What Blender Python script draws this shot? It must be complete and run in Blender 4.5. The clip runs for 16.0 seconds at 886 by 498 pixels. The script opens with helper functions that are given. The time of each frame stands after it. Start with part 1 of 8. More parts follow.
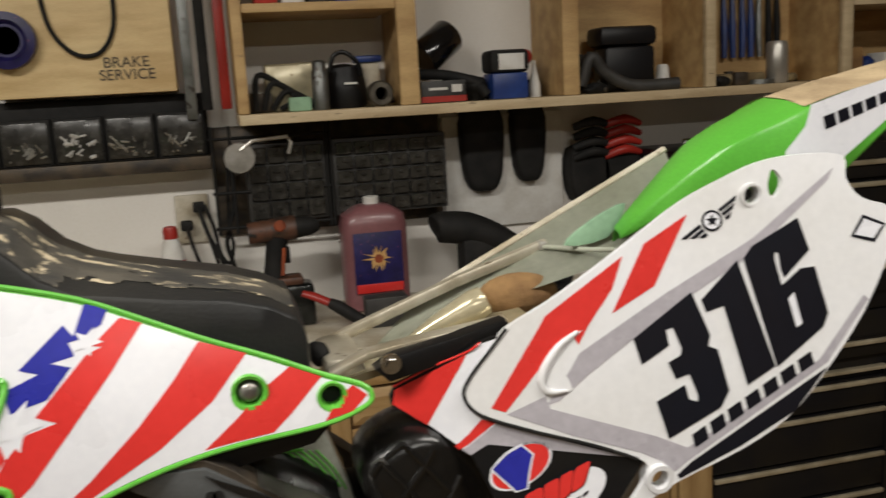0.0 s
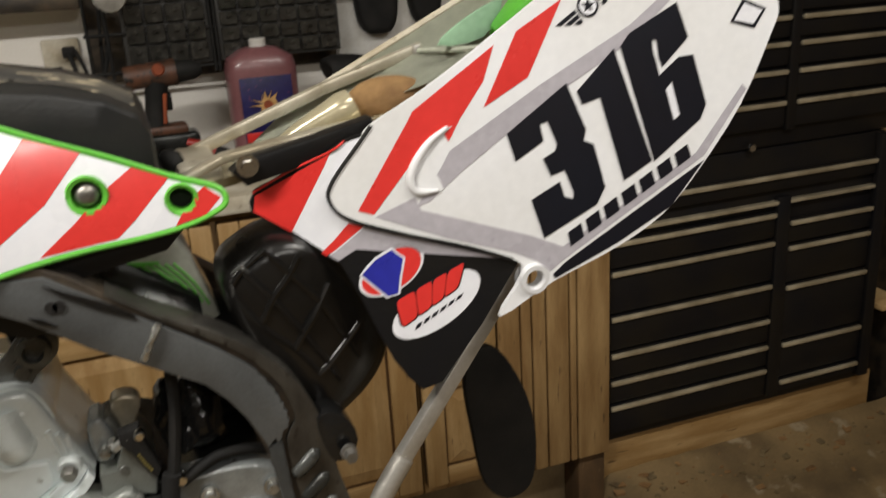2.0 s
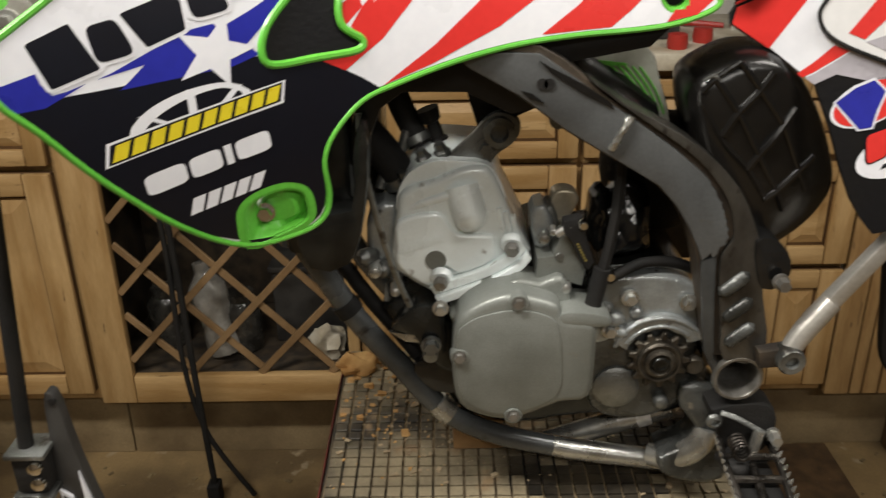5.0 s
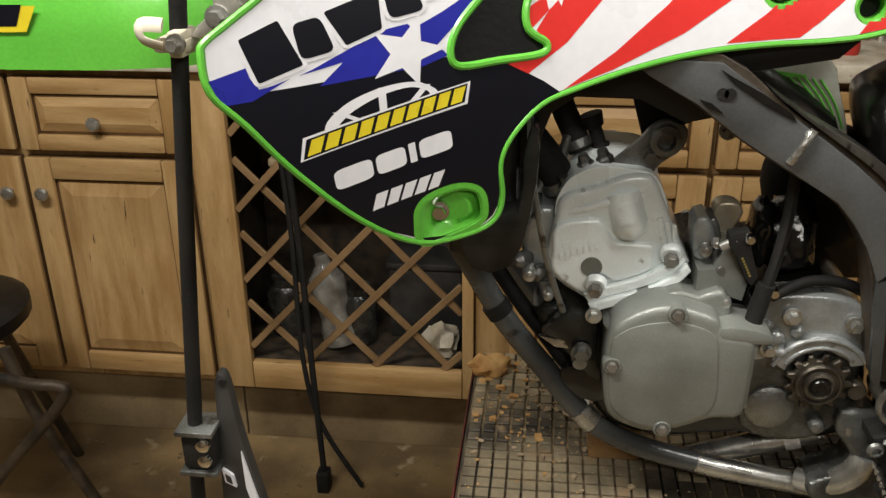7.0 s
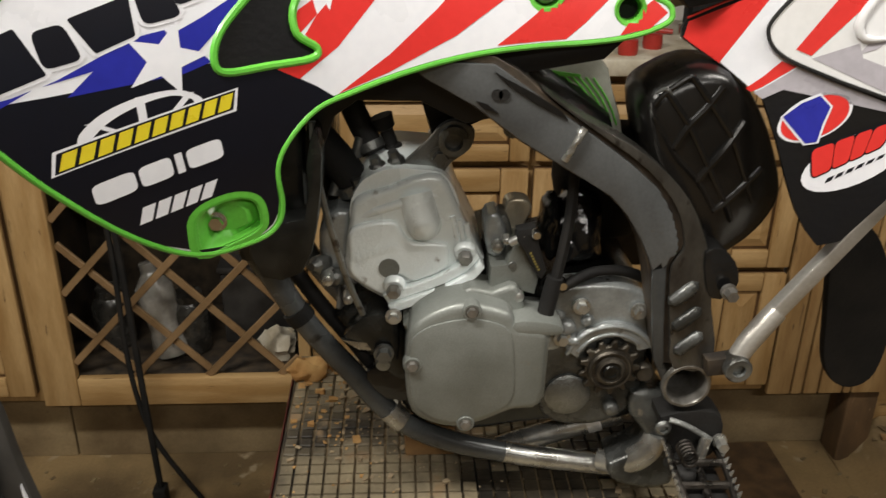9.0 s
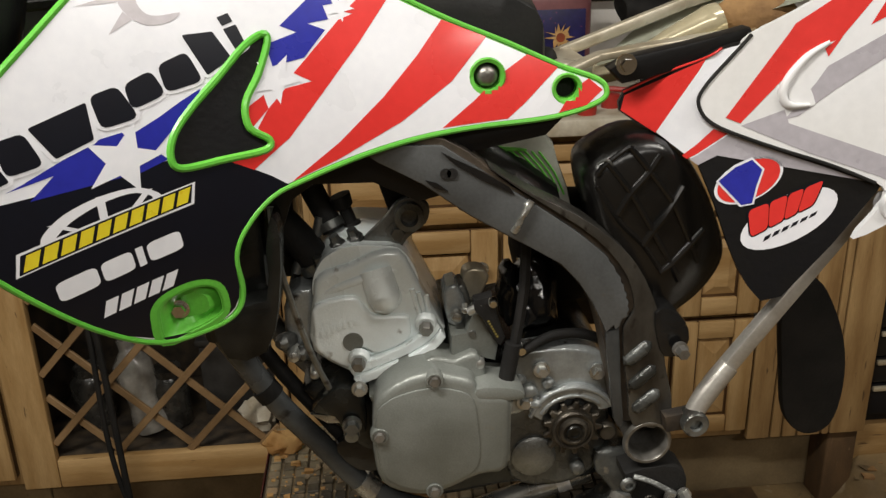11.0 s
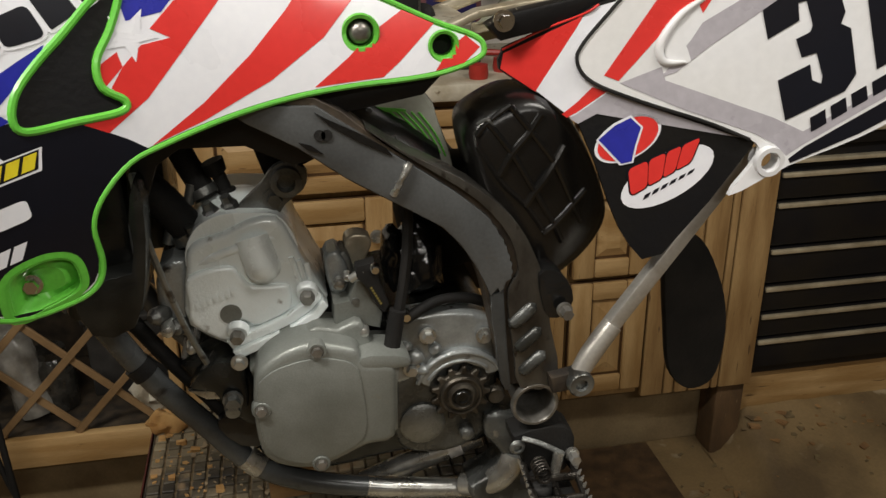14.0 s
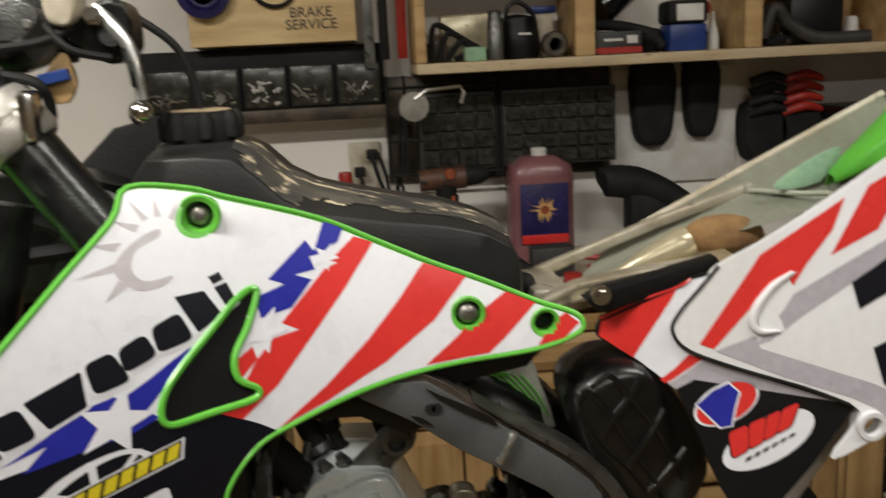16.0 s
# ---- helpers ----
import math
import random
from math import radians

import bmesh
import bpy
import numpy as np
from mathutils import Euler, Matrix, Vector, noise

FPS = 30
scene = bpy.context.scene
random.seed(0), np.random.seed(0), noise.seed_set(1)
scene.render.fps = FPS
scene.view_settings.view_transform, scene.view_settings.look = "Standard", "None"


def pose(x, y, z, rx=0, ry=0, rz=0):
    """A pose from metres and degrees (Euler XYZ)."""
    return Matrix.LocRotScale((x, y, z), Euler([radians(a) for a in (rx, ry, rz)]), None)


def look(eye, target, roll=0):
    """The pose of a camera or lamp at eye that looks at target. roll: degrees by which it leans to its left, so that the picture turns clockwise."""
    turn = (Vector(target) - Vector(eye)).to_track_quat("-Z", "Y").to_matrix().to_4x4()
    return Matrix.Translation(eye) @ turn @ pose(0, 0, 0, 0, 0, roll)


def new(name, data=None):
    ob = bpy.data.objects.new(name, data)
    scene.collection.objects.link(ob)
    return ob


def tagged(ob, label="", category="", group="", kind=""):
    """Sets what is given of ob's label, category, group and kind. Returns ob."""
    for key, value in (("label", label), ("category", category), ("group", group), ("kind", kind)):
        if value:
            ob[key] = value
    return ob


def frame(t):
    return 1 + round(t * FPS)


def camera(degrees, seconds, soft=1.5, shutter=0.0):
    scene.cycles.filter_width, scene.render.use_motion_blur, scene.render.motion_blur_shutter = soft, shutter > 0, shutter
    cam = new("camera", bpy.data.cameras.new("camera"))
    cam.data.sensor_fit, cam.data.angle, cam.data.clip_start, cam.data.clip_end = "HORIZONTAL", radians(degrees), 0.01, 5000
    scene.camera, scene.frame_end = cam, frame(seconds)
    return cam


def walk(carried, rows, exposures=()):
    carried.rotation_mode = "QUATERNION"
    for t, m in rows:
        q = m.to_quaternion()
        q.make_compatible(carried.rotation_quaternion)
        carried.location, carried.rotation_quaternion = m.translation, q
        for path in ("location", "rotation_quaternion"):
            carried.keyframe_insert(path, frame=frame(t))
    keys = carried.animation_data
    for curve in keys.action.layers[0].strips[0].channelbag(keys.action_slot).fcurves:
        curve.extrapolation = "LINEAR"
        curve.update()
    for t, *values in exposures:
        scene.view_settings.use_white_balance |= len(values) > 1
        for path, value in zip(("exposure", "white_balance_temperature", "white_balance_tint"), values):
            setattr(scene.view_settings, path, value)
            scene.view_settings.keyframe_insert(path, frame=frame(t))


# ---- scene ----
cam = camera(53.5, 16.0, soft=1.4, shutter=0.5)
PATH = [
    (0, (-0.053, 0.129, 1.619), (0.424, 2.038, 1.261), -3.2),
    (0.5, (-0.012, 0.133, 1.616), (0.611, 1.999, 1.252), -3.2),
    (1, (0.013, 0.136, 1.603), (0.752, 1.953, 1.215), -3.1),
    (1.5, (0.013, 0.14, 1.571), (0.724, 1.936, 1.054), -3.5),
    (2, (-0.004, 0.148, 1.536), (0.617, 1.938, 0.894), -3.5),
    (2.5, (-0.029, 0.148, 1.509), (0.506, 1.934, 0.786), -2.5),
    (3, (-0.057, 0.151, 1.491), (0.375, 1.939, 0.707), -2.1),
    (3.5, (-0.088, 0.149, 1.478), (0.244, 1.943, 0.659), -1.4),
    (4, (-0.114, 0.138, 1.472), (0.119, 1.942, 0.64), -0.9),
    (4.5, (-0.141, 0.132, 1.476), (-0.033, 1.948, 0.646), -0.8),
    (5, (-0.167, 0.131, 1.466), (-0.18, 1.954, 0.644), -1.0),
    (5.2, (-0.179, 0.124, 1.457), (-0.224, 1.959, 0.663), -0.7),
    (7.3, (-0.23, 0.127, 1.471), (-0.458, 1.938, 0.652), -0.7),
    (7.5, (-0.224, 0.126, 1.472), (-0.421, 1.94, 0.652), -0.6),
    (8, (-0.21, 0.132, 1.469), (-0.309, 1.948, 0.637), 0.5),
    (8.5, (-0.186, 0.134, 1.47), (-0.181, 1.951, 0.635), 0.3),
    (9, (-0.170, 0.137, 1.475), (-0.070, 1.955, 0.647), 0.8),
    (9.2, (-0.172, 0.138, 1.479), (-0.047, 1.965, 0.677), 1.1),
    (11.3, (-0.145, 0.112, 1.503), (-0.023, 1.977, 0.79), -2.2),
    (11.5, (-0.154, 0.112, 1.501), (-0.082, 1.977, 0.783), -2.2),
    (12, (-0.177, 0.117, 1.498), (-0.17, 1.986, 0.785), -1.4),
    (12.5, (-0.179, 0.122, 1.514), (-0.146, 2.007, 0.846), -1.0),
    (13, (-0.16, 0.123, 1.514), (-0.03, 1.999, 0.834), -0.8),
    (13.5, (-0.132, 0.125, 1.501), (0.147, 1.967, 0.773), -0.7),
    (14, (-0.121, 0.131, 1.489), (0.227, 1.939, 0.708), -0.5),
    (14.5, (-0.11, 0.133, 1.489), (0.245, 1.943, 0.715), -1.3),
    (15, (-0.105, 0.131, 1.525), (0.21, 1.992, 0.863), -2.4),
    (15.5, (-0.109, 0.123, 1.572), (0.185, 2.034, 1.061), -3.1),
    (16, (-0.132, 0.114, 1.598), (0.036, 2.061, 1.173), -2.8),
]
EXPOSURES = [(0, -0.34), (1.5, -0.26), (2.0, -0.3), (2.5, -0.12), (3.0, 0.06), (3.5, 0.12), (4.0, -0.06), (4.5, -0.1), (5.2, -0.08), (7.3, 0.0), (8.5, -0.06), (9.2, -0.12), (11.5, -0.32), (13.0, -0.36), (14.0, -0.42), (14.5, -0.3), (15.0, -0.34), (15.5, -0.54), (16.0, -0.48)]
walk(cam, [(t, look(eye, target, roll)) for t, eye, target, roll in PATH], EXPOSURES)

# ---- world, light and exposure ----
world = bpy.data.worlds.new("world")
scene.world = world
world.use_nodes = True
world.node_tree.nodes["Background"].inputs[0].default_value = (0.9, 0.95, 1.0, 1)
world.node_tree.nodes["Background"].inputs[1].default_value = 0.02


def area_lamp(name, eye, target, sx, sy, watts, colour):
    data = bpy.data.lights.new(name, "AREA")
    data.shape, data.size, data.size_y, data.energy, data.color = "RECTANGLE", sx, sy, watts, colour
    ob = new(name, data)
    ob.matrix_basis = look(eye, target)
    return ob


WARM = (1.0, 0.955, 0.88)
area_lamp("ceiling_tube_light", (-1.00, 0.30, 2.62), (-1.00, 0.32, 0), 1.2, 0.16, 58, WARM)
area_lamp("ceiling_tube_light", (1.00, 0.25, 2.62), (1.00, 0.27, 0), 1.2, 0.16, 28, WARM)
area_lamp("ceiling_tube_light", (0.25, -1.35, 2.62), (0.25, -1.33, 0), 1.2, 0.16, 33, WARM)


# ---- materials ----
def material(name, colour, rough=0.5, metal=0.0, dark=None, scale=8.0, amount=0.5, bump=0.0, fine=120.0,
             stretch=(1, 1, 1), coat=0.0, speck=None, speck_size=0.62, transmission=0.0, rough_var=0.15, spec=0.5, uneven=0.0, world=False):
    """Two scales of noise: wide stains between colour and dark, and fine grain in bump and roughness."""
    m = bpy.data.materials.new(name)
    m.use_nodes = True
    n, l = m.node_tree.nodes, m.node_tree.links
    b = n["Principled BSDF"]
    dark = dark or tuple(c * 0.7 for c in colour)
    tc = n.new("ShaderNodeTexCoord")
    mp = n.new("ShaderNodeMapping")
    mp.inputs["Scale"].default_value = stretch
    place = n.new("ShaderNodeNewGeometry").outputs["Position"] if world else tc.outputs["Object"]
    l.new(place, mp.inputs[0])
    wide = n.new("ShaderNodeTexNoise")
    wide.inputs["Scale"].default_value, wide.inputs["Detail"].default_value = scale, 6
    grain = n.new("ShaderNodeTexNoise")
    grain.inputs["Scale"].default_value, grain.inputs["Detail"].default_value = fine, 4
    l.new(mp.outputs[0], wide.inputs["Vector"])
    l.new(mp.outputs[0], grain.inputs["Vector"])
    ramp = n.new("ShaderNodeValToRGB")
    ramp.color_ramp.elements[0].position, ramp.color_ramp.elements[1].position = 0.5 - 0.3 * amount, 0.5 + 0.3 * amount
    ramp.color_ramp.elements[0].color, ramp.color_ramp.elements[1].color = (*dark, 1), (*colour, 1)
    l.new(wide.outputs["Fac"], ramp.inputs[0])
    out = ramp.outputs[0]
    mix = n.new("ShaderNodeMix")
    mix.data_type, mix.blend_type = "RGBA", "OVERLAY"
    mix.inputs["Factor"].default_value = 0.18
    l.new(out, mix.inputs["A"])
    l.new(grain.outputs["Fac"], mix.inputs["B"])
    out = mix.outputs["Result"]
    if speck:
        sp = n.new("ShaderNodeTexNoise")
        sp.inputs["Scale"].default_value, sp.inputs["Detail"].default_value = scale * 3.3, 8
        l.new(mp.outputs[0], sp.inputs["Vector"])
        sr = n.new("ShaderNodeValToRGB")
        sr.color_ramp.elements[0].position, sr.color_ramp.elements[1].position = speck_size, speck_size + 0.08
        l.new(sp.outputs["Fac"], sr.inputs[0])
        sm = n.new("ShaderNodeMix")
        sm.data_type = "RGBA"
        l.new(sr.outputs[0], sm.inputs["Factor"])
        l.new(out, sm.inputs["A"])
        sm.inputs["B"].default_value = (*speck, 1)
        out = sm.outputs["Result"]
    if uneven:
        info = n.new("ShaderNodeObjectInfo")
        mr = n.new("ShaderNodeMapRange")
        mr.inputs["To Min"].default_value, mr.inputs["To Max"].default_value = 1 - uneven, 1 + uneven * 0.5
        l.new(info.outputs["Random"], mr.inputs["Value"])
        um = n.new("ShaderNodeMix")
        um.data_type, um.blend_type = "RGBA", "MULTIPLY"
        um.inputs["Factor"].default_value = 1.0
        l.new(out, um.inputs["A"])
        l.new(mr.outputs[0], um.inputs["B"])
        out = um.outputs["Result"]
    b.inputs["Specular IOR Level"].default_value = spec
    l.new(out, b.inputs["Base Color"])
    rr = n.new("ShaderNodeMapRange")
    rr.inputs["To Min"].default_value, rr.inputs["To Max"].default_value = max(0.03, rough - rough_var), min(1, rough + rough_var)
    l.new(wide.outputs["Fac"], rr.inputs["Value"])
    l.new(rr.outputs[0], b.inputs["Roughness"])
    b.inputs["Metallic"].default_value = metal
    b.inputs["Coat Weight"].default_value, b.inputs["Coat Roughness"].default_value = coat, 0.12
    b.inputs["Transmission Weight"].default_value = transmission
    if bump:
        bp = n.new("ShaderNodeBump")
        bp.inputs["Strength"].default_value, bp.inputs["Distance"].default_value = bump, 0.003
        l.new(grain.outputs["Fac"], bp.inputs["Height"])
        l.new(bp.outputs[0], b.inputs["Normal"])
    return m


def decal(name, colour, rough=0.28):
    return material(name, colour, rough, dark=tuple(c * 0.9 for c in colour), scale=14, amount=0.7, coat=0.5, rough_var=0.06)


GREEN = material("green_plastic", (0.13, 0.50, 0.055), 0.33, dark=(0.10, 0.42, 0.045), coat=0.25, fine=300, bump=0.04)
WHITE_PL = material("white_plastic", (0.76, 0.77, 0.80), 0.35, dark=(0.68, 0.68, 0.68), scale=6, coat=0.2)
D_WHITE = decal("white_vinyl", (0.78, 0.79, 0.84))
D_RED = decal("red_vinyl", (0.68, 0.035, 0.03))
D_BLUE = decal("blue_vinyl", (0.02, 0.025, 0.32))
D_BLACK = material("black_vinyl", (0.004, 0.005, 0.010), 0.34, spec=0.35, dark=(0.006, 0.006, 0.010), scale=14, coat=0.15, rough_var=0.06)
D_GREY = decal("grey_vinyl", (0.42, 0.40, 0.44))
D_YEL = decal("yellow_vinyl", (0.75, 0.62, 0.03))
BLACK_PL = material("black_plastic", (0.004, 0.004, 0.005), 0.40, spec=0.3, dark=(0.008, 0.0075, 0.007), scale=18, bump=0.1, fine=200)
TANK_PL = material("dusty_black_tank", (0.015, 0.0155, 0.016), 0.42, spec=0.35, dark=(0.027, 0.026, 0.024), scale=9, bump=0.12, fine=260)
TANKMUD = material("smeared_tan_mud", (0.105, 0.092, 0.070), 0.75, dark=(0.030, 0.029, 0.027), scale=13, amount=0.5, stretch=(0.5, 1.6, 1.6), bump=0.4, fine=160, speck=(0.52, 0.44, 0.30), speck_size=0.570)
DUST = material("dried_mud", (0.50, 0.40, 0.26), 0.95, dark=(0.28, 0.21, 0.13), scale=30, bump=0.6, fine=180)
RUBBER = material("black_rubber_and_shade", (0.007, 0.007, 0.007), 0.70, spec=0.3, dark=(0.014, 0.013, 0.012), scale=20, bump=0.25, fine=300)
GBX = material("oily_bare_casting", (0.50, 0.54, 0.55), 0.22, 0.50, dark=(0.165, 0.172, 0.165), scale=14, bump=0.2, fine=400, speck=(0.07, 0.06, 0.05), speck_size=0.62)
CAST = material("cast_aluminium", (0.91, 0.98, 0.99), 0.28, 0.08, dark=(0.70, 0.75, 0.74), scale=13, bump=0.12, fine=420, speck=(0.22, 0.20, 0.16), speck_size=0.70, rough_var=0.08, coat=0.35)
GRIME = material("grimy_grey_metal", (0.140, 0.147, 0.143), 0.28, 0.5, dark=(0.040, 0.041, 0.038), scale=24, bump=0.25, fine=320, speck=(0.26, 0.24, 0.20), speck_size=0.66)
CASTDARK = material("dirty_cast_aluminium", (0.255, 0.266, 0.258), 0.34, 0.75, dark=(0.076, 0.076, 0.070), scale=16, bump=0.3, fine=380, speck=(0.08, 0.07, 0.06), speck_size=0.6)
COVER_GREY = material("grey_painted_cover", (0.232, 0.246, 0.229), 0.34, 0.3, dark=(0.135, 0.143, 0.128), scale=12, bump=0.1, fine=500, speck=(0.20, 0.18, 0.14), speck_size=0.68)
FRAME_GREY = material("worn_grey_frame_paint", (0.095, 0.102, 0.105), 0.24, 0.35, dark=(0.040, 0.042, 0.042), scale=10, bump=0.08, fine=260, speck=(0.03, 0.028, 0.025), speck_size=0.64)
FRAME_PAINT = material("grey_frame_paint", (0.120, 0.127, 0.130), 0.22, 0.3, dark=(0.068, 0.071, 0.072), scale=9, bump=0.06, fine=300, speck=(0.10, 0.09, 0.075), speck_size=0.70)
FLANK = material("rubbed_brown_frame", (0.118, 0.114, 0.102), 0.22, 0.6, dark=(0.040, 0.036, 0.032), scale=30, stretch=(1, 1, 0.5), bump=0.15, fine=340, speck=(0.035, 0.03, 0.025), speck_size=0.62)
FRAME_BROWN = material("brown_steel_and_inner_shade", (0.10, 0.075, 0.05), 0.5, 0.4, dark=(0.035, 0.03, 0.026), scale=26, bump=0.2, fine=300)
STEEL = material("bare_steel", (0.57, 0.58, 0.56), 0.28, 0.8, dark=(0.30, 0.29, 0.26), scale=30, bump=0.08, fine=300)
BRUSHED = material("brushed_aluminium", (0.62, 0.60, 0.56), 0.36, 0.65, dark=(0.42, 0.40, 0.36), scale=9, stretch=(1, 1, 1), bump=0.06, fine=260)
ZINC = material("bright_zinc_hardware", (0.80, 0.80, 0.79), 0.25, 0.35, dark=(0.55, 0.54, 0.51), scale=60)
BOLT_M = material("dull_zinc_bolt", (0.30, 0.29, 0.27), 0.34, 0.7, dark=(0.17, 0.16, 0.14), scale=60, bump=0.1, fine=300)
CHROME = material("chrome", (0.8, 0.79, 0.76), 0.12, 1.0, dark=(0.7, 0.68, 0.64), scale=20)
SPROCKET_M = material("oily_sprocket_steel", (0.125, 0.112, 0.09), 0.42, 0.7, dark=(0.045, 0.038, 0.03), scale=40, bump=0.2, fine=400)
PINE = material("knotty_pine_varnish", (0.47, 0.31, 0.14), 0.5, dark=(0.33, 0.195, 0.073), scale=5, stretch=(7, 7, 0.9), bump=0.12, fine=60, speck=(0.10, 0.055, 0.024), speck_size=0.665)
PINE_H = material("knotty_pine_rail", (0.47, 0.31, 0.14), 0.5, dark=(0.33, 0.195, 0.073), scale=5, stretch=(0.9, 7, 7), bump=0.12, fine=60, speck=(0.10, 0.055, 0.024), speck_size=0.665)
# Plank tone holds both the wood's age and the shadow over these boards.
PLANK = material("aged_shaded_pine_plank", (0.41, 0.265, 0.115), 0.55, dark=(0.26, 0.15, 0.058), scale=5, stretch=(6, 6, 0.8), bump=0.15, fine=60, speck=(0.085, 0.048, 0.022), speck_size=0.645)
POST_W = material("dark_stained_wood", (0.125, 0.072, 0.032), 0.7, dark=(0.060, 0.036, 0.018), scale=7, stretch=(3, 3, 1), bump=0.2, fine=90, speck=(0.20, 0.13, 0.07), speck_size=0.68)
# Slat pine made darker in colour for the weaker light on the lattice.
LATTICE = material("shaded_pine_lattice", (0.26, 0.162, 0.076), 0.6, dark=(0.18, 0.108, 0.048), scale=8, bump=0.12, fine=90)
CRATE_W = material("bright_crate_board", (0.82, 0.63, 0.34), 0.6, dark=(0.60, 0.42, 0.20), scale=5, stretch=(1, 5, 5), bump=0.1, fine=90, speck=(0.40, 0.25, 0.11), speck_size=0.70)
PEG_M = material("oily_dark_steel", (0.10, 0.09, 0.08), 0.30, 0.85, dark=(0.03, 0.027, 0.024), scale=50, bump=0.25, fine=300)
GLASSY = material("dusty_clear_plastic", (0.62, 0.60, 0.55), 0.10, dark=(0.35, 0.33, 0.29), scale=20, coat=0.8, transmission=0.5, rough_var=0.05)
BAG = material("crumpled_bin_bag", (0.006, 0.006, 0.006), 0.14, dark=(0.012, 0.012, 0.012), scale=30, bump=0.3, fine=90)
PLY = material("raw_plywood", (0.60, 0.41, 0.19), 0.65, dark=(0.42, 0.26, 0.11), scale=5, stretch=(1, 5, 5), bump=0.1, fine=90, speck=(0.22, 0.14, 0.07), speck_size=0.70)
PALE_WOOD = material("pale_shelf_wood", (0.62, 0.50, 0.32), 0.6, dark=(0.45, 0.34, 0.20), scale=6, stretch=(1, 6, 6), bump=0.1, fine=80, speck=(0.14, 0.10, 0.06), speck_size=0.66)
CONCRETE = material("stained_concrete_floor", (0.26, 0.178, 0.082), 0.6, dark=(0.125, 0.085, 0.042), scale=4.0, amount=0.35, bump=0.5, fine=110, speck=(0.34, 0.27, 0.17), speck_size=0.63)
PLINTH_M = material("stained_block_plinth", (0.31, 0.232, 0.125), 0.8, dark=(0.15, 0.104, 0.053), scale=5, bump=0.3, fine=130, speck=(0.10, 0.075, 0.05), speck_size=0.68)
WALL_W = material("white_wall_paint", (0.86, 0.83, 0.78), 0.7, dark=(0.76, 0.73, 0.68), scale=2.5, bump=0.08, fine=140)
CEIL = material("painted_board_ceiling", (0.55, 0.53, 0.49), 0.85, dark=(0.46, 0.44, 0.40), scale=2, bump=0.1)
CHEST_BLACK = material("black_tool_chest_paint", (0.006, 0.006, 0.008), 0.40, spec=0.35, dark=(0.013, 0.011, 0.009), scale=7, bump=0.05, fine=200)
STRIP = material("aluminium_drawer_pull", (0.66, 0.58, 0.42), 0.36, 0.5, dark=(0.44, 0.37, 0.25), scale=14)
DARKBOX = material("dark_grey_bin_plastic", (0.045, 0.043, 0.04), 0.55, dark=(0.022, 0.021, 0.02), scale=20, bump=0.1)
CLEAR = material("smoky_clear_plastic", (0.042, 0.040, 0.035), 0.25, dark=(0.018, 0.017, 0.015), scale=40, coat=0.3)
PINKSOAP = material("pink_soap_jug", (0.25, 0.105, 0.112), 0.35, dark=(0.18, 0.072, 0.078), scale=7, coat=0.2)
TRANSL = material("yellowed_clear_plastic", (0.56, 0.50, 0.34), 0.2, 0.35, dark=(0.32, 0.28, 0.18), scale=12, coat=0.3, speck=(0.20, 0.15, 0.08), speck_size=0.66)
MUD_WHITE = material("muddy_white_plastic", (0.62, 0.58, 0.48), 0.5, dark=(0.40, 0.34, 0.24), scale=14, bump=0.1, speck=(0.18, 0.13, 0.08), speck_size=0.66)
FOAM = material("old_brown_foam", (0.26, 0.15, 0.06), 0.95, dark=(0.17, 0.09, 0.035), scale=40, bump=0.6)
CARD = material("brown_cardboard", (0.34, 0.20, 0.08), 0.85, dark=(0.22, 0.12, 0.05), scale=20)
MAT_PAD = material("worn_tread_rubber", (0.40, 0.33, 0.21), 0.55, dark=(0.030, 0.026, 0.022), scale=5.5, amount=0.4, bump=0.4, fine=200, speck=(0.30, 0.21, 0.12), speck_size=0.60, uneven=0.45, world=True)
DULL_RED = material("dull_red_paint", (0.13, 0.015, 0.01), 0.6, dark=(0.05, 0.012, 0.008), scale=30)
DUCT_PL = material("smoky_clear_duct", (0.40, 0.41, 0.36), 0.26, dark=(0.24, 0.245, 0.20), scale=14, coat=0.3)
CASE_M = material("oily_black_metal_and_shade", (0.054, 0.057, 0.055), 0.24, 0.7, dark=(0.017, 0.017, 0.016), scale=22, bump=0.1, fine=300)
CLOD = material("orange_dry_clay", (0.62, 0.38, 0.15), 0.95, dark=(0.42, 0.22, 0.07), scale=40, bump=0.5)
MAT_DIRT = material("dirt_filled_mat", (0.27, 0.20, 0.115), 0.9, dark=(0.012, 0.011, 0.010), scale=9, amount=0.4, bump=0.4, fine=200)
RAIL_M = material("muddy_bare_alloy", (0.62, 0.58, 0.48), 0.34, 0.55, dark=(0.36, 0.31, 0.22), scale=16, bump=0.15, speck=(0.16, 0.12, 0.07), speck_size=0.66)
RED_PL = material("red_plastic", (0.42, 0.03, 0.02), 0.4, dark=(0.28, 0.02, 0.015), scale=10)
BLUE_PL = material("blue_plastic", (0.02, 0.06, 0.26), 0.4, dark=(0.012, 0.03, 0.14), scale=10)
ORANGE_PL = material("dirty_orange_plastic", (0.34, 0.07, 0.02), 0.5, dark=(0.16, 0.04, 0.02), scale=20)
PAPER = material("white_label_paper", (0.72, 0.71, 0.68), 0.7, dark=(0.6, 0.58, 0.54), scale=20)
PALEGREEN = material("pale_green_card", (0.28, 0.46, 0.30), 0.7, scale=15)
KHAKI = material("khaki_cloth", (0.24, 0.18, 0.09), 0.95, dark=(0.13, 0.09, 0.045), scale=25, bump=0.5)


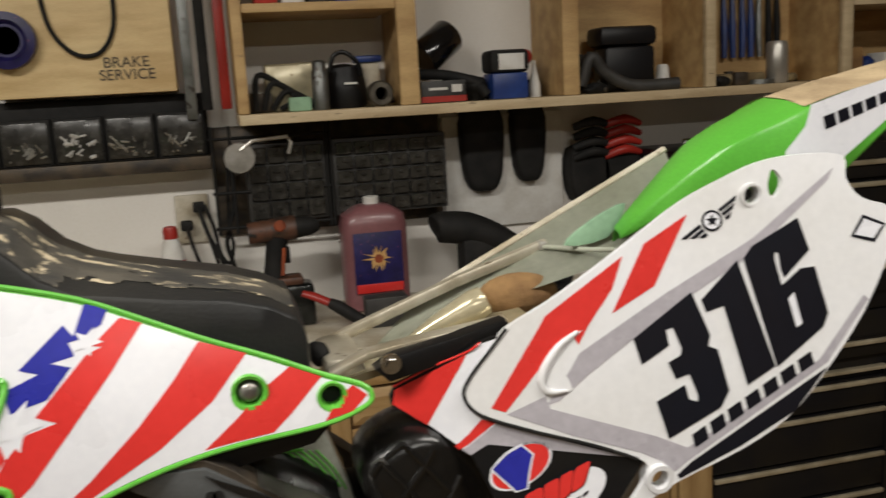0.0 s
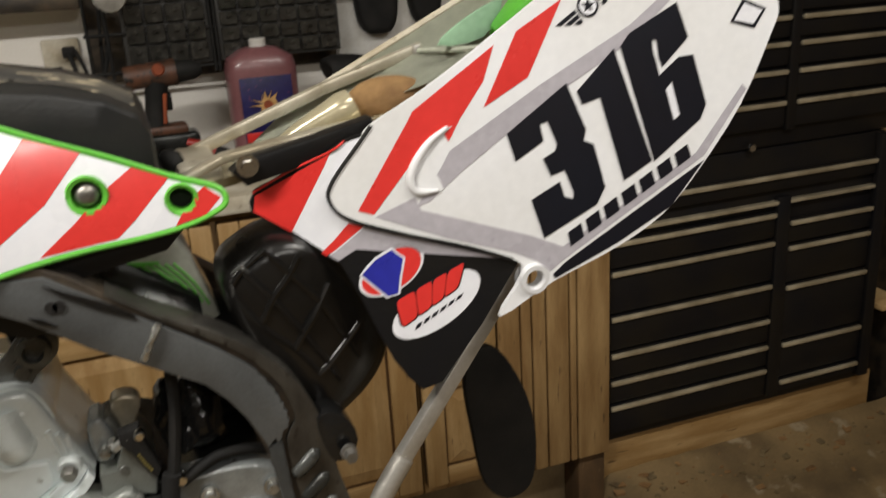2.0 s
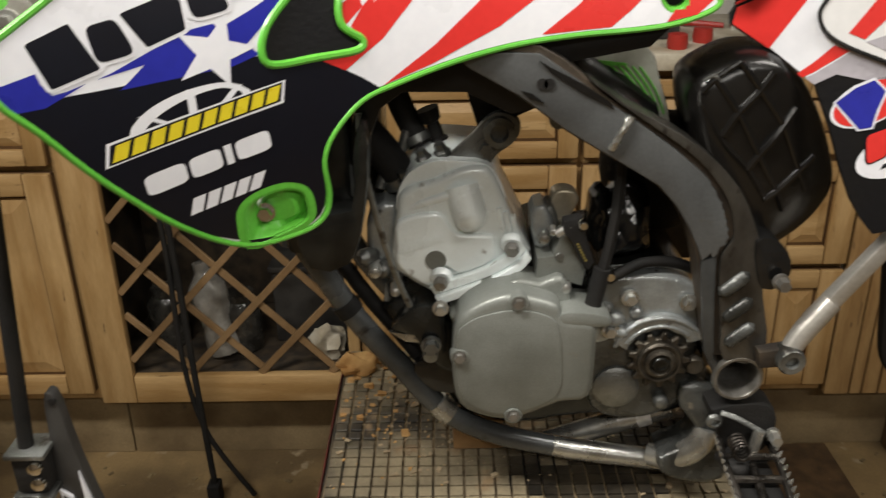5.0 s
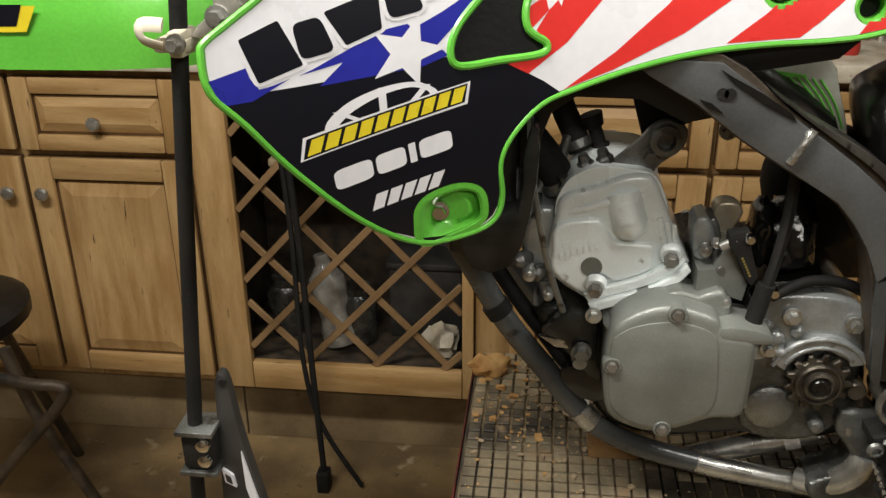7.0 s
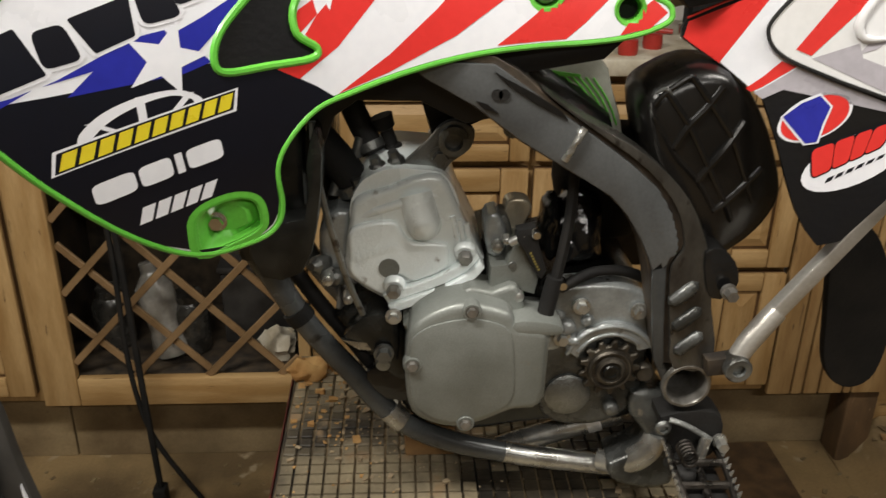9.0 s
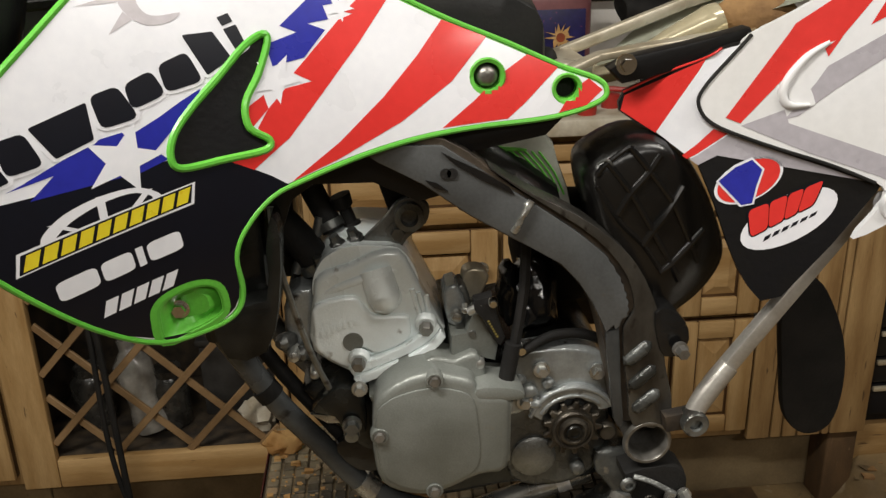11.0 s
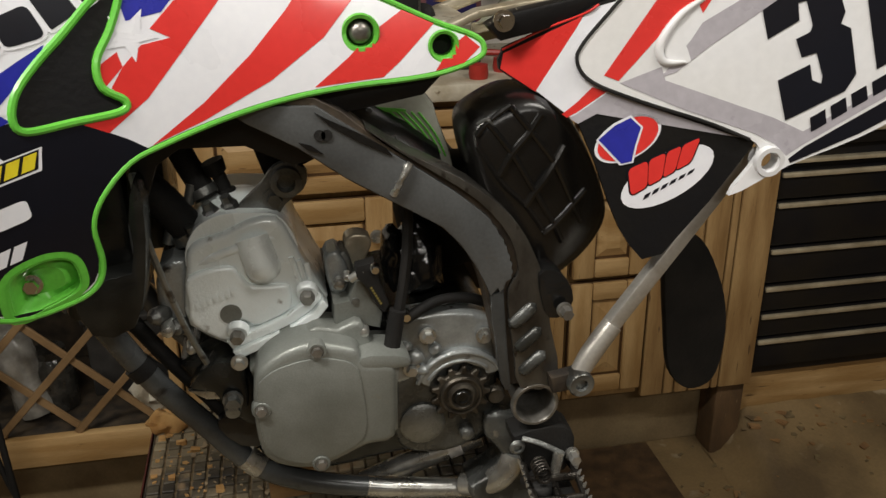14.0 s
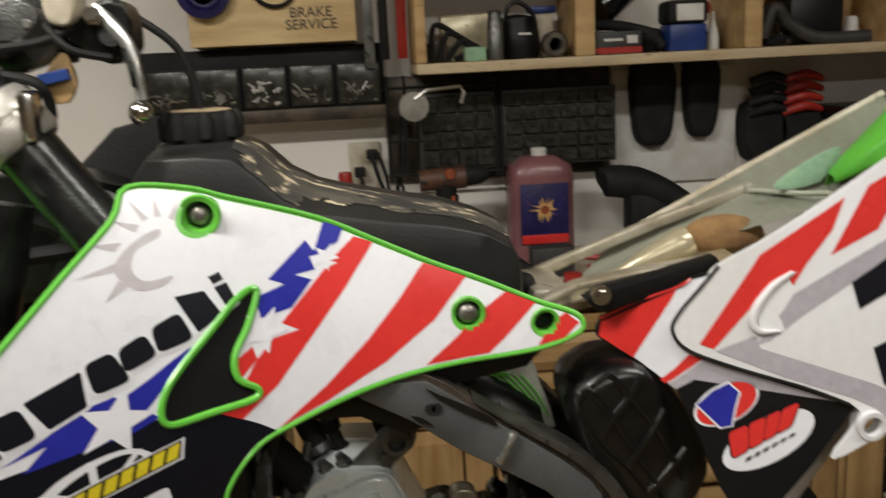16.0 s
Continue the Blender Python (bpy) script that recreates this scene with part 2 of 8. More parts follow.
# ---- mesh helpers ----
def part(name, bm, mat, parent=None, label="", smooth=True):
    me = bpy.data.meshes.new(name)
    bm.normal_update()
    bm.to_mesh(me)
    bm.free()
    me.materials.append(mat)
    if smooth:
        me.polygons.foreach_set("use_smooth", [True] * len(me.polygons))
        me.set_sharp_from_angle(angle=radians(38))
    ob = new(name, me)
    if parent:
        ob.parent = parent
        if parent.type == "EMPTY":
            ob.matrix_parent_inverse = Matrix.Translation(-parent.location)
    if label:
        ob["label"] = label
    return ob


def thing(name, at, label, category, group="", kind=""):
    ob = new(name)
    ob.empty_display_size = 0.05
    ob.location = at
    return tagged(ob, label, category, group, kind)


def smooth_line(pts, n=4, closed=True):
    """A Catmull-Rom line through control points of any dimension."""
    P = [np.array(p, float) for p in pts]
    out, k = [], len(P)
    for i in range(k if closed else k - 1):
        if closed:
            a, b, c, d = P[i - 1], P[i], P[(i + 1) % k], P[(i + 2) % k]
        else:
            a, b, c, d = P[max(i - 1, 0)], P[i], P[i + 1], P[min(i + 2, k - 1)]
        for j in range(n):
            t = j / n
            out.append(0.5 * (2 * b + (c - a) * t + (2 * a - 5 * b + 4 * c - d) * t * t + (3 * b - a - 3 * c + d) * t ** 3))
    if not closed:
        out.append(P[-1])
    return out


def mm(pts):
    return [(x / 1000, z / 1000) for x, z in pts]


def fill(loops):
    """A bmesh in the xz plane filled between closed loops (the first the outline, the rest holes)."""
    bm = bmesh.new()
    edges = []
    for loop in loops:
        vs = [bm.verts.new((p[0], 0, p[1])) for p in loop]
        edges += [bm.edges.new((vs[i], vs[(i + 1) % len(vs)])) for i in range(len(vs))]
    bmesh.ops.triangle_fill(bm, edges=edges, use_beauty=True, use_dissolve=False, normal=(0, -1, 0))
    return bm


def sheet(loops, surf, off=0.0, thick=0.0, step=0.03):
    """A skin that follows y = surf(x, z), off metres nearer to the viewer, with a thickness."""
    bm = fill(loops)
    xs = [v.co.x for v in bm.verts]
    zs = [v.co.z for v in bm.verts]
    for axis, lo, hi in ((0, min(xs), max(xs)), (2, min(zs), max(zs))):
        k = math.ceil(lo / step)
        while k * step < hi:
            co, no = [0, 0, 0], [0, 0, 0]
            co[axis], no[axis] = k * step, 1
            bmesh.ops.bisect_plane(bm, geom=bm.verts[:] + bm.edges[:] + bm.faces[:], dist=1e-6, plane_co=co, plane_no=no)
            k += 1
    for v in bm.verts:
        v.co.y = surf(v.co.x, v.co.z) - off
    bmesh.ops.recalc_face_normals(bm, faces=bm.faces)
    if bm.faces and sum(f.normal.y * f.calc_area() for f in bm.faces) > 0:
        bmesh.ops.reverse_faces(bm, faces=bm.faces)
    if thick:
        got = bmesh.ops.extrude_face_region(bm, geom=bm.faces[:])
        for v in got["geom"]:
            if isinstance(v, bmesh.types.BMVert):
                v.co.y += thick
        bmesh.ops.recalc_face_normals(bm, faces=bm.faces)
    return bm


def prism(loop, y0, y1, bevel=0.0, segments=2, back=False):
    """An outline in xz (metres) extruded from y0 (front) to y1, its front rim rounded."""
    bm = bmesh.new()
    vs = [bm.verts.new((p[0], y0, p[1])) for p in loop]
    face = bm.faces.new(vs)
    got = bmesh.ops.extrude_face_region(bm, geom=[face])
    far = [v for v in got["geom"] if isinstance(v, bmesh.types.BMVert)]
    for v in far:
        v.co.y = y1
    bmesh.ops.recalc_face_normals(bm, faces=bm.faces)
    if bevel:
        rim = [e for e in bm.edges if all(abs(v.co.y - y0) < 1e-6 for v in e.verts) or (back and all(abs(v.co.y - y1) < 1e-6 for v in e.verts))]
        bmesh.ops.bevel(bm, geom=rim, offset=bevel, segments=segments, profile=0.6, affect="EDGES", clamp_overlap=True)
    return bm


def rbox(x0, x1, y0, y1, z0, z1, bevel=0.004, segments=2):
    bm = bmesh.new()
    bmesh.ops.create_cube(bm, size=1, matrix=Matrix.Translation(((x0 + x1) / 2, (y0 + y1) / 2, (z0 + z1) / 2)) @ Matrix.Diagonal((abs(x1 - x0), abs(y1 - y0), abs(z1 - z0), 1)))
    if bevel:
        bmesh.ops.bevel(bm, geom=bm.edges[:], offset=bevel, segments=segments, profile=0.5, affect="EDGES", clamp_overlap=True)
    return bm


def tube(points, radius, seg=10, n=6, closed=False, flat=1.0):
    """A round bar along a smooth line of 3D points; radius may be a list per point."""
    line = smooth_line(points, n, closed) if n > 1 else [np.array(p, float) for p in points]
    k = len(line)
    if isinstance(radius, (list, tuple)):
        rad = [float(r) for r in np.interp(np.linspace(0, 1, k), np.linspace(0, 1, len(radius)), radius)]
    else:
        rad = [radius] * k
    bm = bmesh.new()
    rings, side = [], None
    for i in range(k):
        a, b = line[(i - 1) % k if closed else max(i - 1, 0)], line[(i + 1) % k if closed else min(i + 1, k - 1)]
        d = Vector((b - a).tolist()).normalized()
        if side is None:
            side = d.orthogonal().normalized()
        side = (side - d * side.dot(d)).normalized()
        up = d.cross(side)
        rings.append([bm.verts.new(Vector(line[i].tolist()) + rad[i] * (math.cos(2 * math.pi * j / seg) * side + flat * math.sin(2 * math.pi * j / seg) * up)) for j in range(seg)])
    for i in range(k if closed else k - 1):
        r, s = rings[i], rings[(i + 1) % k]
        for j in range(seg):
            bm.faces.new((r[j], r[(j + 1) % seg], s[(j + 1) % seg], s[j]))
    if not closed:
        bm.faces.new(rings[0][::-1])
        bm.faces.new(rings[-1])
    bmesh.ops.recalc_face_normals(bm, faces=bm.faces)
    return bm


def lathe(profile, centre=(0, 0, 0), axis="Z", seg=20, cap=True):
    """A turned body: profile of (radius, height) along the axis from the centre."""
    bm = bmesh.new()
    turn = {"Z": Matrix(), "Y": Matrix.Rotation(radians(90), 4, "X"), "X": Matrix.Rotation(radians(90), 4, "Y")}[axis] if isinstance(axis, str) else Vector((0, 0, 1)).rotation_difference(Vector(axis)).to_matrix().to_4x4()
    rings = []
    for r, h in profile:
        rings.append([bm.verts.new((max(r, 1e-5) * math.cos(2 * math.pi * j / seg), max(r, 1e-5) * math.sin(2 * math.pi * j / seg), h)) for j in range(seg)])
    for a, b in zip(rings, rings[1:]):
        for j in range(seg):
            bm.faces.new((a[j], a[(j + 1) % seg], b[(j + 1) % seg], b[j]))
    if cap:
        bm.faces.new(rings[0][::-1])
        bm.faces.new(rings[-1])
    bmesh.ops.recalc_face_normals(bm, faces=bm.faces)
    bmesh.ops.transform(bm, matrix=Matrix.Translation(centre) @ turn, verts=bm.verts)
    return bm


def join(*bms):
    out = bms[0]
    for b in bms[1:]:
        me = bpy.data.meshes.new("tmp")
        b.to_mesh(me)
        b.free()
        out.from_mesh(me)
        bpy.data.meshes.remove(me)
    return out


def bolt(name, at, r, parent, mat=STEEL, label="", h=0.008, washer=1.5):
    """A hexagon flange bolt whose head points to the viewer (-y)."""
    x, y, z = at
    head = lathe([(r * 0.92, -h), (r, -h * 0.8), (r, 0.0)], (x, y, z), (0, 1, 0), 6)
    wash = lathe([(r * washer, -h * 0.18), (r * washer, 0.002)], (x, y, z), (0, 1, 0), 16)
    return part(name, join(head, wash), mat, parent, label)


def loft(sections, cap=True):
    """A skin over rings of 3D points with equal counts."""
    bm = bmesh.new()
    rings = [[bm.verts.new(p) for p in s] for s in sections]
    n = len(rings[0])
    for a, b in zip(rings, rings[1:]):
        for j in range(n):
            bm.faces.new((a[j], a[(j + 1) % n], b[(j + 1) % n], b[j]))
    if cap:
        bm.faces.new(rings[0][::-1])
        bm.faces.new(rings[-1])
    bmesh.ops.recalc_face_normals(bm, faces=bm.faces)
    return bm


def bar(a, b, w, h, bevel=0.002):
    """A straight rectangular bar from a to b, w across in the xz plane and h deep."""
    a, b = Vector(a), Vector(b)
    d = (b - a).normalized()
    up = Vector((0, 1, 0))
    side = d.cross(up).normalized()
    up = side.cross(d)
    bm = rbox(-w / 2, w / 2, -h / 2, h / 2, 0, (b - a).length, bevel)
    m = Matrix((side, up, d)).transposed().to_4x4()
    bmesh.ops.transform(bm, matrix=Matrix.Translation(a) @ m, verts=bm.verts)
    bmesh.ops.recalc_face_normals(bm, faces=bm.faces)
    return bm


def rough_up(bm, amount, size):
    for v in bm.verts:
        v.co += noise.noise_vector(v.co * size) * amount
    return bm


def blob(centre, scale, amount=0.2, size=20, seg=14):
    bm = bmesh.new()
    bmesh.ops.create_icosphere(bm, subdivisions=3, radius=1)
    for v in bm.verts:
        v.co = Vector((v.co.x * scale[0], v.co.y * scale[1], v.co.z * scale[2]))
        v.co *= 1 + amount * noise.noise((v.co + Vector(centre)) * size)
        v.co += Vector(centre)
    return bm


# ---- the room ----
PARTITION = material("bare_board_wall", (0.24, 0.19, 0.13), 0.85, dark=(0.16, 0.125, 0.085), scale=2.5, stretch=(4, 4, 0.6), bump=0.1)
YC, YW = 1.977, 2.40      # cabinet fronts and back wall
part("floor", rbox(-3.6, 3.4, -2.6, 2.5, -0.06, 0.0, 0), CONCRETE).update_tag()
tagged(bpy.data.objects["floor"], "brown stained concrete garage floor with debris", "floor", kind="structure")
tagged(part("ceiling", rbox(-3.6, 3.4, -2.6, 2.5, 2.7, 2.8, 0), CEIL), "plain painted garage ceiling", "ceiling", kind="structure")
tagged(part("wall_north", rbox(-3.6, 3.4, YW, 2.55, 0.0, 2.7, 0), WALL_W), "white painted wall behind the workbench", "wall", kind="structure")
tagged(part("wall_south", rbox(-3.6, 3.4, -2.75, -2.6, 0.0, 2.7, 0), PARTITION), "bare brown board garage wall", "wall", kind="structure")
tagged(part("wall_west", rbox(-3.75, -3.6, -2.6, YW, 0.0, 2.7, 0), PARTITION), "bare brown board garage wall", "wall", kind="structure")
tagged(part("wall_east", rbox(3.4, 3.55, -2.6, YW, 0.0, 2.7, 0), PARTITION), "bare brown board garage wall", "wall", kind="structure")


def plinth_block(x0, x1):
    return part("plinth_block", rough_up(rbox(x0 + 0.002, x1 - 0.002, 2.075, 2.3, 0, 0.230, 0.004), 0.001, 30), PLINTH_M, plinth)


plinth = thing("trim", (0, 2.1, 0), "stained plinth blocks under the pine cabinets", "plinth", kind="structure")
for x0, x1 in ((-3.4, -2.1), (-2.1, -1.02), (-1.02, -0.2), (-0.2, 0.5), (0.5, 1.0)):
    plinth_block(x0, x1)
tagged(part("corner_post", rbox(1.0, 1.062, 2.03, 2.07, 0, 0.23, 0.006), FRAME_BROWN), "dark stained wooden post at the cabinet's foot", "post")


def knob(x, z, parent):
    bm = lathe([(0.006, 0), (0.0055, -0.010), (0.009, -0.016), (0.0155, -0.020), (0.0165, -0.025), (0.013, -0.030), (0.004, -0.032)], (x, YC - 0.016, z), (0, 1, 0), 18)
    return part("knob", bm, STEEL, parent, "round brushed nickel knob")


GLAZE = material("dark_glazed_pine", (0.12, 0.062, 0.024), 0.5, dark=(0.06, 0.03, 0.012), scale=12, bump=0.1)


def panel_front(name, x0, x1, z0, z1, parent, knob_at, rail=0.062):
    """A raised-panel door or drawer front: stiles, rails, a sunk field and a raised middle."""
    door = part(name, rbox(x0, x1, YC - 0.004, YC + 0.012, z0, z1, 0.003), GLAZE, parent)
    for a, b, nm, m in ((x0, x0 + rail, "stile", PINE), (x1 - rail, x1, "stile", PINE)):
        part(nm, rbox(a, b, YC - 0.018, YC - 0.003, z0, z1, 0.0045), m, door)
    for a, b in ((z0, z0 + rail * 0.85), (z1 - rail * 0.85, z1)):
        part("rail", rbox(x0 + rail + 0.001, x1 - rail - 0.001, YC - 0.0175, YC - 0.003, a, b, 0.0045), PINE_H, door)
    gx, gz = rail + 0.006, rail * 0.85 + 0.006
    if z1 - z0 > 0.16:
        bm = bmesh.new()
        a, b, c, d = x0 + gx, x1 - gx, z0 + gz, z1 - gz
        outer = [bm.verts.new(p) for p in ((a, YC - 0.0045, c), (b, YC - 0.0045, c), (b, YC - 0.0045, d), (a, YC - 0.0045, d))]
        k = 0.034 if z1 - z0 > 0.3 else 0.022
        inner = [bm.verts.new(p) for p in ((a + k, YC - 0.0145, c + k), (b - k, YC - 0.0145, c + k), (b - k, YC - 0.0145, d - k), (a + k, YC - 0.0145, d - k))]
        for i in range(4):
            bm.faces.new((outer[i], outer[(i + 1) % 4], inner[(i + 1) % 4], inner[i]))
        bm.faces.new(inner)
        bmesh.ops.recalc_face_normals(bm, faces=bm.faces)
        part("raised_panel", bm, PINE if z1 - z0 > 0.3 else PINE_H, door, smooth=False)
    if knob_at:
        knob(knob_at[0], knob_at[1], parent)
    return door


def cabinet(x0, x1, doors, drawers, label):
    ob = thing("base_cabinet", ((x0 + x1) / 2, 2.2, 0.247), label, "cabinet", "pine base cabinets")
    part("carcass", rbox(x0 + 0.001, x1 - 0.001, YC + 0.013, 2.39, 0.231, 1.042, 0.002), PINE, ob)
    for a, b, k in doors:
        panel_front("door", a, b, 0.262, 0.835, ob, (k, 0.752))
    for a, b in drawers:
        panel_front("drawer_front", a, b, 0.853, 1.025, ob, ((a + b) / 2, 0.925), 0.045)
    return ob


LBL = "distressed pine cabinet with raised-panel doors and round knobs"
cabinet(-2.70, -1.88, ((-2.68, -2.30, -2.34), (-2.28, -1.90, -2.24)), ((-2.68, -2.30), (-2.28, -1.90)), LBL)
cabinet(-1.878, -1.032, ((-1.865, -1.456, -1.488), (-1.442, -1.045, -1.402)), ((-1.865, -1.456), (-1.442, -1.045)), LBL)
cabinet(-0.383, 0.545, ((-0.300, 0.118, 0.077), (0.130, 0.535, 0.171)), ((-0.300, 0.118), (0.130, 0.535)), LBL)

narrow = thing("drawer_cabinet", (0.65, 2.2, 0.247), "distressed pine cabinet with two deep panelled drawers", "cabinet", "pine base cabinets")
part("carcass", rbox(0.547, 0.7505, YC + 0.013, 2.39, 0.231, 1.042, 0.002), PINE, narrow)
for z0, z1 in ((0.262, 0.572), (0.588, 0.835), (0.853, 1.025)):
    panel_front("drawer_front", 0.549, 0.747, z0, z1, narrow, None, 0.054)

# open cabinet with a wooden lattice
lat = thing("lattice_cabinet", (-0.7, 2.2, 0.247), "pine cabinet with an open front behind a diagonal wooden lattice", "cabinet")
for a, b, c, d, m, nm in ((-1.030, -0.945, 0.231, 1.042, PINE, "stile"), (-0.412, -0.385, 0.231, 1.042, PINE, "stile"), (-0.944, -0.413, 0.231, 0.306, PINE_H, "rail"), (-0.944, -0.413, 0.985, 1.042, PINE_H, "rail")):
    part(nm, rbox(a, b, YC - 0.012, YC + 0.012, c, d, 0.003), m, lat)
# Inside panels get dark brown, not pine: the cabinet's inner shade as colour.
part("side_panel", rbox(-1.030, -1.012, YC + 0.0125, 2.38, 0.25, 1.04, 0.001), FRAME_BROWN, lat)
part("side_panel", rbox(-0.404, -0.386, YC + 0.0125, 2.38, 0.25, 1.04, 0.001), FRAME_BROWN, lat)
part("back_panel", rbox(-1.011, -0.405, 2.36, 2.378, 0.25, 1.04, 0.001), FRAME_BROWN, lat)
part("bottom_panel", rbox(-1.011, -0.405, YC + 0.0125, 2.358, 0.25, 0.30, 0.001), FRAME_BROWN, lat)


def slat(x0, z0, x1, z1, y, parent):
    d = Vector((x1 - x0, 0, z1 - z0))
    bm = rbox(-d.length / 2, d.length / 2, -0.004, 0.004, -0.0085, 0.0085, 0.0015, 1)
    bmesh.ops.transform(bm, matrix=Matrix.Translation(((x0 + x1) / 2, y, (z0 + z1) / 2)) @ Matrix.Rotation(-math.atan2(d.z, d.x), 4, "Y"), verts=bm.verts)
    return part("slat", bm, LATTICE, parent)


LX0, LX1, LZ0, LZ1, PITCH = -0.944, -0.413, 0.307, 0.985, 0.184
for sgn in (1, -1):
    for k in range(-8, 9):
        # lines z = sgn * x * 1.06 + c through the crossing at (-0.625, 0.316)
        c = 0.316 - sgn * 1.06 * -0.625 + k * PITCH
        ends = []
        for x in (LX0, LX1):
            z = sgn * 1.06 * x + c
            if LZ0 <= z <= LZ1:
                ends.append((x, z))
        for z in (LZ0, LZ1):
            x = (z - c) / (sgn * 1.06)
            if LX0 < x < LX1:
                ends.append((x, z))
        if len(ends) == 2 and math.dist(*ends) > 0.05:
            slat(*ends[0], *ends[1], YC + (0.0 if sgn > 0 else 0.0085), lat)

# plank end of the cabinets
endp = thing("plank_panel", (0.8, 2.0, 0.247), "vertical tongue-and-groove pine boards closing the cabinet row", "panel")
edges_x = [0.752, 0.815, 0.846, 0.886, 0.950, 0.972, 1.068]
for a, b in zip(edges_x, edges_x[1:]):
    part("board", rbox(a + 0.002, b - 0.002, YC - 0.014, YC + 0.008, 0.231, 1.042, 0.004), PLANK, endp)

tagged(part("corner_post", rough_up(rbox(0.985, 1.064, 1.985, 2.072, 0.0, 0.2300, 0.005, 3), 0.002, 25), POST_W), "stained wooden post under the plank end", "post")

top = thing("countertop", (-0.8, 2.2, 1.045), "worn cream workbench top with rounded front edge", "countertop")
part("slab", rbox(-3.2, 1.07, 1.935, YW - 0.002, 1.046, 1.085, 0.008), MUD_WHITE, top)

# boards lying at the foot of the chest
tagged(part("base_board", rbox(1.07, 2.02, 2.02, 2.08, 0.09, 0.236, 0.005), PINE_H), "raw wooden board carrying the tool chest", "board")


# ---- tool chest ----
chest = thing("tool_chest", (1.5, 2.2, 0.247), "black stacked rolling tool chest with aluminium drawer pulls", "tool chest")
part("lower_cabinet", rbox(1.066, 1.962, 2.000, 2.398, 0.237, 0.995, 0.006), CHEST_BLACK, chest)
part("upper_cabinet", rbox(1.075, 1.985, 2.000, 2.398, 0.998, 1.43, 0.006), CHEST_BLACK, chest)
part("side_post", rbox(1.925, 1.962, 1.975, 2.0, 0.252, 0.992, 0.004), CHEST_BLACK, chest)
part("middle_post", rbox(1.590, 1.632, 1.978, 2.0, 0.262, 0.86, 0.004), CHEST_BLACK, chest)
part("middle_post", rbox(1.597, 1.625, 1.978, 2.0, 1.04, 1.40, 0.004), CHEST_BLACK, chest)


def drawer(x0, x1, z_top, z_bot):
    d = part("drawer", rbox(x0, x1, 1.984, 2.0, z_bot + 0.004, z_top - 0.003, 0.003), CHEST_BLACK, chest)
    part("drawer_pull", rbox(x0 + 0.002, x1 - 0.002, 1.974, 1.986, z_top - 0.019, z_top - 0.006, 0.004), STRIP, d, "long aluminium drawer pull")


def column(x0, x1, tops, last):
    for a, b in zip(tops, tops[1:] + [last]):
        drawer(x0, x1, a, b)


column(1.078, 1.588, [0.822, 0.742, 0.617, 0.512, 0.432, 0.357], 0.262)
column(1.634, 1.922, [0.792, 0.719, 0.602, 0.427, 0.309], 0.262)
drawer(1.078, 1.922, 0.930, 0.875)
column(1.088, 1.595, [1.395, 1.340, 1.275, 1.205, 1.125], 1.045)
column(1.627, 1.970, [1.395, 1.340, 1.275, 1.205, 1.125], 1.045)
part("trim_strip", rbox(1.078, 1.922, 1.979, 2.0, 0.838, 0.848, 0.002), STRIP, chest)
part("lock", lathe([(0.009, -0.004), (0.010, 0.004)], (1.495, 1.982, 1.006), (0, 1, 0)), CHROME, chest)
part("lock", lathe([(0.009, -0.004), (0.010, 0.004)], (1.73, 1.998, 1.415), (0, 1, 0)), CHROME, chest)


# ---- wall shelf ----
shelf = thing("wall_shelf", (1.0, 2.3, 1.562), "open raw pine wall shelf divided into cluttered cubbies", "shelf")
YS = 2.144
part("bottom_board", rbox(0.004, 1.985, YS, YW - 0.002, 1.562, 1.586, 0.003), PALE_WOOD, shelf)
part("upright", rbox(0.004, 0.028, YS, YW - 0.002, 1.587, 2.3, 0.003), PLY, shelf)
for x, w in ((0.372, 0.046), (0.775, 0.042), (1.160, 0.028), (1.560, 0.030), (1.955, 0.030)):
    part("divider", rbox(x, x + w, YS + 0.002, YS + 0.022, 1.587, 2.3, 0.003), PLY if x < 1.0 else PALE_WOOD, shelf)
    part("divider_panel", rbox(x + w * 0.3, x + w * 0.3 + 0.016, YS + 0.023, YW - 0.003, 1.587, 2.3, 0.001), PLY, shelf)
part("middle_board", rbox(0.029, 0.371, YS + 0.004, YW - 0.003, 1.805, 1.825, 0.003), PLY, shelf)
part("middle_board", rbox(1.592, 1.954, YS + 0.004, YW - 0.003, 1.775, 1.795, 0.003), PALE_WOOD, shelf)
part("back_panel", rbox(0.83, 1.954, YW - 0.012, YW - 0.003, 1.587, 2.3, 0), PLY, shelf)

# tall plywood shelf unit beside the chest
tall = thing("shelf_unit", (2.05, 2.2, 0), "narrow raw plywood shelf unit beside the tool chest", "shelf")
part("post", rbox(2.092, 2.126, 1.95, 1.985, 0, 2.3, 0.003), PLY, tall)
# Side and back are dark brown; only the post and boards are plywood.
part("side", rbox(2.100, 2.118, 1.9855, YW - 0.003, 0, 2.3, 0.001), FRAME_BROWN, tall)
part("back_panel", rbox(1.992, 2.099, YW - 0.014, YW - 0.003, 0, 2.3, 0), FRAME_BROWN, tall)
for z in (0.45, 0.955, 1.255, 1.578, 1.93):
    part("board", rbox(1.992, 2.091, 1.975, YW - 0.015, z, z + 0.018, 0.003), PLY, tall)
locker = thing("steel_locker", (2.6, 2.2, 0), "tall black steel locker beyond the plywood shelf", "locker")
part("body", rbox(2.14, 3.05, 1.99, YW - 0.003, 0, 2.25, 0.006), CHEST_BLACK, locker)
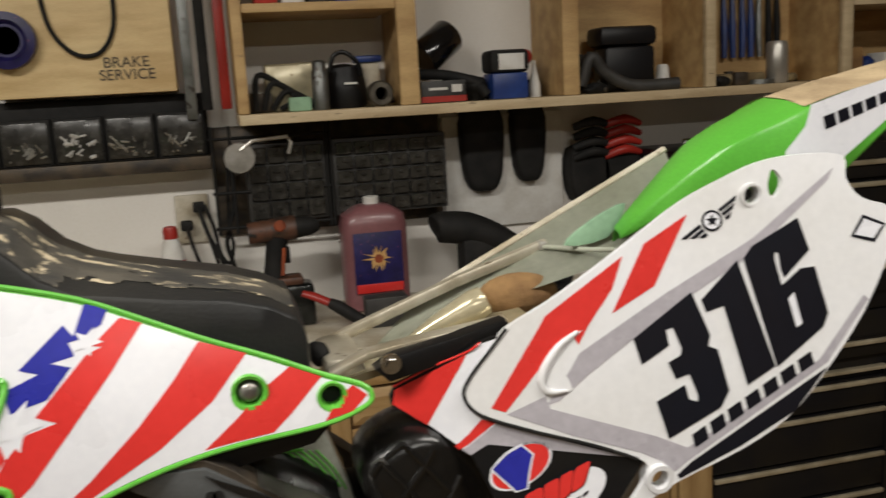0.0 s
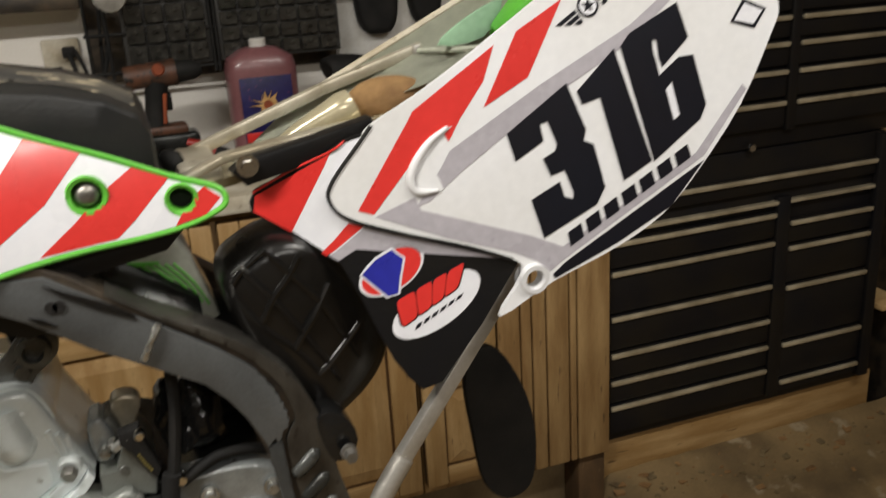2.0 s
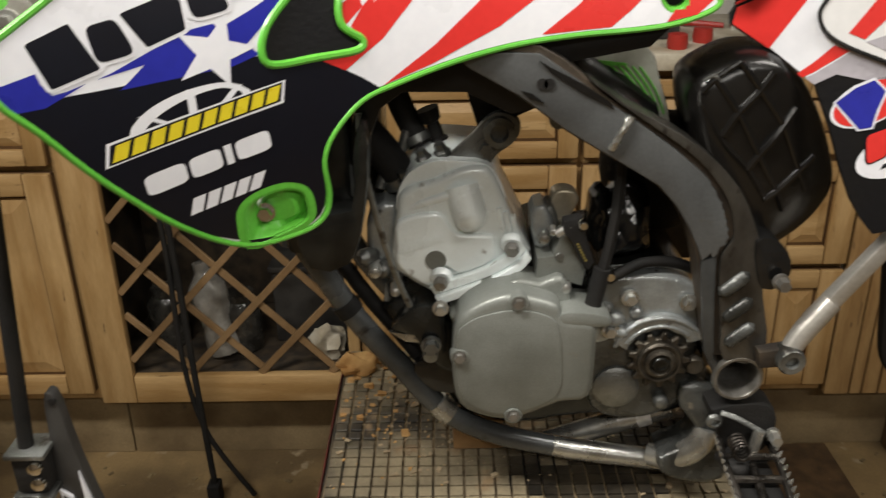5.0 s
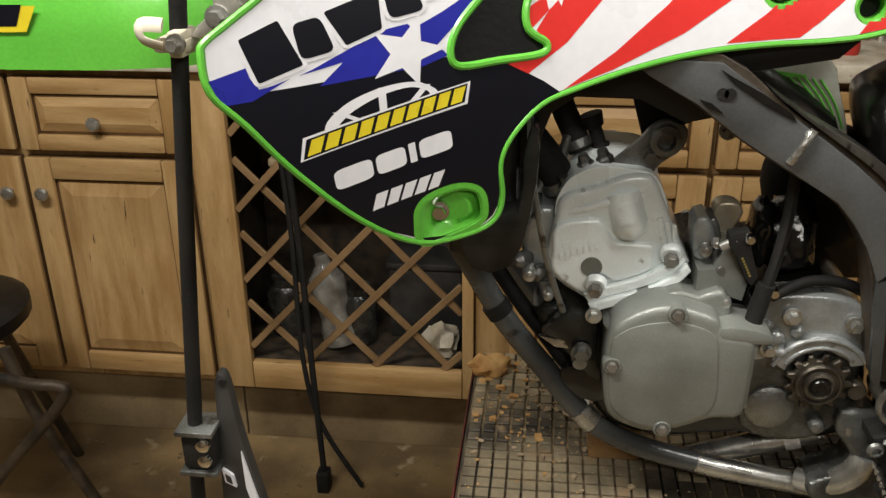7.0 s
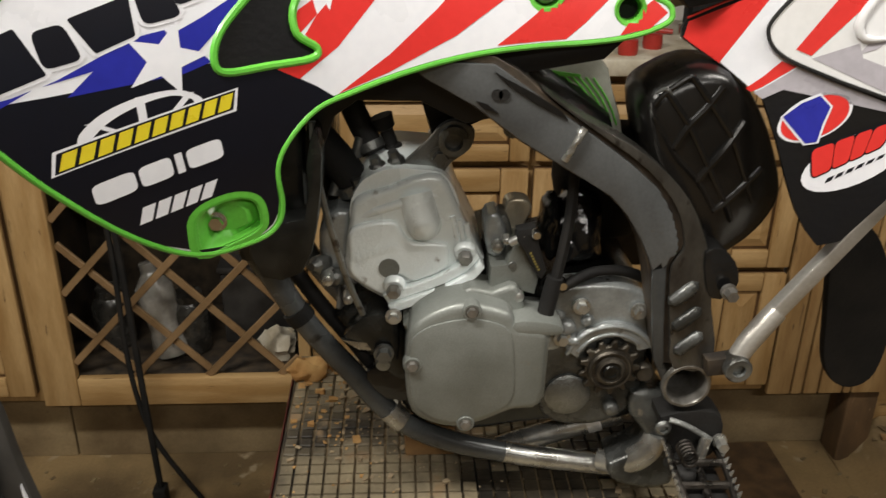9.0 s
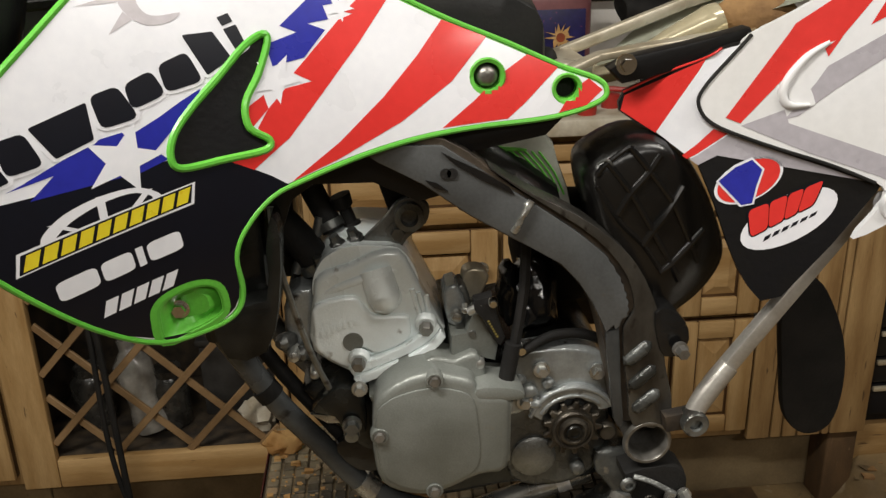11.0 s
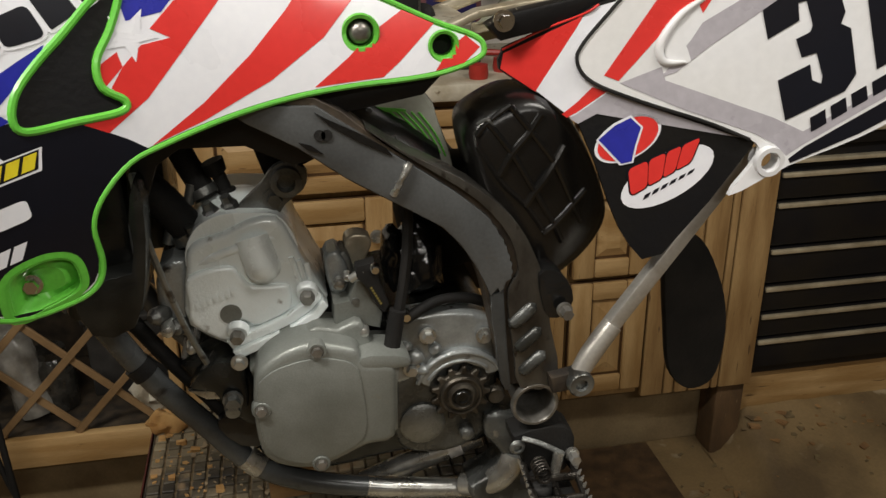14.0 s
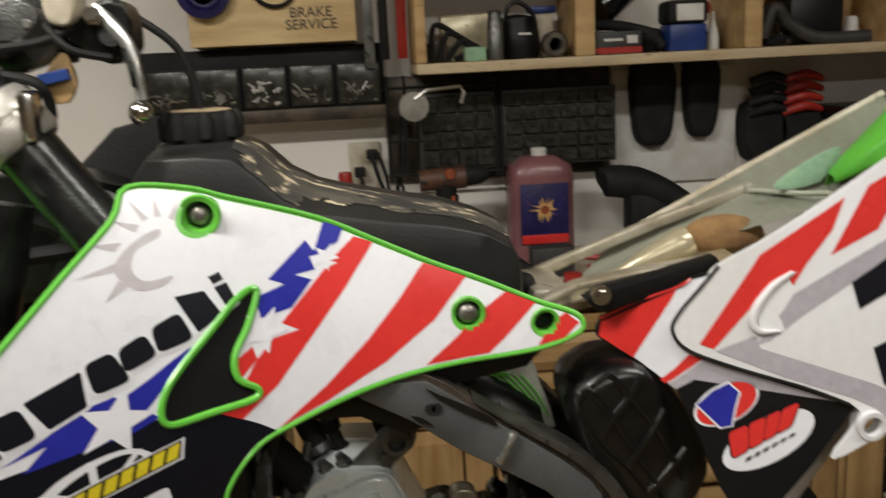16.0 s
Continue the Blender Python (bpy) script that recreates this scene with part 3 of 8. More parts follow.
for a, b in ((2.15, 2.592), (2.598, 3.04)):
    part("door", rbox(a, b, 1.972, 1.989, 0.02, 2.23, 0.004), CHEST_BLACK, locker)


# ---- service stand under the bike ----
stand = thing("bike_stand", (-0.07, 1.0, 0.0), "low metal bike stand with a muddy gridded rubber top mat", "stand")
ST_Z = 0.80
part("top_plate", rbox(-0.318, 0.172, 0.73, 1.245, ST_Z - 0.03, ST_Z, 0.004), FRAME_BROWN, stand)
part("edge_strip", rbox(-0.3205, -0.3185, 0.74, 1.24, ST_Z - 0.014, ST_Z + 0.001, 0.0005), DULL_RED, stand, "thin red painted edge strip")
part("column", loft([[(-0.20, 0.85, ST_Z - 0.031), (0.08, 0.85, ST_Z - 0.031), (0.08, 1.12, ST_Z - 0.031), (-0.20, 1.12, ST_Z - 0.031)], [(-0.24, 0.82, 0.0), (0.12, 0.82, 0.0), (0.12, 1.15, 0.0), (-0.24, 1.15, 0.0)]]), FRAME_BROWN, stand)

# ---- dirt bike ----
bike = thing("dirt_bike", (0.0, 1.0, ST_Z), "partly stripped green and white motocross bike with flag-striped graphics", "motorcycle")


def SH(x, z):
    a, b = x + 0.2, z - 1.35
    return 0.8393 + 0.4241 * a + 0.222 * b - 1.0511 * a * a - 0.0936 * a * b + 1.1065 * b * b


def PL(x, z):
    return 0.9541 - 0.1838 * (x + 0.2) + 0.1461 * (z - 1.35)


def inset(loop, d):
    """The loop drawn in by d metres."""
    P = [Vector((p[0], p[1])) for p in loop]
    area = sum(P[i - 1].x * P[i].y - P[i].x * P[i - 1].y for i in range(len(P)))
    s = 1 if area > 0 else -1
    out = []
    for i in range(len(P)):
        t = (P[(i + 1) % len(P)] - P[i - 1]).normalized()
        out.append(P[i] + d * s * Vector((-t.y, t.x)))
    return out


def ring_loop(x, z, r, n=20):
    return [(x + r * math.cos(2 * math.pi * i / n), z + r * math.sin(2 * math.pi * i / n)) for i in range(n)]


def star(x, z, r, turn=0.0, inner=0.42):
    return [(x + (r if i % 2 == 0 else r * inner) * math.sin(turn + math.pi * i / 5), z + (r if i % 2 == 0 else r * inner) * math.cos(turn + math.pi * i / 5)) for i in range(10)]


# outlines in millimetres, x and z
SHROUD = [(-410, 1395), (-436, 1372), (-449, 1361), (-451, 1353), (-447, 1329), (-429, 1304), (-403, 1265), (-364, 1217), (-326, 1188), (-288, 1187), (-269, 1196), (-263, 1215), (-265, 1244), (-256, 1266), (-234, 1288), (-206, 1298), (-157, 1311), (-108, 1320), (-57, 1325), (-6, 1328), (28, 1333), (55, 1343), (61, 1352), (53, 1362), (18, 1375), (-26, 1395), (-76, 1416), (-125, 1440), (-176, 1465), (-250, 1491), (-280, 1502), (-322, 1508), (-332, 1485), (-362, 1451)]
SCOOP = [(-232, 1416), (-229, 1409), (-237, 1386), (-248, 1365), (-246, 1346), (-232, 1335), (-236, 1327), (-267, 1325), (-296, 1324), (-303, 1334), (-299, 1351), (-286, 1368), (-268, 1386), (-247, 1408)]
BLACK = [(-438, 1321), (-398, 1323), (-356, 1325), (-305, 1330), (-296, 1322), (-266, 1323), (-250, 1314), (-221, 1295), (-236, 1290), (-259, 1267), (-268, 1244), (-267, 1218), (-272, 1201), (-288, 1193), (-325, 1194), (-363, 1221), (-402, 1268), (-428, 1306)]
BLUE_NOSE = [(-447, 1337), (-428, 1342), (-426, 1335), (-421, 1327), (-414, 1328), (-404, 1331), (-425, 1320), (-441, 1320)]
BLUE_BAND = [(-345, 1356), (-332, 1358), (-329, 1354), (-309, 1364), (-294, 1373), (-279, 1381), (-282, 1373), (-295, 1359), (-312, 1341), (-304, 1333), (-322, 1327), (-351, 1325), (-387, 1323), (-373, 1337), (-399, 1332), (-391, 1335), (-362, 1349)]
BLUE_TOP = [(-226, 1391), (-230, 1408), (-206, 1415), (-219, 1421), (-187, 1448), (-180, 1438), (-171, 1461), (-153, 1456), (-159, 1443), (-175, 1435), (-184, 1434), (-180, 1423), (-197, 1421), (-183, 1415), (-201, 1395)]
RED0 = [(-245, 1363), (-234, 1370), (-231, 1359), (-244, 1346), (-247, 1355)]
RED1 = [(-145, 1446), (-128, 1439), (-155, 1404), (-187, 1367), (-216, 1334), (-245, 1313), (-261, 1322), (-235, 1326), (-230, 1335), (-240, 1345), (-231, 1359), (-217, 1373), (-196, 1376), (-210, 1384), (-172, 1422), (-160, 1426), (-167, 1428)]
RED2 = [(-84, 1417), (-45, 1401), (-77, 1366), (-122, 1336), (-177, 1311), (-217, 1298), (-176, 1325), (-137, 1358), (-107, 1389)]
RED3 = [(-9, 1385), (18, 1373), (-12, 1344), (-28, 1331), (-87, 1327), (-57, 1349), (-37, 1367)]
RED4 = [(45, 1363), (57, 1353), (43, 1340), (18, 1334), (26, 1346), (38, 1358)]
PROC = [(-398, 1274), (-292, 1297), (-290, 1311), (-396, 1288)]
PROC_DOME = [(-385, 1289), (-383, 1298), (-370, 1309), (-349, 1316), (-327, 1317), (-313, 1310), (-311, 1305)]
OGIO = [(-381, 1261), (-379, 1246), (-300, 1263), (-302, 1278)]
ROOST = [(-358, 1224), (-355, 1237), (-305, 1247), (-310, 1234)]
CRESCENT = [(-300, 1474), (-312, 1470), (-324, 1461), (-330, 1450), (-324, 1438), (-312, 1430), (-297, 1431), (-290, 1437), (-303, 1436), (-312, 1438), (-318, 1446), (-318, 1455), (-314, 1462), (-300, 1468)]
RAYS = [[(-329, 1448), (-328, 1454), (-356, 1447)], [(-321, 1435), (-327, 1441), (-336, 1426)], [(-329, 1462), (-325, 1468), (-348, 1470)], [(-316, 1474), (-313, 1479), (-332, 1485)], [(-311, 1481), (-307, 1483), (-322, 1500)], [(-303, 1483), (-298, 1483), (-304, 1500)], [(-293, 1481), (-289, 1478), (-286, 1495)]]
POCKET = [(-325, 1208), (-323, 1219), (-314, 1226), (-296, 1229), (-282, 1223), (-278, 1208), (-281, 1197), (-299, 1190), (-322, 1188)]

outline = smooth_line(mm(SHROUD), 4)
scoop = smooth_line(mm(SCOOP), 4)
pocket = smooth_line(mm(POCKET), 4)
HOLE1, HOLE2, HOLE3 = (-0.0455, 1.3680), (0.0258, 1.3545), (-0.271, 1.479)
shroud = part("radiator_shroud", sheet([outline, scoop, ring_loop(*HOLE1, 0.0125), ring_loop(*HOLE2, 0.0115), ring_loop(*HOLE3, 0.0135), inset(pocket, 0.002)], SH, 0, 0.004, 0.0125), GREEN, bike, "green plastic radiator shroud with star and stripe graphics")


def trim(loop, r, off, parent, name="edge_trim", mat=GREEN, surf=SH):
    return part(name, tube([(p[0], surf(p[0], p[1]) - off, p[1]) for p in loop], r, 8, 1, True), mat, parent)


trim(outline, 0.0026, -0.0008, shroud)
trim(scoop, 0.0032, 0.0, shroud, "scoop_rim")


def graphic(name, loop, mat, off, parent, surf=SH, smooth=0, label="", holes=(), cuts=()):
    loop = smooth_line(loop, smooth) if smooth else loop
    bm = sheet([loop, *holes], surf, off * 0.4, 0.0, 0.003 if cuts else 0.0125)
    for x, z, r in cuts:
        bmesh.ops.delete(bm, geom=[f for f in bm.faces if math.hypot(f.calc_center_median().x - x, f.calc_center_median().z - z) < r], context="FACES")
    return part(name, bm, mat, parent, label, smooth=True)


W_HOLES = [scoop, ring_loop(*HOLE1, 0.0160), ring_loop(*HOLE2, 0.0138), ring_loop(*HOLE3, 0.0172), inset(pocket, -0.002)]
graphic("white_film", inset(outline, 0.0028), D_WHITE, 0.0012, shroud, holes=W_HOLES)
HB = [inset(pocket, -0.003)]
graphic("black_graphic", inset(smooth_line(mm(BLACK), 2), -0.0020), D_BLACK, 0.0019, shroud, holes=HB)
graphic("blue_graphic", mm(BLUE_NOSE), D_BLUE, 0.0022, shroud)
graphic("blue_graphic", mm(BLUE_BAND), D_BLUE, 0.0022, shroud)
graphic("blue_graphic", mm(BLUE_TOP), D_BLUE, 0.0020, shroud)
graphic("star_graphic", star(-0.332, 1.3385, 0.0265, 0.30), D_WHITE, 0.0028, shroud)
graphic("star_graphic", star(-0.224, 1.381, 0.020, 0.5), D_WHITE, 0.0028, shroud)
graphic("star_graphic", star(-0.170, 1.432, 0.012, 0.5), D_WHITE, 0.0028, shroud)
CUTS = [(*HOLE1, 0.0140), (*HOLE2, 0.0116)]
for nm in (RED0, RED1, RED2):
    graphic("red_stripe", mm(nm), D_RED, 0.0020, shroud)
for nm in (RED3, RED4):
    graphic("red_stripe", mm(nm), D_RED, 0.0020, shroud, cuts=CUTS)

# maker's name and sponsors as plain rounded blocks, no letters
def rounded(quad, r=0.18, n=4):
    """A closed outline with its corners rounded off by a share r of the sides."""
    P, out = [np.array(p, float) for p in quad], []
    for k in range(len(P)):
        a, b, c = P[k - 1], P[k], P[(k + 1) % len(P)]
        p, q = b + (a - b) * r, b + (c - b) * r
        out += [tuple((1 - t) ** 2 * p + 2 * t * (1 - t) * b + t * t * q) for t in np.linspace(0, 1, n)]
    return out


NAME_BLOCKS = (
    ([(-431.7, 1360.1), (-410.5, 1369.5), (-396.0, 1338.9), (-421.0, 1330.7)], 0.06),
    ([(-402.9, 1366.0), (-386.9, 1369.3), (-377.0, 1345.5), (-397.4, 1342.0)], 0.24),
    ([(-384.6, 1371.5), (-351.7, 1382.8), (-348.4, 1356.4), (-370.7, 1348.0)], 0.06),
    ([(-349.8, 1386.4), (-332.6, 1390.9), (-320.0, 1366.6), (-343.6, 1362.3)], 0.24),
    ([(-328.9, 1391.1), (-311.1, 1398.8), (-301.9, 1380.3), (-324.3, 1372.3)], 0.28),
    ([(-306.8, 1401.5), (-287.2, 1409.1), (-276.4, 1386.2), (-301.9, 1381.2)], 0.24),
    ([(-289.8, 1420.9), (-268.5, 1421.4), (-255.4, 1400.4), (-273.4, 1390.0)], 0.06),
    ([(-260.9, 1422.4), (-251.5, 1425.0), (-244.1, 1408.2), (-251.1, 1403.7)], 0.06),
    ([(-265.0, 1431.2), (-256.9, 1433.9), (-253.6, 1427.3), (-261.3, 1424.6)], 0.06))
for quad, r in NAME_BLOCKS:
    graphic("name_edge", inset(rounded(mm(quad), r), -0.0026), D_WHITE, 0.0030, shroud)
for quad, r in NAME_BLOCKS:
    graphic("name_block", rounded(mm(quad), r), D_BLACK, 0.0040, shroud)
graphic("sponsor_block", [(p[0] + dx, p[1] + dz) for p, dx, dz in zip(mm(PROC), (-0.002, 0.002, 0.002, -0.002), (-0.0014, -0.0014, 0.0014, 0.0014))], D_WHITE, 0.0024, shroud)
graphic("sponsor_block", mm(PROC), D_BLACK, 0.0029, shroud)
for i in range(10):
    a = 0.02 + i * 0.098
    P = mm(PROC)
    q = [tuple((np.array(P[0]) * (1 - f) + np.array(P[1]) * f) * 0.9 + (np.array(P[3]) * (1 - f) + np.array(P[2]) * f) * 0.1) for f in (a, a + 0.076)] + [tuple((np.array(P[3]) * (1 - f) + np.array(P[2]) * f) * 0.9 + (np.array(P[0]) * (1 - f) + np.array(P[1]) * f) * 0.1) for f in (a + 0.088, a + 0.012)]
    graphic("sponsor_block", q, D_YEL, 0.0035, shroud)
dome = smooth_line(mm(PROC_DOME), 4, False)
low = [(p[0] * 0.84 + -0.347 * 0.16, (p[1] - 1.292) * 0.80 + 1.2915 + (p[0] + 0.347) * 0.1) for p in dome]
graphic("sponsor_arc", [tuple(p) for p in dome] + low[::-1], D_WHITE, 0.0026, shroud)
for f in (0.25, 0.5, 0.75):
    i = int(f * (len(dome) - 1))
    p, q = dome[i], (-0.347 + (f - 0.5) * 0.03, 1.290)
    graphic("sponsor_spoke", [(p[0] - 0.0025, p[1]), (p[0] + 0.0025, p[1]), (q[0] + 0.0025, q[1]), (q[0] - 0.0025, q[1])], D_WHITE, 0.0027, shroud)


def blocks(name, quad, n, gap, mat, off, parent, surf):
    """A row of plain slanted blocks inside a four-cornered field."""
    P = [np.array(p) for p in quad]
    for i in range(n):
        a, b = i / n + gap / n / 2, (i + 1) / n - gap / n / 2
        graphic(name, [tuple(P[0] * (1 - a) + P[1] * a), tuple(P[0] * (1 - b) + P[1] * b), tuple(P[3] * (1 - b) + P[2] * b), tuple(P[3] * (1 - a) + P[2] * a)], mat, off, parent, surf)


O = [np.array(p) for p in (mm(OGIO)[0], mm(OGIO)[3], mm(OGIO)[2], mm(OGIO)[1])]
for a, b in ((0.0, 0.31), (0.34, 0.59), (0.62, 0.68), (0.71, 1.0)):
    graphic("sponsor_block", rounded([O[0] * (1 - a) + O[1] * a, O[0] * (1 - b) + O[1] * b, O[3] * (1 - b) + O[2] * b, O[3] * (1 - a) + O[2] * a], 0.24 if b - a > 0.1 else 0.05), D_WHITE, 0.0036, shroud)
blocks("sponsor_block", [mm(ROOST)[0], mm(ROOST)[3], mm(ROOST)[2], mm(ROOST)[1]], 5, 0.2, D_WHITE, 0.0026, shroud, SH)
# pale grey crown emblem: a crescent and rays
D_PALE = decal("pale_grey_vinyl", (0.50, 0.47, 0.50))
graphic("emblem", mm(CRESCENT), D_PALE, 0.0021, shroud, smooth=3)
for ray in RAYS:
    graphic("emblem_ray", mm(ray), D_PALE, 0.0021, shroud)


def collar(x, z, r, surf, parent, hole=False):
    y = surf(x, z)
    part("bolt_collar", lathe([(r * 1.30, 0.003), (r * 1.32, -0.0008), (r * 1.22, -0.0022), (r * 0.98, -0.0012), (r * 0.90, 0.004), (r * 0.88, 0.02), (r * 1.3, 0.02)], (x, y, z), (0, 1, 0), 32, False), GREEN, parent)
    if not hole:
        part("bolt", lathe([(0.0005, -0.0035), (r * 0.30, -0.0032), (r * 0.58, -0.0016), (r * 0.76, 0.002), (r * 0.84, 0.006), (r * 0.86, 0.010)], (x, y, z), (0, 1, 0), 24), BOLT_M, parent, "domed dull steel bolt")
    else:
        part("bolt_recess", lathe([(r * 0.9, 0.012), (r * 0.9, 0.0185)], (x, y, z), (0, 1, 0), 18), RUBBER, parent)


collar(*HOLE1, 0.0125, SH, shroud)
collar(*HOLE2, 0.0105, SH, shroud, True)
part("bolt_collar", lathe([(0.0180, 0.003), (0.0186, -0.0012), (0.0172, -0.0032), (0.0128, -0.0018), (0.0108, 0.005), (0.0104, 0.02), (0.0180, 0.02)], (HOLE3[0], SH(*HOLE3), HOLE3[1]), (0, 1, 0), 32, False), GREEN, shroud)
part("bolt", lathe([(0.0005, -0.001), (0.0045, -0.0005), (0.0078, 0.002), (0.0096, 0.007), (0.0100, 0.010)], (HOLE3[0], SH(*HOLE3), HOLE3[1]), (0, 1, 0), 22), BOLT_M, shroud, "domed dull steel bolt")
# recessed pocket with its bolt
ring0 = [(p[0], SH(p[0], p[1]) - 0.0012, p[1]) for p in pocket]
cx, cz = -0.3035, 1.208
ring1 = [(cx + (p[0] - cx) * 0.93, SH(p[0], p[1]) + 0.001, cz + (p[1] - cz) * 0.91) for p in pocket]
ring2 = [(cx + (p[0] - cx) * 0.82, SH(p[0], p[1]) + 0.008, cz + (p[1] - cz) * 0.78) for p in pocket]
ring3 = [(cx + (p[0] - cx) * 0.55, SH(cx, cz) + 0.012, cz + (p[1] - cz) * 0.5) for p in pocket]
part("pocket", loft([ring0, ring1, ring2, ring3], False), GREEN, shroud)
part("pocket_floor", sheet([[(p[0], p[2]) for p in ring3]], lambda x, z: SH(cx, cz) + 0.0119, 0, 0), GREEN, shroud)
graphic("pocket_lip", inset(pocket, -0.0045), GREEN, 0.0023, shroud, holes=[inset(pocket, 0.0005)])
bolt("bolt", (-0.3125, SH(cx, cz) + 0.009, 1.207), 0.006, shroud, CHROME, washer=1.35)
# dark duct behind the scoop
sc0 = [(p[0], SH(p[0], p[1]) + 0.002, p[1]) for p in scoop]
sc1 = [(-0.262 + (p[0] + 0.262) * 0.86 + 0.012, SH(p[0], p[1]) + 0.060, 1.365 + (p[1] - 1.365) * 0.86) for p in scoop]
sc2 = [(-0.252 + (p[0] + 0.252) * 0.10, SH(-0.252, 1.365) + 0.062, 1.365 + (p[2] - 1.365) * 0.10) for p in sc1]
part("duct", loft([sc0, sc1, sc2]), BLACK_PL, shroud)

# skirt under the shroud and tank
part("inner_skirt", prism(mm([(-262, 1205), (-240, 1290), (-150, 1318), (0, 1332), (26, 1330), (8, 1312), (-60, 1300), (-78, 1262), (-110, 1255), (-150, 1275), (-205, 1276), (-225, 1262), (-245, 1210)]), 0.885, 0.895, 0.002), BLACK_PL, bike, "black plastic skirt under the tank")

# outlines in millimetres, x and z
PLATE = [(193, 1395), (233, 1416), (276, 1442), (320, 1471), (366, 1501), (407, 1520), (444, 1534), (482, 1539), (524, 1536), (526, 1514), (540, 1495), (567, 1485), (574, 1468), (565, 1445), (534, 1386), (491, 1330), (453, 1291), (406, 1264), (342, 1238), (290, 1211), (315, 1248), (306, 1264), (267, 1280), (208, 1299), (163, 1317), (149, 1334), (155, 1351), (181, 1381)]
FRONT_PANEL = [(89, 1339), (96, 1346), (153, 1374), (169, 1383), (189, 1388), (180, 1376), (155, 1349), (150, 1334), (163, 1316), (207, 1297), (267, 1279), (305, 1263), (311, 1256), (231, 1154), (201, 1162), (180, 1205), (152, 1278), (115, 1305), (86, 1323)]
FP_RED = [(90, 1338), (156, 1374), (116, 1305), (87, 1324)]
FP_RED2 = [(164, 1311), (177, 1307), (142, 1283), (138, 1286)]
FP_GREY = [(178, 1306), (299, 1264), (168, 1287), (151, 1278), (144, 1283)]
ST_A = [(307, 1455), (295, 1425), (271, 1394), (259, 1375), (254, 1386), (234, 1370), (186, 1317), (173, 1322), (225, 1396), (230, 1404)]
ST_B = [(371, 1490), (335, 1425), (293, 1402), (328, 1465)]
GREY_A = [(250, 1353), (259, 1367), (346, 1418), (431, 1463), (514, 1525), (508, 1514), (430, 1448), (350, 1403), (267, 1347), (237, 1324), (224, 1320)]
GREY_B = [(187, 1315), (224, 1329), (228, 1317), (326, 1283), (354, 1270), (487, 1344), (535, 1403), (539, 1398), (495, 1341), (353, 1257), (340, 1248), (329, 1259), (309, 1269), (247, 1290)]
BLACK_B = [(342, 1245), (356, 1256), (495, 1337), (460, 1297), (406, 1268), (344, 1241)]
D3 = [(311, 1377), (369, 1417), (384, 1375), (381, 1365), (390, 1361), (398, 1321), (389, 1306), (337, 1280), (328, 1316), (356, 1330), (359, 1316), (367, 1313), (368, 1319), (361, 1340), (348, 1336), (342, 1352), (354, 1358), (356, 1364), (349, 1385), (342, 1383), (344, 1368), (317, 1352)]
D1 = [(378, 1409), (415, 1444), (444, 1341), (416, 1325), (399, 1402), (382, 1397)]
D6 = [(421, 1445), (430, 1456), (476, 1480), (485, 1449), (459, 1424), (456, 1433), (455, 1448), (451, 1449), (451, 1441), (456, 1417), (475, 1432), (489, 1433), (499, 1388), (493, 1375), (446, 1340)]
D6H = [(461, 1404), (467, 1410), (473, 1380), (467, 1376)]
NAME = [(359, 1268), (484, 1342), (481, 1354), (357, 1281)]
PLOGO = [(526, 1459), (539, 1479), (561, 1469), (549, 1452)]
plate = part("number_plate_panel", sheet([smooth_line(mm(PLATE), 3), ring_loop(0.434, 1.504, 0.0085), smooth_line([(0.455, 1.527), (0.464, 1.518), (0.462, 1.507), (0.455, 1.500), (0.450, 1.509)], 3), ring_loop(0.325, 1.2425, 0.0085)], PL, 0, 0.006, 0.04), WHITE_PL, bike, "white rear number panel with black race number")
front_panel = part("side_cover", sheet([smooth_line(mm(FRONT_PANEL), 2)], lambda x, z: PL(x, z) + 0.004 + 0.35 * max(0, 0.15 - x) * (1 if z > 0 else 0), 0, 0.005, 0.03), BLACK_PL, bike, "red, white and black airbox side cover")
FPS_SURF = lambda x, z: PL(x, z) + 0.004 + 0.35 * max(0, 0.15 - x)
graphic("white_film", inset(mm([(116, 1306), (155, 1373), (169, 1382), (189, 1387), (180, 1376), (155, 1349), (150, 1334), (163, 1316), (207, 1297), (145, 1283)]), 0.0006), D_WHITE, 0.0010, front_panel, FPS_SURF)
for loop, mat in ((FP_RED, D_RED), (FP_RED2, D_RED), (FP_GREY, D_GREY)):
    graphic("graphic", mm(loop), mat, 0.0016, front_panel, FPS_SURF)
part("red_edge", tube([(p[0], FPS_SURF(*p) - 0.001, p[1]) for p in mm([(89, 1341), (120, 1359), (156, 1375), (169, 1383)])], 0.0012, 8, 4), D_RED, front_panel)
for loop, mat, off in ((ST_A, D_RED, 0.0012), (ST_B, D_RED, 0.0012), (GREY_A, D_GREY, 0.0011), (GREY_B, D_GREY, 0.0010), (BLACK_B, D_BLACK, 0.0014)):
    graphic("graphic", mm(loop), mat, off, plate, PL)
for nm, loop in (("digit_three", D3), ("digit_one", D1), ("digit_six", D6)):
    graphic(nm, mm(loop), D_BLACK, 0.002, plate, PL, label="bold black numeral")
graphic("digit_counter", mm(D6H), D_WHITE, 0.0028, plate, PL)
blocks("name_bar", mm(NAME), 7, 0.25, D_BLACK, 0.0021, plate, PL)
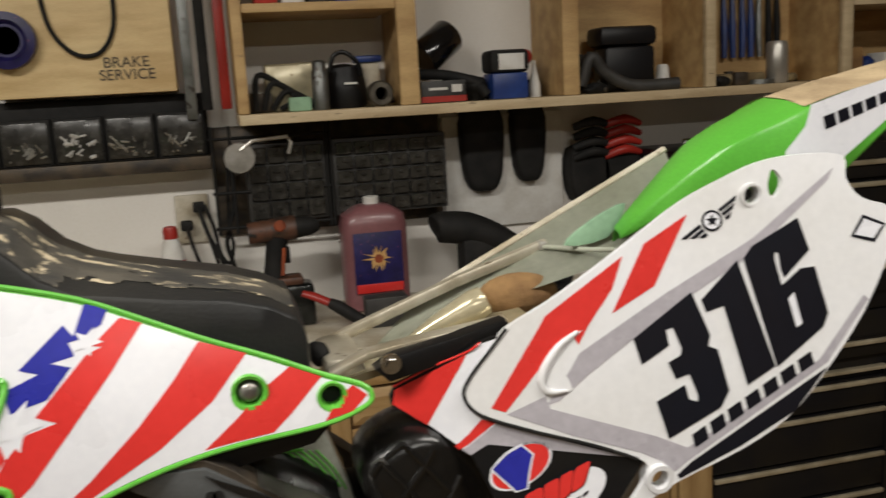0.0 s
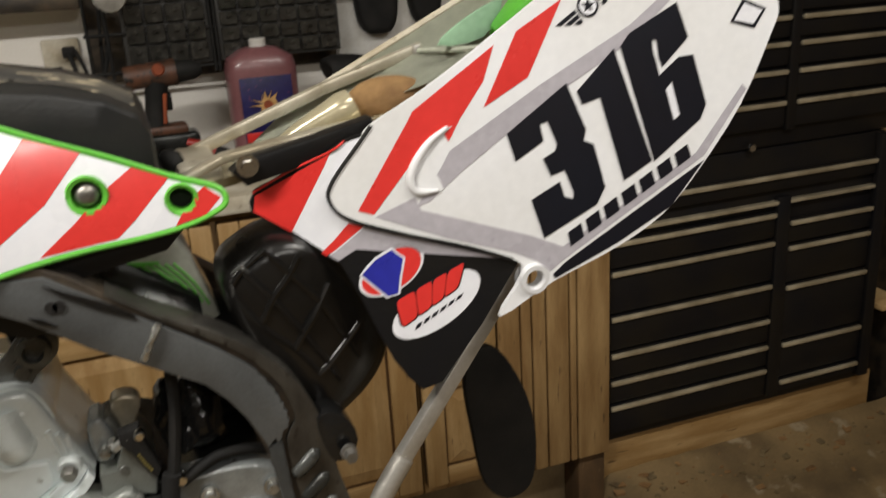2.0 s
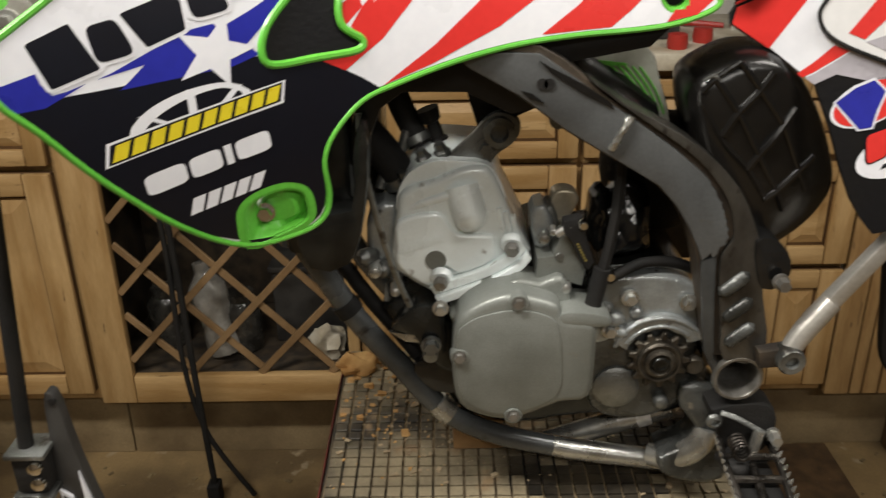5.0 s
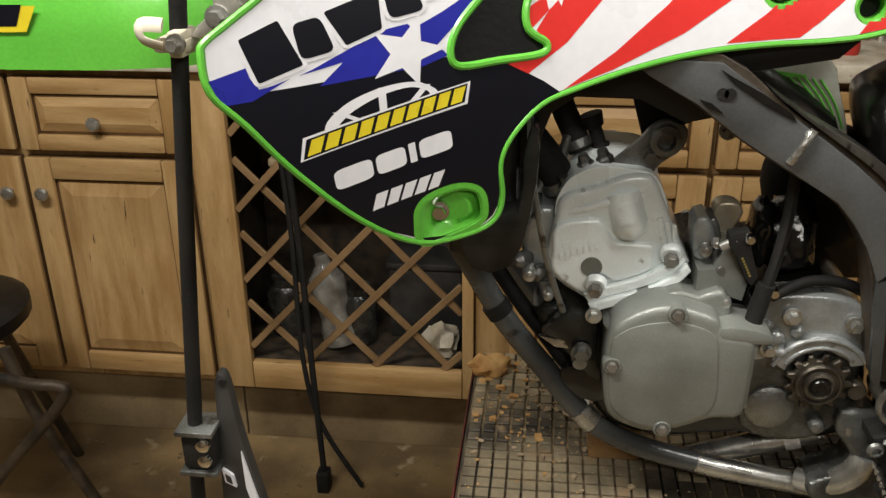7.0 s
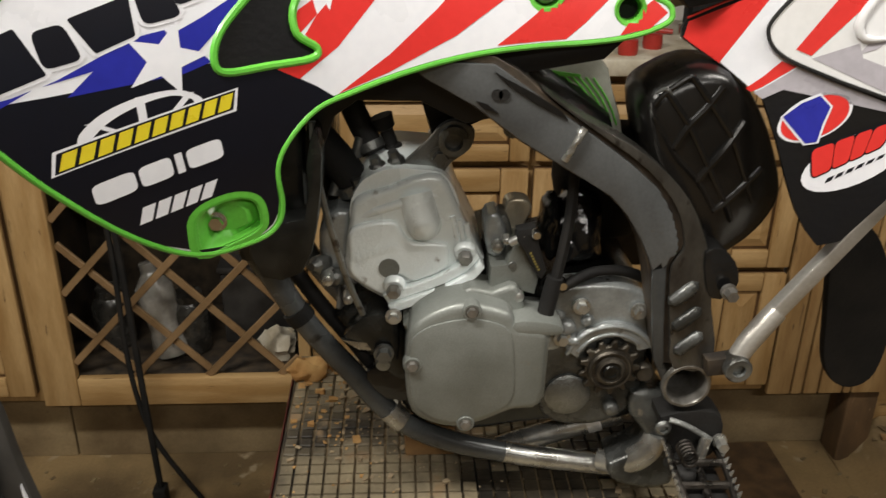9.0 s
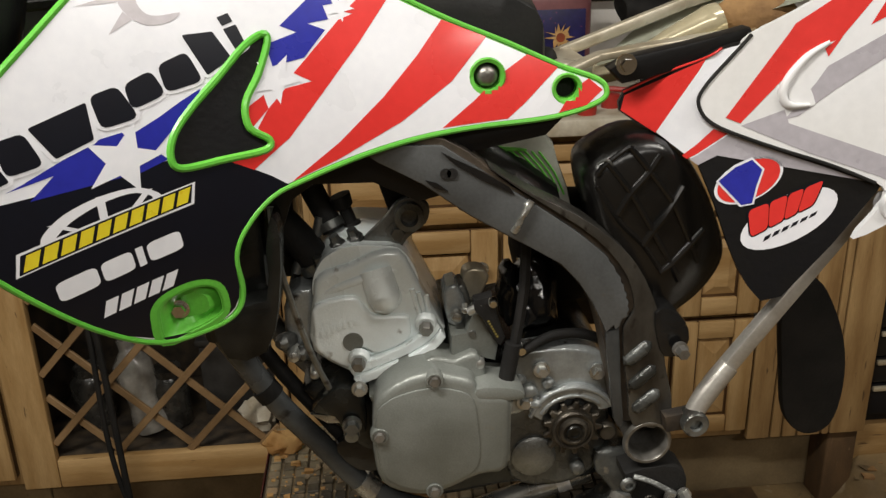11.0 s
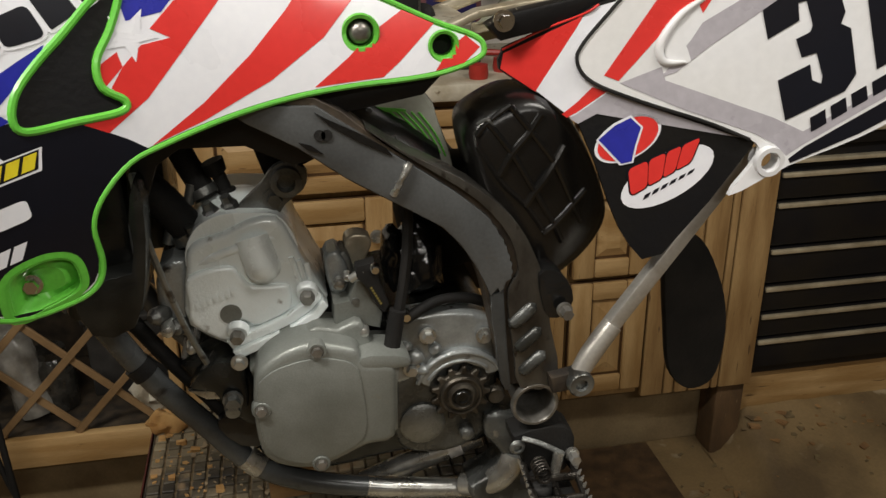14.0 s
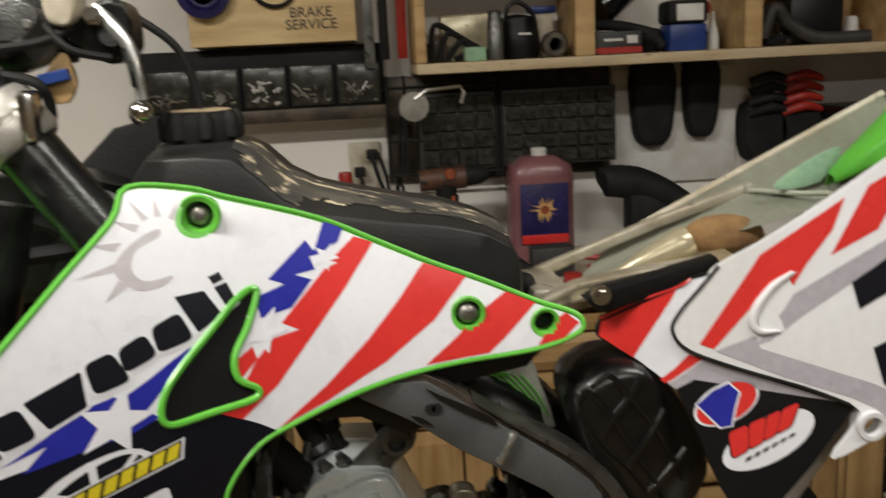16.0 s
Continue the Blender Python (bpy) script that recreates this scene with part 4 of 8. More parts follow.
for s in (-1, 1):
    for k in range(3):
        c, q = math.cos(0.60), math.sin(0.60)
        a0, a1, b = 0.0115, 0.034 - 0.007 * k, 0.0045 - 0.0048 * k
        quad = [(a0, b), (a1, b), (a1 - 0.004, b - 0.0034), (a0, b - 0.0034)]
        graphic("emblem_feather", [(0.394 + s * u * c - v * q, 1.4825 + s * u * q + v * c) for u, v in quad], D_BLACK, 0.0016, plate, PL)
graphic("emblem_disc", ring_loop(0.394, 1.4825, 0.010), D_BLACK, 0.0022, plate, PL)
graphic("emblem_disc", ring_loop(0.394, 1.4825, 0.0078), D_WHITE, 0.0028, plate, PL)
graphic("emblem_star", star(0.394, 1.4825, 0.0065), D_BLACK, 0.0034, plate, PL)
graphic("emblem", mm(PLOGO), D_BLACK, 0.0018, plate, PL)
graphic("emblem", inset(mm(PLOGO), 0.004), D_WHITE, 0.0024, plate, PL)
# seam and slot
part("seam", tube([(p[0], PL(p[0], p[1]) - 0.0005, p[1]) for p in mm([(193, 1395), (181, 1381), (155, 1351), (149, 1334), (163, 1316), (208, 1298), (267, 1279), (306, 1263)])], 0.0017, 6, 5), RUBBER, plate)
SLOT = [(259, 1388), (241, 1376), (227, 1359), (221, 1344), (227, 1333), (245, 1333)]
part("slot_rim", tube([(x / 1000, PL(x / 1000, z / 1000) - 0.0012, z / 1000) for x, z in SLOT], [0.0018, 0.0034, 0.0042, 0.0044, 0.0040, 0.0016], 10, 5, flat=0.8), WHITE_PL, plate)
part("slot_face", sheet([smooth_line(mm([(x + 5, z + 1) for x, z in SLOT] + [(SLOT[2][0] + 13, SLOT[2][1] + 6)]), 3)], PL, 0.0008, 0), WHITE_PL, plate)
part("hole_boss", lathe([(0.015, 0.003), (0.014, -0.003), (0.0095, -0.003), (0.0085, 0.012), (0.015, 0.012)], (0.325, PL(0.325, 1.2425), 1.2425), (0, 1, 0), 22, False), WHITE_PL, plate)
for x, z in ((0.434, 1.504),):
    part("hole_boss", lathe([(0.012, 0.003), (0.0115, -0.002), (0.009, -0.002), (0.008, 0.012), (0.012, 0.012)], (x, PL(x, z), z), (0, 1, 0), 22, False), WHITE_PL, plate)
    part("bolt", lathe([(0.006, 0.008), (0.007, 0.012)], (x, PL(x, z), z), (0, 1, 0), 12), RUBBER, plate)
# round and oval sponsor marks
for k, (grow, m, off) in enumerate(((1.0, D_WHITE, 0.0016), (0.91, D_RED, 0.0026))):
    graphic("sponsor_oval", [(0.1965 + grow * (0.0330 * math.cos(a) * 0.88 - 0.0185 * math.sin(a) * 0.47), 1.2640 + grow * (0.0330 * math.cos(a) * 0.47 + 0.0185 * math.sin(a) * 0.88)) for a in np.linspace(0, 6.28, 32)[:-1]], m, off, front_panel, FPS_SURF)
BLUE_MARK = mm([(169.5, 1263.6), (184, 1276.3), (198.5, 1283.4), (207.9, 1274.5), (203.0, 1258.6), (200.0, 1243.4), (190.5, 1241.4)])
graphic("sponsor_edge", inset(BLUE_MARK, -0.0022), D_WHITE, 0.0036, front_panel, FPS_SURF)
graphic("sponsor_block", BLUE_MARK, D_BLUE, 0.0046, front_panel, FPS_SURF)
oval = [(0.2335 + 0.0475 * math.cos(a) * 0.87 - 0.0215 * math.sin(a) * 0.45, 1.2285 + 0.0475 * math.cos(a) * 0.49 + 0.0215 * math.sin(a) * 0.87) for a in np.linspace(0, 6.28, 28)[:-1]]
graphic("sponsor_oval", oval, D_WHITE, 0.002, front_panel, FPS_SURF)
G = [np.array(p) for p in mm([(197, 1236), (265, 1266), (256, 1243), (200, 1211)])]
for a, b in ((0.0, 0.27), (0.28, 0.51), (0.52, 0.72), (0.73, 0.97)):
    quad = [G[0] * (1 - a) + G[1] * a, G[0] * (1 - b) + G[1] * b, G[3] * (1 - b) + G[2] * b, G[3] * (1 - a) + G[2] * a]
    graphic("sponsor_edge", inset(rounded(quad, 0.2), -0.0014), D_BLACK, 0.0028, front_panel, FPS_SURF)
    graphic("sponsor_block", rounded(quad, 0.22), D_RED, 0.0040, front_panel, FPS_SURF)
blocks("sponsor_block", mm([(210, 1206), (258, 1233), (260, 1237), (212, 1211)]), 6, 0.3, D_BLACK, 0.0028, front_panel, FPS_SURF)

# ---- rear fender ----
def fender_fall(x, a):
    """How far the fender's top has fallen, a half-widths across, beyond its crown."""
    return float(np.interp(x, (0.40, 0.50, 0.56, 0.80), (0.075, 0.055, 0.030, 0.020))) * max(0.0, a + 0.30) ** 1.35


def fender_section(x, z, half, crown, drop):
    """Across the fender: up the near side wall, over the top and down the far wall, with a thickness."""
    up = [(-1, -drop), (-1, -0.006), (-0.985, -0.0015), (-0.95, 0.0), (-0.62, crown * 0.7), (-0.3, crown), (0, crown), (0.3, crown * 0.9), (0.6, crown * 0.6), (0.95, 0.0), (0.985, -0.0015), (1, -0.006), (1, -drop)]
    far = float(np.interp(x, (0.32, 0.40, 0.511), (0.15, 0.50, 1.0)))
    out = [(x, 1.0 + half * a * (far if a > 0 else 1), z + b - fender_fall(x, a)) for a, b in up]
    inn = [(x, 1.0 + (half - 0.003) * a * (far if a > 0 else 1), z + b - 0.004 - fender_fall(x, a)) for a, b in up]
    return out + inn[::-1]


stations = [(0.356, 1.460, 0.020, 0.003, 0.006), (0.368, 1.475, 0.034, 0.004, 0.012), (0.386, 1.496, 0.050, 0.005, 0.02), (0.410, 1.522, 0.070, 0.006, 0.03), (0.434, 1.543, 0.086, 0.008, 0.05), (0.460, 1.558, 0.098, 0.008, 0.06), (0.487, 1.570, 0.109, 0.008, 0.07), (0.511, 1.581, 0.115, 0.008, 0.073), (0.560, 1.594, 0.116, 0.006, 0.073), (0.607, 1.604, 0.116, 0.005, 0.046), (0.658, 1.615, 0.115, 0.004, 0.034), (0.720, 1.628, 0.112, 0.003, 0.023), (0.786, 1.642, 0.102, 0.003, 0.014), (0.84, 1.650, 0.080, 0.002, 0.009), (0.875, 1.653, 0.050, 0.002, 0.006)]
fender = part("rear_fender", loft([fender_section(*s) for s in stations]), GREEN, bike, "green rear fender with white side graphics and dusty top")


def FS(x, z):
    return 1.0 - float(np.interp(x, [s[0] for s in stations], [s[2] for s in stations]))


graphic("white_film", mm([(516, 1584), (510, 1563), (492, 1540), (486, 1512), (548, 1512), (556, 1531), (603, 1564), (654, 1586), (675, 1597), (675, 1620), (658, 1617), (607, 1606), (560, 1596)]), D_WHITE, 0.0012, fender, FS)
graphic("grey_film", mm([(675.5, 1597), (717, 1612), (733, 1632), (720, 1629.5), (675.5, 1620)]), D_GREY, 0.0012, fender, FS)
graphic("black_film", mm([(717.5, 1612), (770, 1629), (800, 1642), (786, 1643.5), (733.5, 1632)]), D_BLACK, 0.0012, fender, FS)
blocks("sponsor_block", mm([(531, 1558), (656, 1599), (654, 1608), (528, 1571)]), 8, 0.2, D_BLACK, 0.0022, fender, FS)
# dried straw-coloured mud over the whole top
bm = bmesh.new()
rows_v = []
for x in np.linspace(0.512, 0.868, 60):
    z, h, c = (float(np.interp(x, [s[0] for s in stations], [s[k] for s in stations])) for k in (1, 2, 3))
    line = []
    for a in np.linspace(-0.96, 0.96, 21):
        top = c * float(np.interp(a, (-0.95, -0.62, -0.3, 0, 0.3, 0.6, 0.95), (0, 0.7, 1, 1, 0.9, 0.6, 0))) + 0.0012
        line.append(bm.verts.new((x + 0.02 * (1 - abs(a)) * (x < 0.515), 1.0 + h * a, z - fender_fall(x, a) + top + 0.0012 * max(0.0, noise.noise((x * 25, a * 14, 3))))))
    rows_v.append(line)
for a, b in zip(rows_v, rows_v[1:]):
    for j in range(20):
        bm.faces.new((a[j], a[j + 1], b[j + 1], b[j]))
bmesh.ops.recalc_face_normals(bm, faces=bm.faces)
STRAW = material("straw_dust", (0.52, 0.40, 0.24), 0.95, dark=(0.33, 0.24, 0.14), scale=14, stretch=(2, 1, 1), bump=0.5, fine=160, speck=(0.28, 0.20, 0.11), speck_size=0.66)
part("dust_film", bm, STRAW, fender, "straw-coloured dried mud on the fender top")

# ---- subframe and tray seen where the seat is missing ----
FARW = material("pale_translucent_inner_fender", (0.46, 0.48, 0.40), 0.35, dark=(0.34, 0.35, 0.27), scale=7, coat=0.2, speck=(0.22, 0.20, 0.13), speck_size=0.70)
upper = smooth_line([(0.150, 1.07, 1.388), (0.192, 1.075, 1.407), (0.341, 1.075, 1.478), (0.452, 1.06, 1.536)], 6, False)
lower = smooth_line([(0.080, 1.03, 1.360), (0.192, 1.025, 1.405), (0.300, 1.02, 1.443), (0.430, 1.01, 1.488)], 6, False)
lower = [p + np.array((0.012, -0.055, -0.030)) * (0.3 + 0.7 * i / (len(lower) - 1)) for i, p in enumerate(lower)]
bm = bmesh.new()
va, vb, vc = ([bm.verts.new(p) for p in q] for q in (upper, [(np.array(a) + np.array(b)) / 2 + np.array((0, 0.012, -0.004)) for a, b in zip(upper, lower)], lower))
for i in range(len(va) - 1):
    bm.faces.new((va[i], va[i + 1], vb[i + 1], vb[i]))
    bm.faces.new((vb[i], vb[i + 1], vc[i + 1], vc[i]))
bmesh.ops.solidify(bm, geom=bm.faces[:], thickness=0.003)
inner = part("inner_fender", bm, FARW, bike, "pale translucent inner fender wall")
part("fender_lip", tube([tuple(p) for p in upper], 0.0042, 8, 1), MUD_WHITE, inner)
for a, b in (((0.040, 1.05, 1.356), (0.187, 1.05, 1.408)), ((0.185, 1.05, 1.4075), (0.30, 1.055, 1.440))):
    part("far_rail", bar(a, b, 0.0125, 0.012, 0.003), RAIL_M, bike, "muddy bare alloy subframe rail")
part("rail_end", rough_up(rbox(0.028, 0.068, 0.955, 1.05, 1.340, 1.366, 0.006), 0.002, 60), RAIL_M, bike)
for a, b in (((0.030, 0.935, 1.358), (0.068, 0.935, 1.374)), ((0.066, 0.935, 1.3735), (0.104, 0.935, 1.379)), ((0.102, 0.935, 1.3788), (0.206, 0.93, 1.392))):
    part("near_rail", bar(a, b, 0.0075, 0.020, 0.002), RAIL_M, bike, "muddy bare alloy airbox edge")
part("seat_tray", loft([[(0.035, 0.945, 1.346), (0.035, 1.045, 1.340), (0.035, 1.045, 1.332), (0.035, 0.945, 1.338)], [(0.14, 0.945, 1.366), (0.14, 1.045, 1.356), (0.14, 1.045, 1.348), (0.14, 0.945, 1.358)], [(0.24, 0.945, 1.386), (0.24, 1.045, 1.390), (0.24, 1.045, 1.382), (0.24, 0.945, 1.378)]]), TRANSL, bike, "yellowed clear airbox lid")
part("intake_funnel", tube([(0.112, 0.985, 1.362), (0.150, 0.988, 1.378), (0.192, 0.990, 1.394), (0.204, 0.990, 1.399)], [0.003, 0.011, 0.0175, 0.0155], 22, 5), TRANSL, bike, "glossy yellowed intake funnel")
part("cross_brace", tube([(0.335, 0.95, 1.446), (0.318, 1.0, 1.440), (0.291, 1.05, 1.437), (0.272, 1.06, 1.428)], 0.0028, 10, 4), FARW, bike)
part("brace_clip", rbox(0.288, 0.297, 1.045, 1.06, 1.434, 1.444, 0.002), BRUSHED, bike)
part("green_splash", prism(smooth_line(mm([(300, 1446), (330, 1470), (372, 1486), (350, 1450)]), 3), 1.0, 1.004, 0.001), PALEGREEN, bike)
part("upper_bracket", prism(mm([(83, 1352), (150, 1366), (206, 1388), (199, 1399), (150, 1388), (87, 1376), (70, 1366)]), 0.905, 0.925, 0.003), BLACK_PL, bike, "black airbox lip")
bolt("bolt", (0.085, 0.905, 1.370), 0.0065, bike, CHROME)
part("filter_foam", blob((0.246, 1.005, 1.397), (0.046, 0.020, 0.024), 0.03, 20), FOAM, bike, "brown foam inside the airbox")
part("rail_knob", blob((0.027, 0.985, 1.366), (0.011, 0.012, 0.013), 0.3, 60), RUBBER, bike)

# ---- tank ----
TANK = [  # x, bottom, side edge, crown, half width at the edge
    (-0.358, 1.455, 1.476, 1.480, 0.070), (-0.338, 1.430, 1.502, 1.508, 0.088), (-0.322, 1.40, 1.523, 1.528, 0.094), (-0.285, 1.36, 1.523, 1.532, 0.096),
    (-0.248, 1.345, 1.519, 1.531, 0.096), (-0.229, 1.34, 1.503, 1.522, 0.096), (-0.206, 1.335, 1.480, 1.499, 0.096), (-0.180, 1.332, 1.466, 1.485, 0.095),
    (-0.156, 1.33, 1.462, 1.477, 0.094), (-0.106, 1.335, 1.453, 1.465, 0.093), (-0.054, 1.342, 1.445, 1.454, 0.090), (-0.020, 1.35, 1.435, 1.442, 0.088),
    (0.003, 1.355, 1.422, 1.430, 0.086), (0.010, 1.36, 1.408, 1.414, 0.084), (0.013, 1.372, 1.392, 1.396, 0.078)]


def tank_at(x, k):
    return float(np.interp(x, [t[0] for t in TANK], [t[k] for t in TANK]))


def tank_top(x, a):
    """Height of the tank's top a half-widths from its middle."""
    return float(np.interp(abs(a), (0, 0.30, 0.62, 0.92, 0.98, 1.0), (0, 0.04, 0.25, 0.86, 1.05, 1.35))) * (tank_at(x, 2) - tank_at(x, 3)) + tank_at(x, 3)


tank_secs = []
for x in smooth_line([(t[0],) for t in TANK], 3, False):
    x = float(x[0])
    half, z0, ze = tank_at(x, 4), tank_at(x, 1), tank_at(x, 2)
    near = [(0.93, z0), (0.985, z0 + 0.3 * (ze - z0)), (1.0, z0 + 0.75 * (ze - z0)), (1.0, tank_top(x, 1.0)), (0.98, tank_top(x, 0.98)), (0.92, tank_top(x, 0.92)), (0.62, tank_top(x, 0.62)), (0.30, tank_top(x, 0.30))]
    tank_secs.append([(x, 1.0 - half * a, z) for a, z in near] + [(x, 1.0, tank_top(x, 0))] + [(x, 1.0 + half * a, z) for a, z in near[::-1]])
tank = part("fuel_tank", loft(tank_secs), TANK_PL, bike, "dusty black plastic fuel tank edged with dried mud")
cap = part("filler_cap", lathe([(0.018, -0.006), (0.0335, -0.004), (0.0355, 0.003), (0.0352, 0.019), (0.0320, 0.027), (0.025, 0.029), (0.010, 0.029), (0.008, 0.026)], (-0.284, 0.985, 1.531), "Z", 40), RUBBER, tank, "black grip-edged filler cap")
for i in range(8):
    a = 2 * math.pi * (i + 0.35) / 8
    part("grip_lobe", lathe([(0.004, 0.0), (0.0075, 0.003), (0.0075, 0.021), (0.004, 0.027)], (-0.284 + 0.033 * math.cos(a), 0.985 + 0.033 * math.sin(a), 1.532), "Z", 10), RUBBER, cap)
part("cap_dust", rough_up(lathe([(0.030, 0.0), (0.028, 0.0010), (0.012, 0.0014)], (-0.284, 0.985, 1.5598), "Z", 24), 0.0006, 90), DUST, cap)
part("cap_flange", lathe([(0.044, -0.004), (0.044, 0.001), (0.040, 0.004)], (-0.284, 0.985, 1.5265), "Z", 32), TANK_PL, tank)
part("vent_hose", tube([(-0.284, 0.985, 1.556), (-0.288, 0.99, 1.585), (-0.305, 0.99, 1.625), (-0.36, 0.985, 1.665)], 0.0040, 8, 6), RUBBER, tank, "black vent hose")
mud, grid = bmesh.new(), []
for x in np.linspace(-0.250, 0.002, 220):
    grid.append([mud.verts.new((x, 1.0 - tank_at(x, 4) * a, tank_top(x, a) + 0.0008 + 0.0006 * noise.noise((x * 130, a * 18, 3)))) for a in np.linspace(0.05, 0.96, 32)])
for i in range(219):
    for j in range(31):
        x, a = grid[i][j].co.x, 0.05 + 0.91 * j / 31
        step = math.exp(-((x + 0.214) / 0.020) ** 2)
        f = noise.noise((x * 16, a * 7 + x * 20, 3)) * 0.35 + noise.noise((x * 40, a * 30, 5)) * 0.25 + 0.45 * step + 0.42 - 2.2 * max(0.0, a - 0.60 - 0.3 * step)
        if f > 0.16:
            mud.faces.new((grid[i][j], grid[i][j + 1], grid[i + 1][j + 1], grid[i + 1][j]))
bmesh.ops.delete(mud, geom=[v for v in mud.verts if not v.link_faces], context="VERTS")
bmesh.ops.recalc_face_normals(mud, faces=mud.faces)
part("mud_smear", mud, TANKMUD, tank, "dried tan mud smeared along the tank's top")

# ---- frame ----
# outlines in millimetres, x and z
SPAR = [(-163, 1318), (-88, 1318), (-27, 1272), (25, 1239), (76, 1197), (105, 1152), (118, 1105), (136, 1026), (134, 1016), (92, 1016), (82, 1024), (66, 1106), (50, 1153), (20, 1192), (-23, 1219), (-65, 1245), (-105, 1275), (-144, 1299)]
CRADLE = [(-313, 1117), (-296, 1086), (-263, 1028), (-221, 973), (-174, 914), (-119, 883), (-49, 864), (15, 852), (74, 842), (121, 836)]
AIRBOX = [(47, 1280), (67, 1297), (97, 1309), (125, 1305), (154, 1280), (180, 1241), (202, 1192), (206, 1164), (195, 1143), (180, 1128), (162, 1117), (138, 1109), (116, 1130), (88, 1170), (62, 1212), (49, 1249)]
for y0, y1, nm in ((0.8685, 0.905, "near"), (1.095, 1.135, "far")):
    spar = part("frame_spar", prism(smooth_line(mm(SPAR), 3), y0, y1, 0.006, 3, True), FRAME_BROWN, bike, "grey painted frame spar with brown rubbed rear flank")
    if y0 < 0.9:
        face = [(-163, 1313), (-118, 1314), (-88, 1312), (-52, 1287), (-23, 1266), (6, 1246), (32, 1227), (50, 1212)]
        jag = [(60, 1203), (65, 1198), (66, 1194.5), (71, 1189), (72.5, 1185), (73, 1183), (78, 1177), (78.5, 1172), (81, 1169.5), (82, 1163), (84.5, 1160), (84, 1155), (87, 1151.5), (86, 1147), (88, 1143), (86, 1139.5), (86.5, 1136), (81, 1133), (79, 1126)]
        back_edge = [(75, 1122), (73, 1127)]
        inner = [(66, 1120), (61, 1132), (51, 1153), (37, 1175), (20, 1194), (-23, 1221), (-65, 1247), (-105, 1277), (-146, 1300)]
        part("painted_face", prism(mm(face + jag + back_edge + inner), 0.8630, 0.870, 0.0022, 2), FRAME_PAINT, spar, "grey painted face with a chipped edge")
        part("rear_flank", prism(smooth_line(mm([(-46, 1290), (-9, 1265), (32, 1243), (66, 1218), (92, 1190), (108, 1160), (119, 1128), (127, 1080), (138, 1016), (98, 1014), (92, 1045), (86, 1085), (83, 1124), (92, 1140), (92, 1152), (84, 1178), (64, 1206), (36, 1231), (-18, 1268)]), 2), 0.8625, 0.90, 0.0085, 4), FLANK, spar, "brown rubbed flank of the frame")
        part("lower_web", prism(mm([(66, 1120), (75, 1122), (79, 1124), (84, 1060), (88, 1022), (88, 1012), (83, 1012), (78, 1022), (68, 1098)]), 0.8645, 0.870, 0.0015, 2), FRAME_GREY, spar)
        # Slots and holes are raised black shapes; their dark depth is only colour.
        for gap in ([(-89, 1307), (-78, 1296), (-53, 1280), (-24, 1265), (-29, 1272), (-54, 1288), (-79, 1301)], [(-104, 1282), (-97, 1275), (-84, 1271), (-94, 1279)]):
            part("gap", prism(mm(gap), 0.8612, 0.8640, 0), BAG, spar)
        for i, (xx, zz) in enumerate(((98, 1096), (104, 1069), (109, 1042))):
            bm = lathe([(0.001, 0.0), (0.0062, 0.004), (0.0072, 0.010), (0.0072, 0.026), (0.0062, 0.031), (0.001, 0.035)], (0, 0, -0.0175), "Z", 12)
            bmesh.ops.transform(bm, matrix=Matrix.Translation((xx / 1000, 0.8635, zz / 1000)) @ Matrix.Rotation(radians(48), 4, "Y"), verts=bm.verts)
            part("pressed_rib", bm, GRIME, spar)
        part("weld_bead", rough_up(tube([(-0.009, 0.862, 1.258), (-0.017, 0.8605, 1.244), (-0.025, 0.862, 1.229)], 0.0035, 10, 8), 0.0012, 160), STEEL, spar, "bare weld bead")
        for dx in (-0.003, 0.003):
            part("hole", lathe([(0.0050, -0.0008), (0.0050, 0.002)], (-0.083 + dx, 0.8625, 1.287), (0, 1, 0), 14), RUBBER, spar)
        part("pivot_ring", lathe([(0.0250, 0.0), (0.0250, -0.004), (0.0238, -0.0065), (0.0212, -0.0065), (0.0198, -0.004), (0.0190, 0.045)], (0.1145, y0, 0.992), (0, 1, 0), 40, False), BOLT_M, spar, "bare open swingarm pivot bore")
        part("pivot_back", lathe([(0.0189, 0.044), (0.0189, 0.046)], (0.1145, y0, 0.992), (0, 1, 0), 28), FRAME_BROWN, spar)
for s, y in ((0, 0.93), (1, 1.07)):
    cr = part("cradle_tube", tube([(x, y, z) for x, z in mm(CRADLE)], [0.0130, 0.0125, 0.0122, 0.0122, 0.0122, 0.0122, 0.0120, 0.0118, 0.0118, 0.0118], 14, 5), FRAME_GREY, bike, "dark grey frame cradle tube")
    part("cradle_rear", tube([(0.075, y, 0.842), (0.110, y, 0.848), (0.135, y, 0.890), (0.128, y, 0.985)], 0.018, 12, 5), FRAME_BROWN, bike)
part("weld_collar", rough_up(tube([(-0.183, 0.93, 0.926), (-0.176, 0.93, 0.917), (-0.168, 0.93, 0.909)], 0.0134, 14, 2), 0.0012, 120), STEEL, bike)
part("bare_tube", tube([(-0.056, 0.93, 0.8656), (-0.035, 0.93, 0.8608), (0.015, 0.93, 0.852), (0.08, 0.93, 0.842)], 0.0122, 16, 4), STEEL, bike, "bare scraped section of the cradle")
part("cross_tube", tube([(-0.056, 0.972, 0.839), (0.014, 0.968, 0.867), (0.081, 0.964, 0.891)], 0.0135, 18, 4), STEEL, bike, "round steel cross tube")
part("tube_band", tube([(0.043, 0.9663, 0.8775), (0.058, 0.9655, 0.8828)], 0.0142, 18, 1), ZINC, bike)
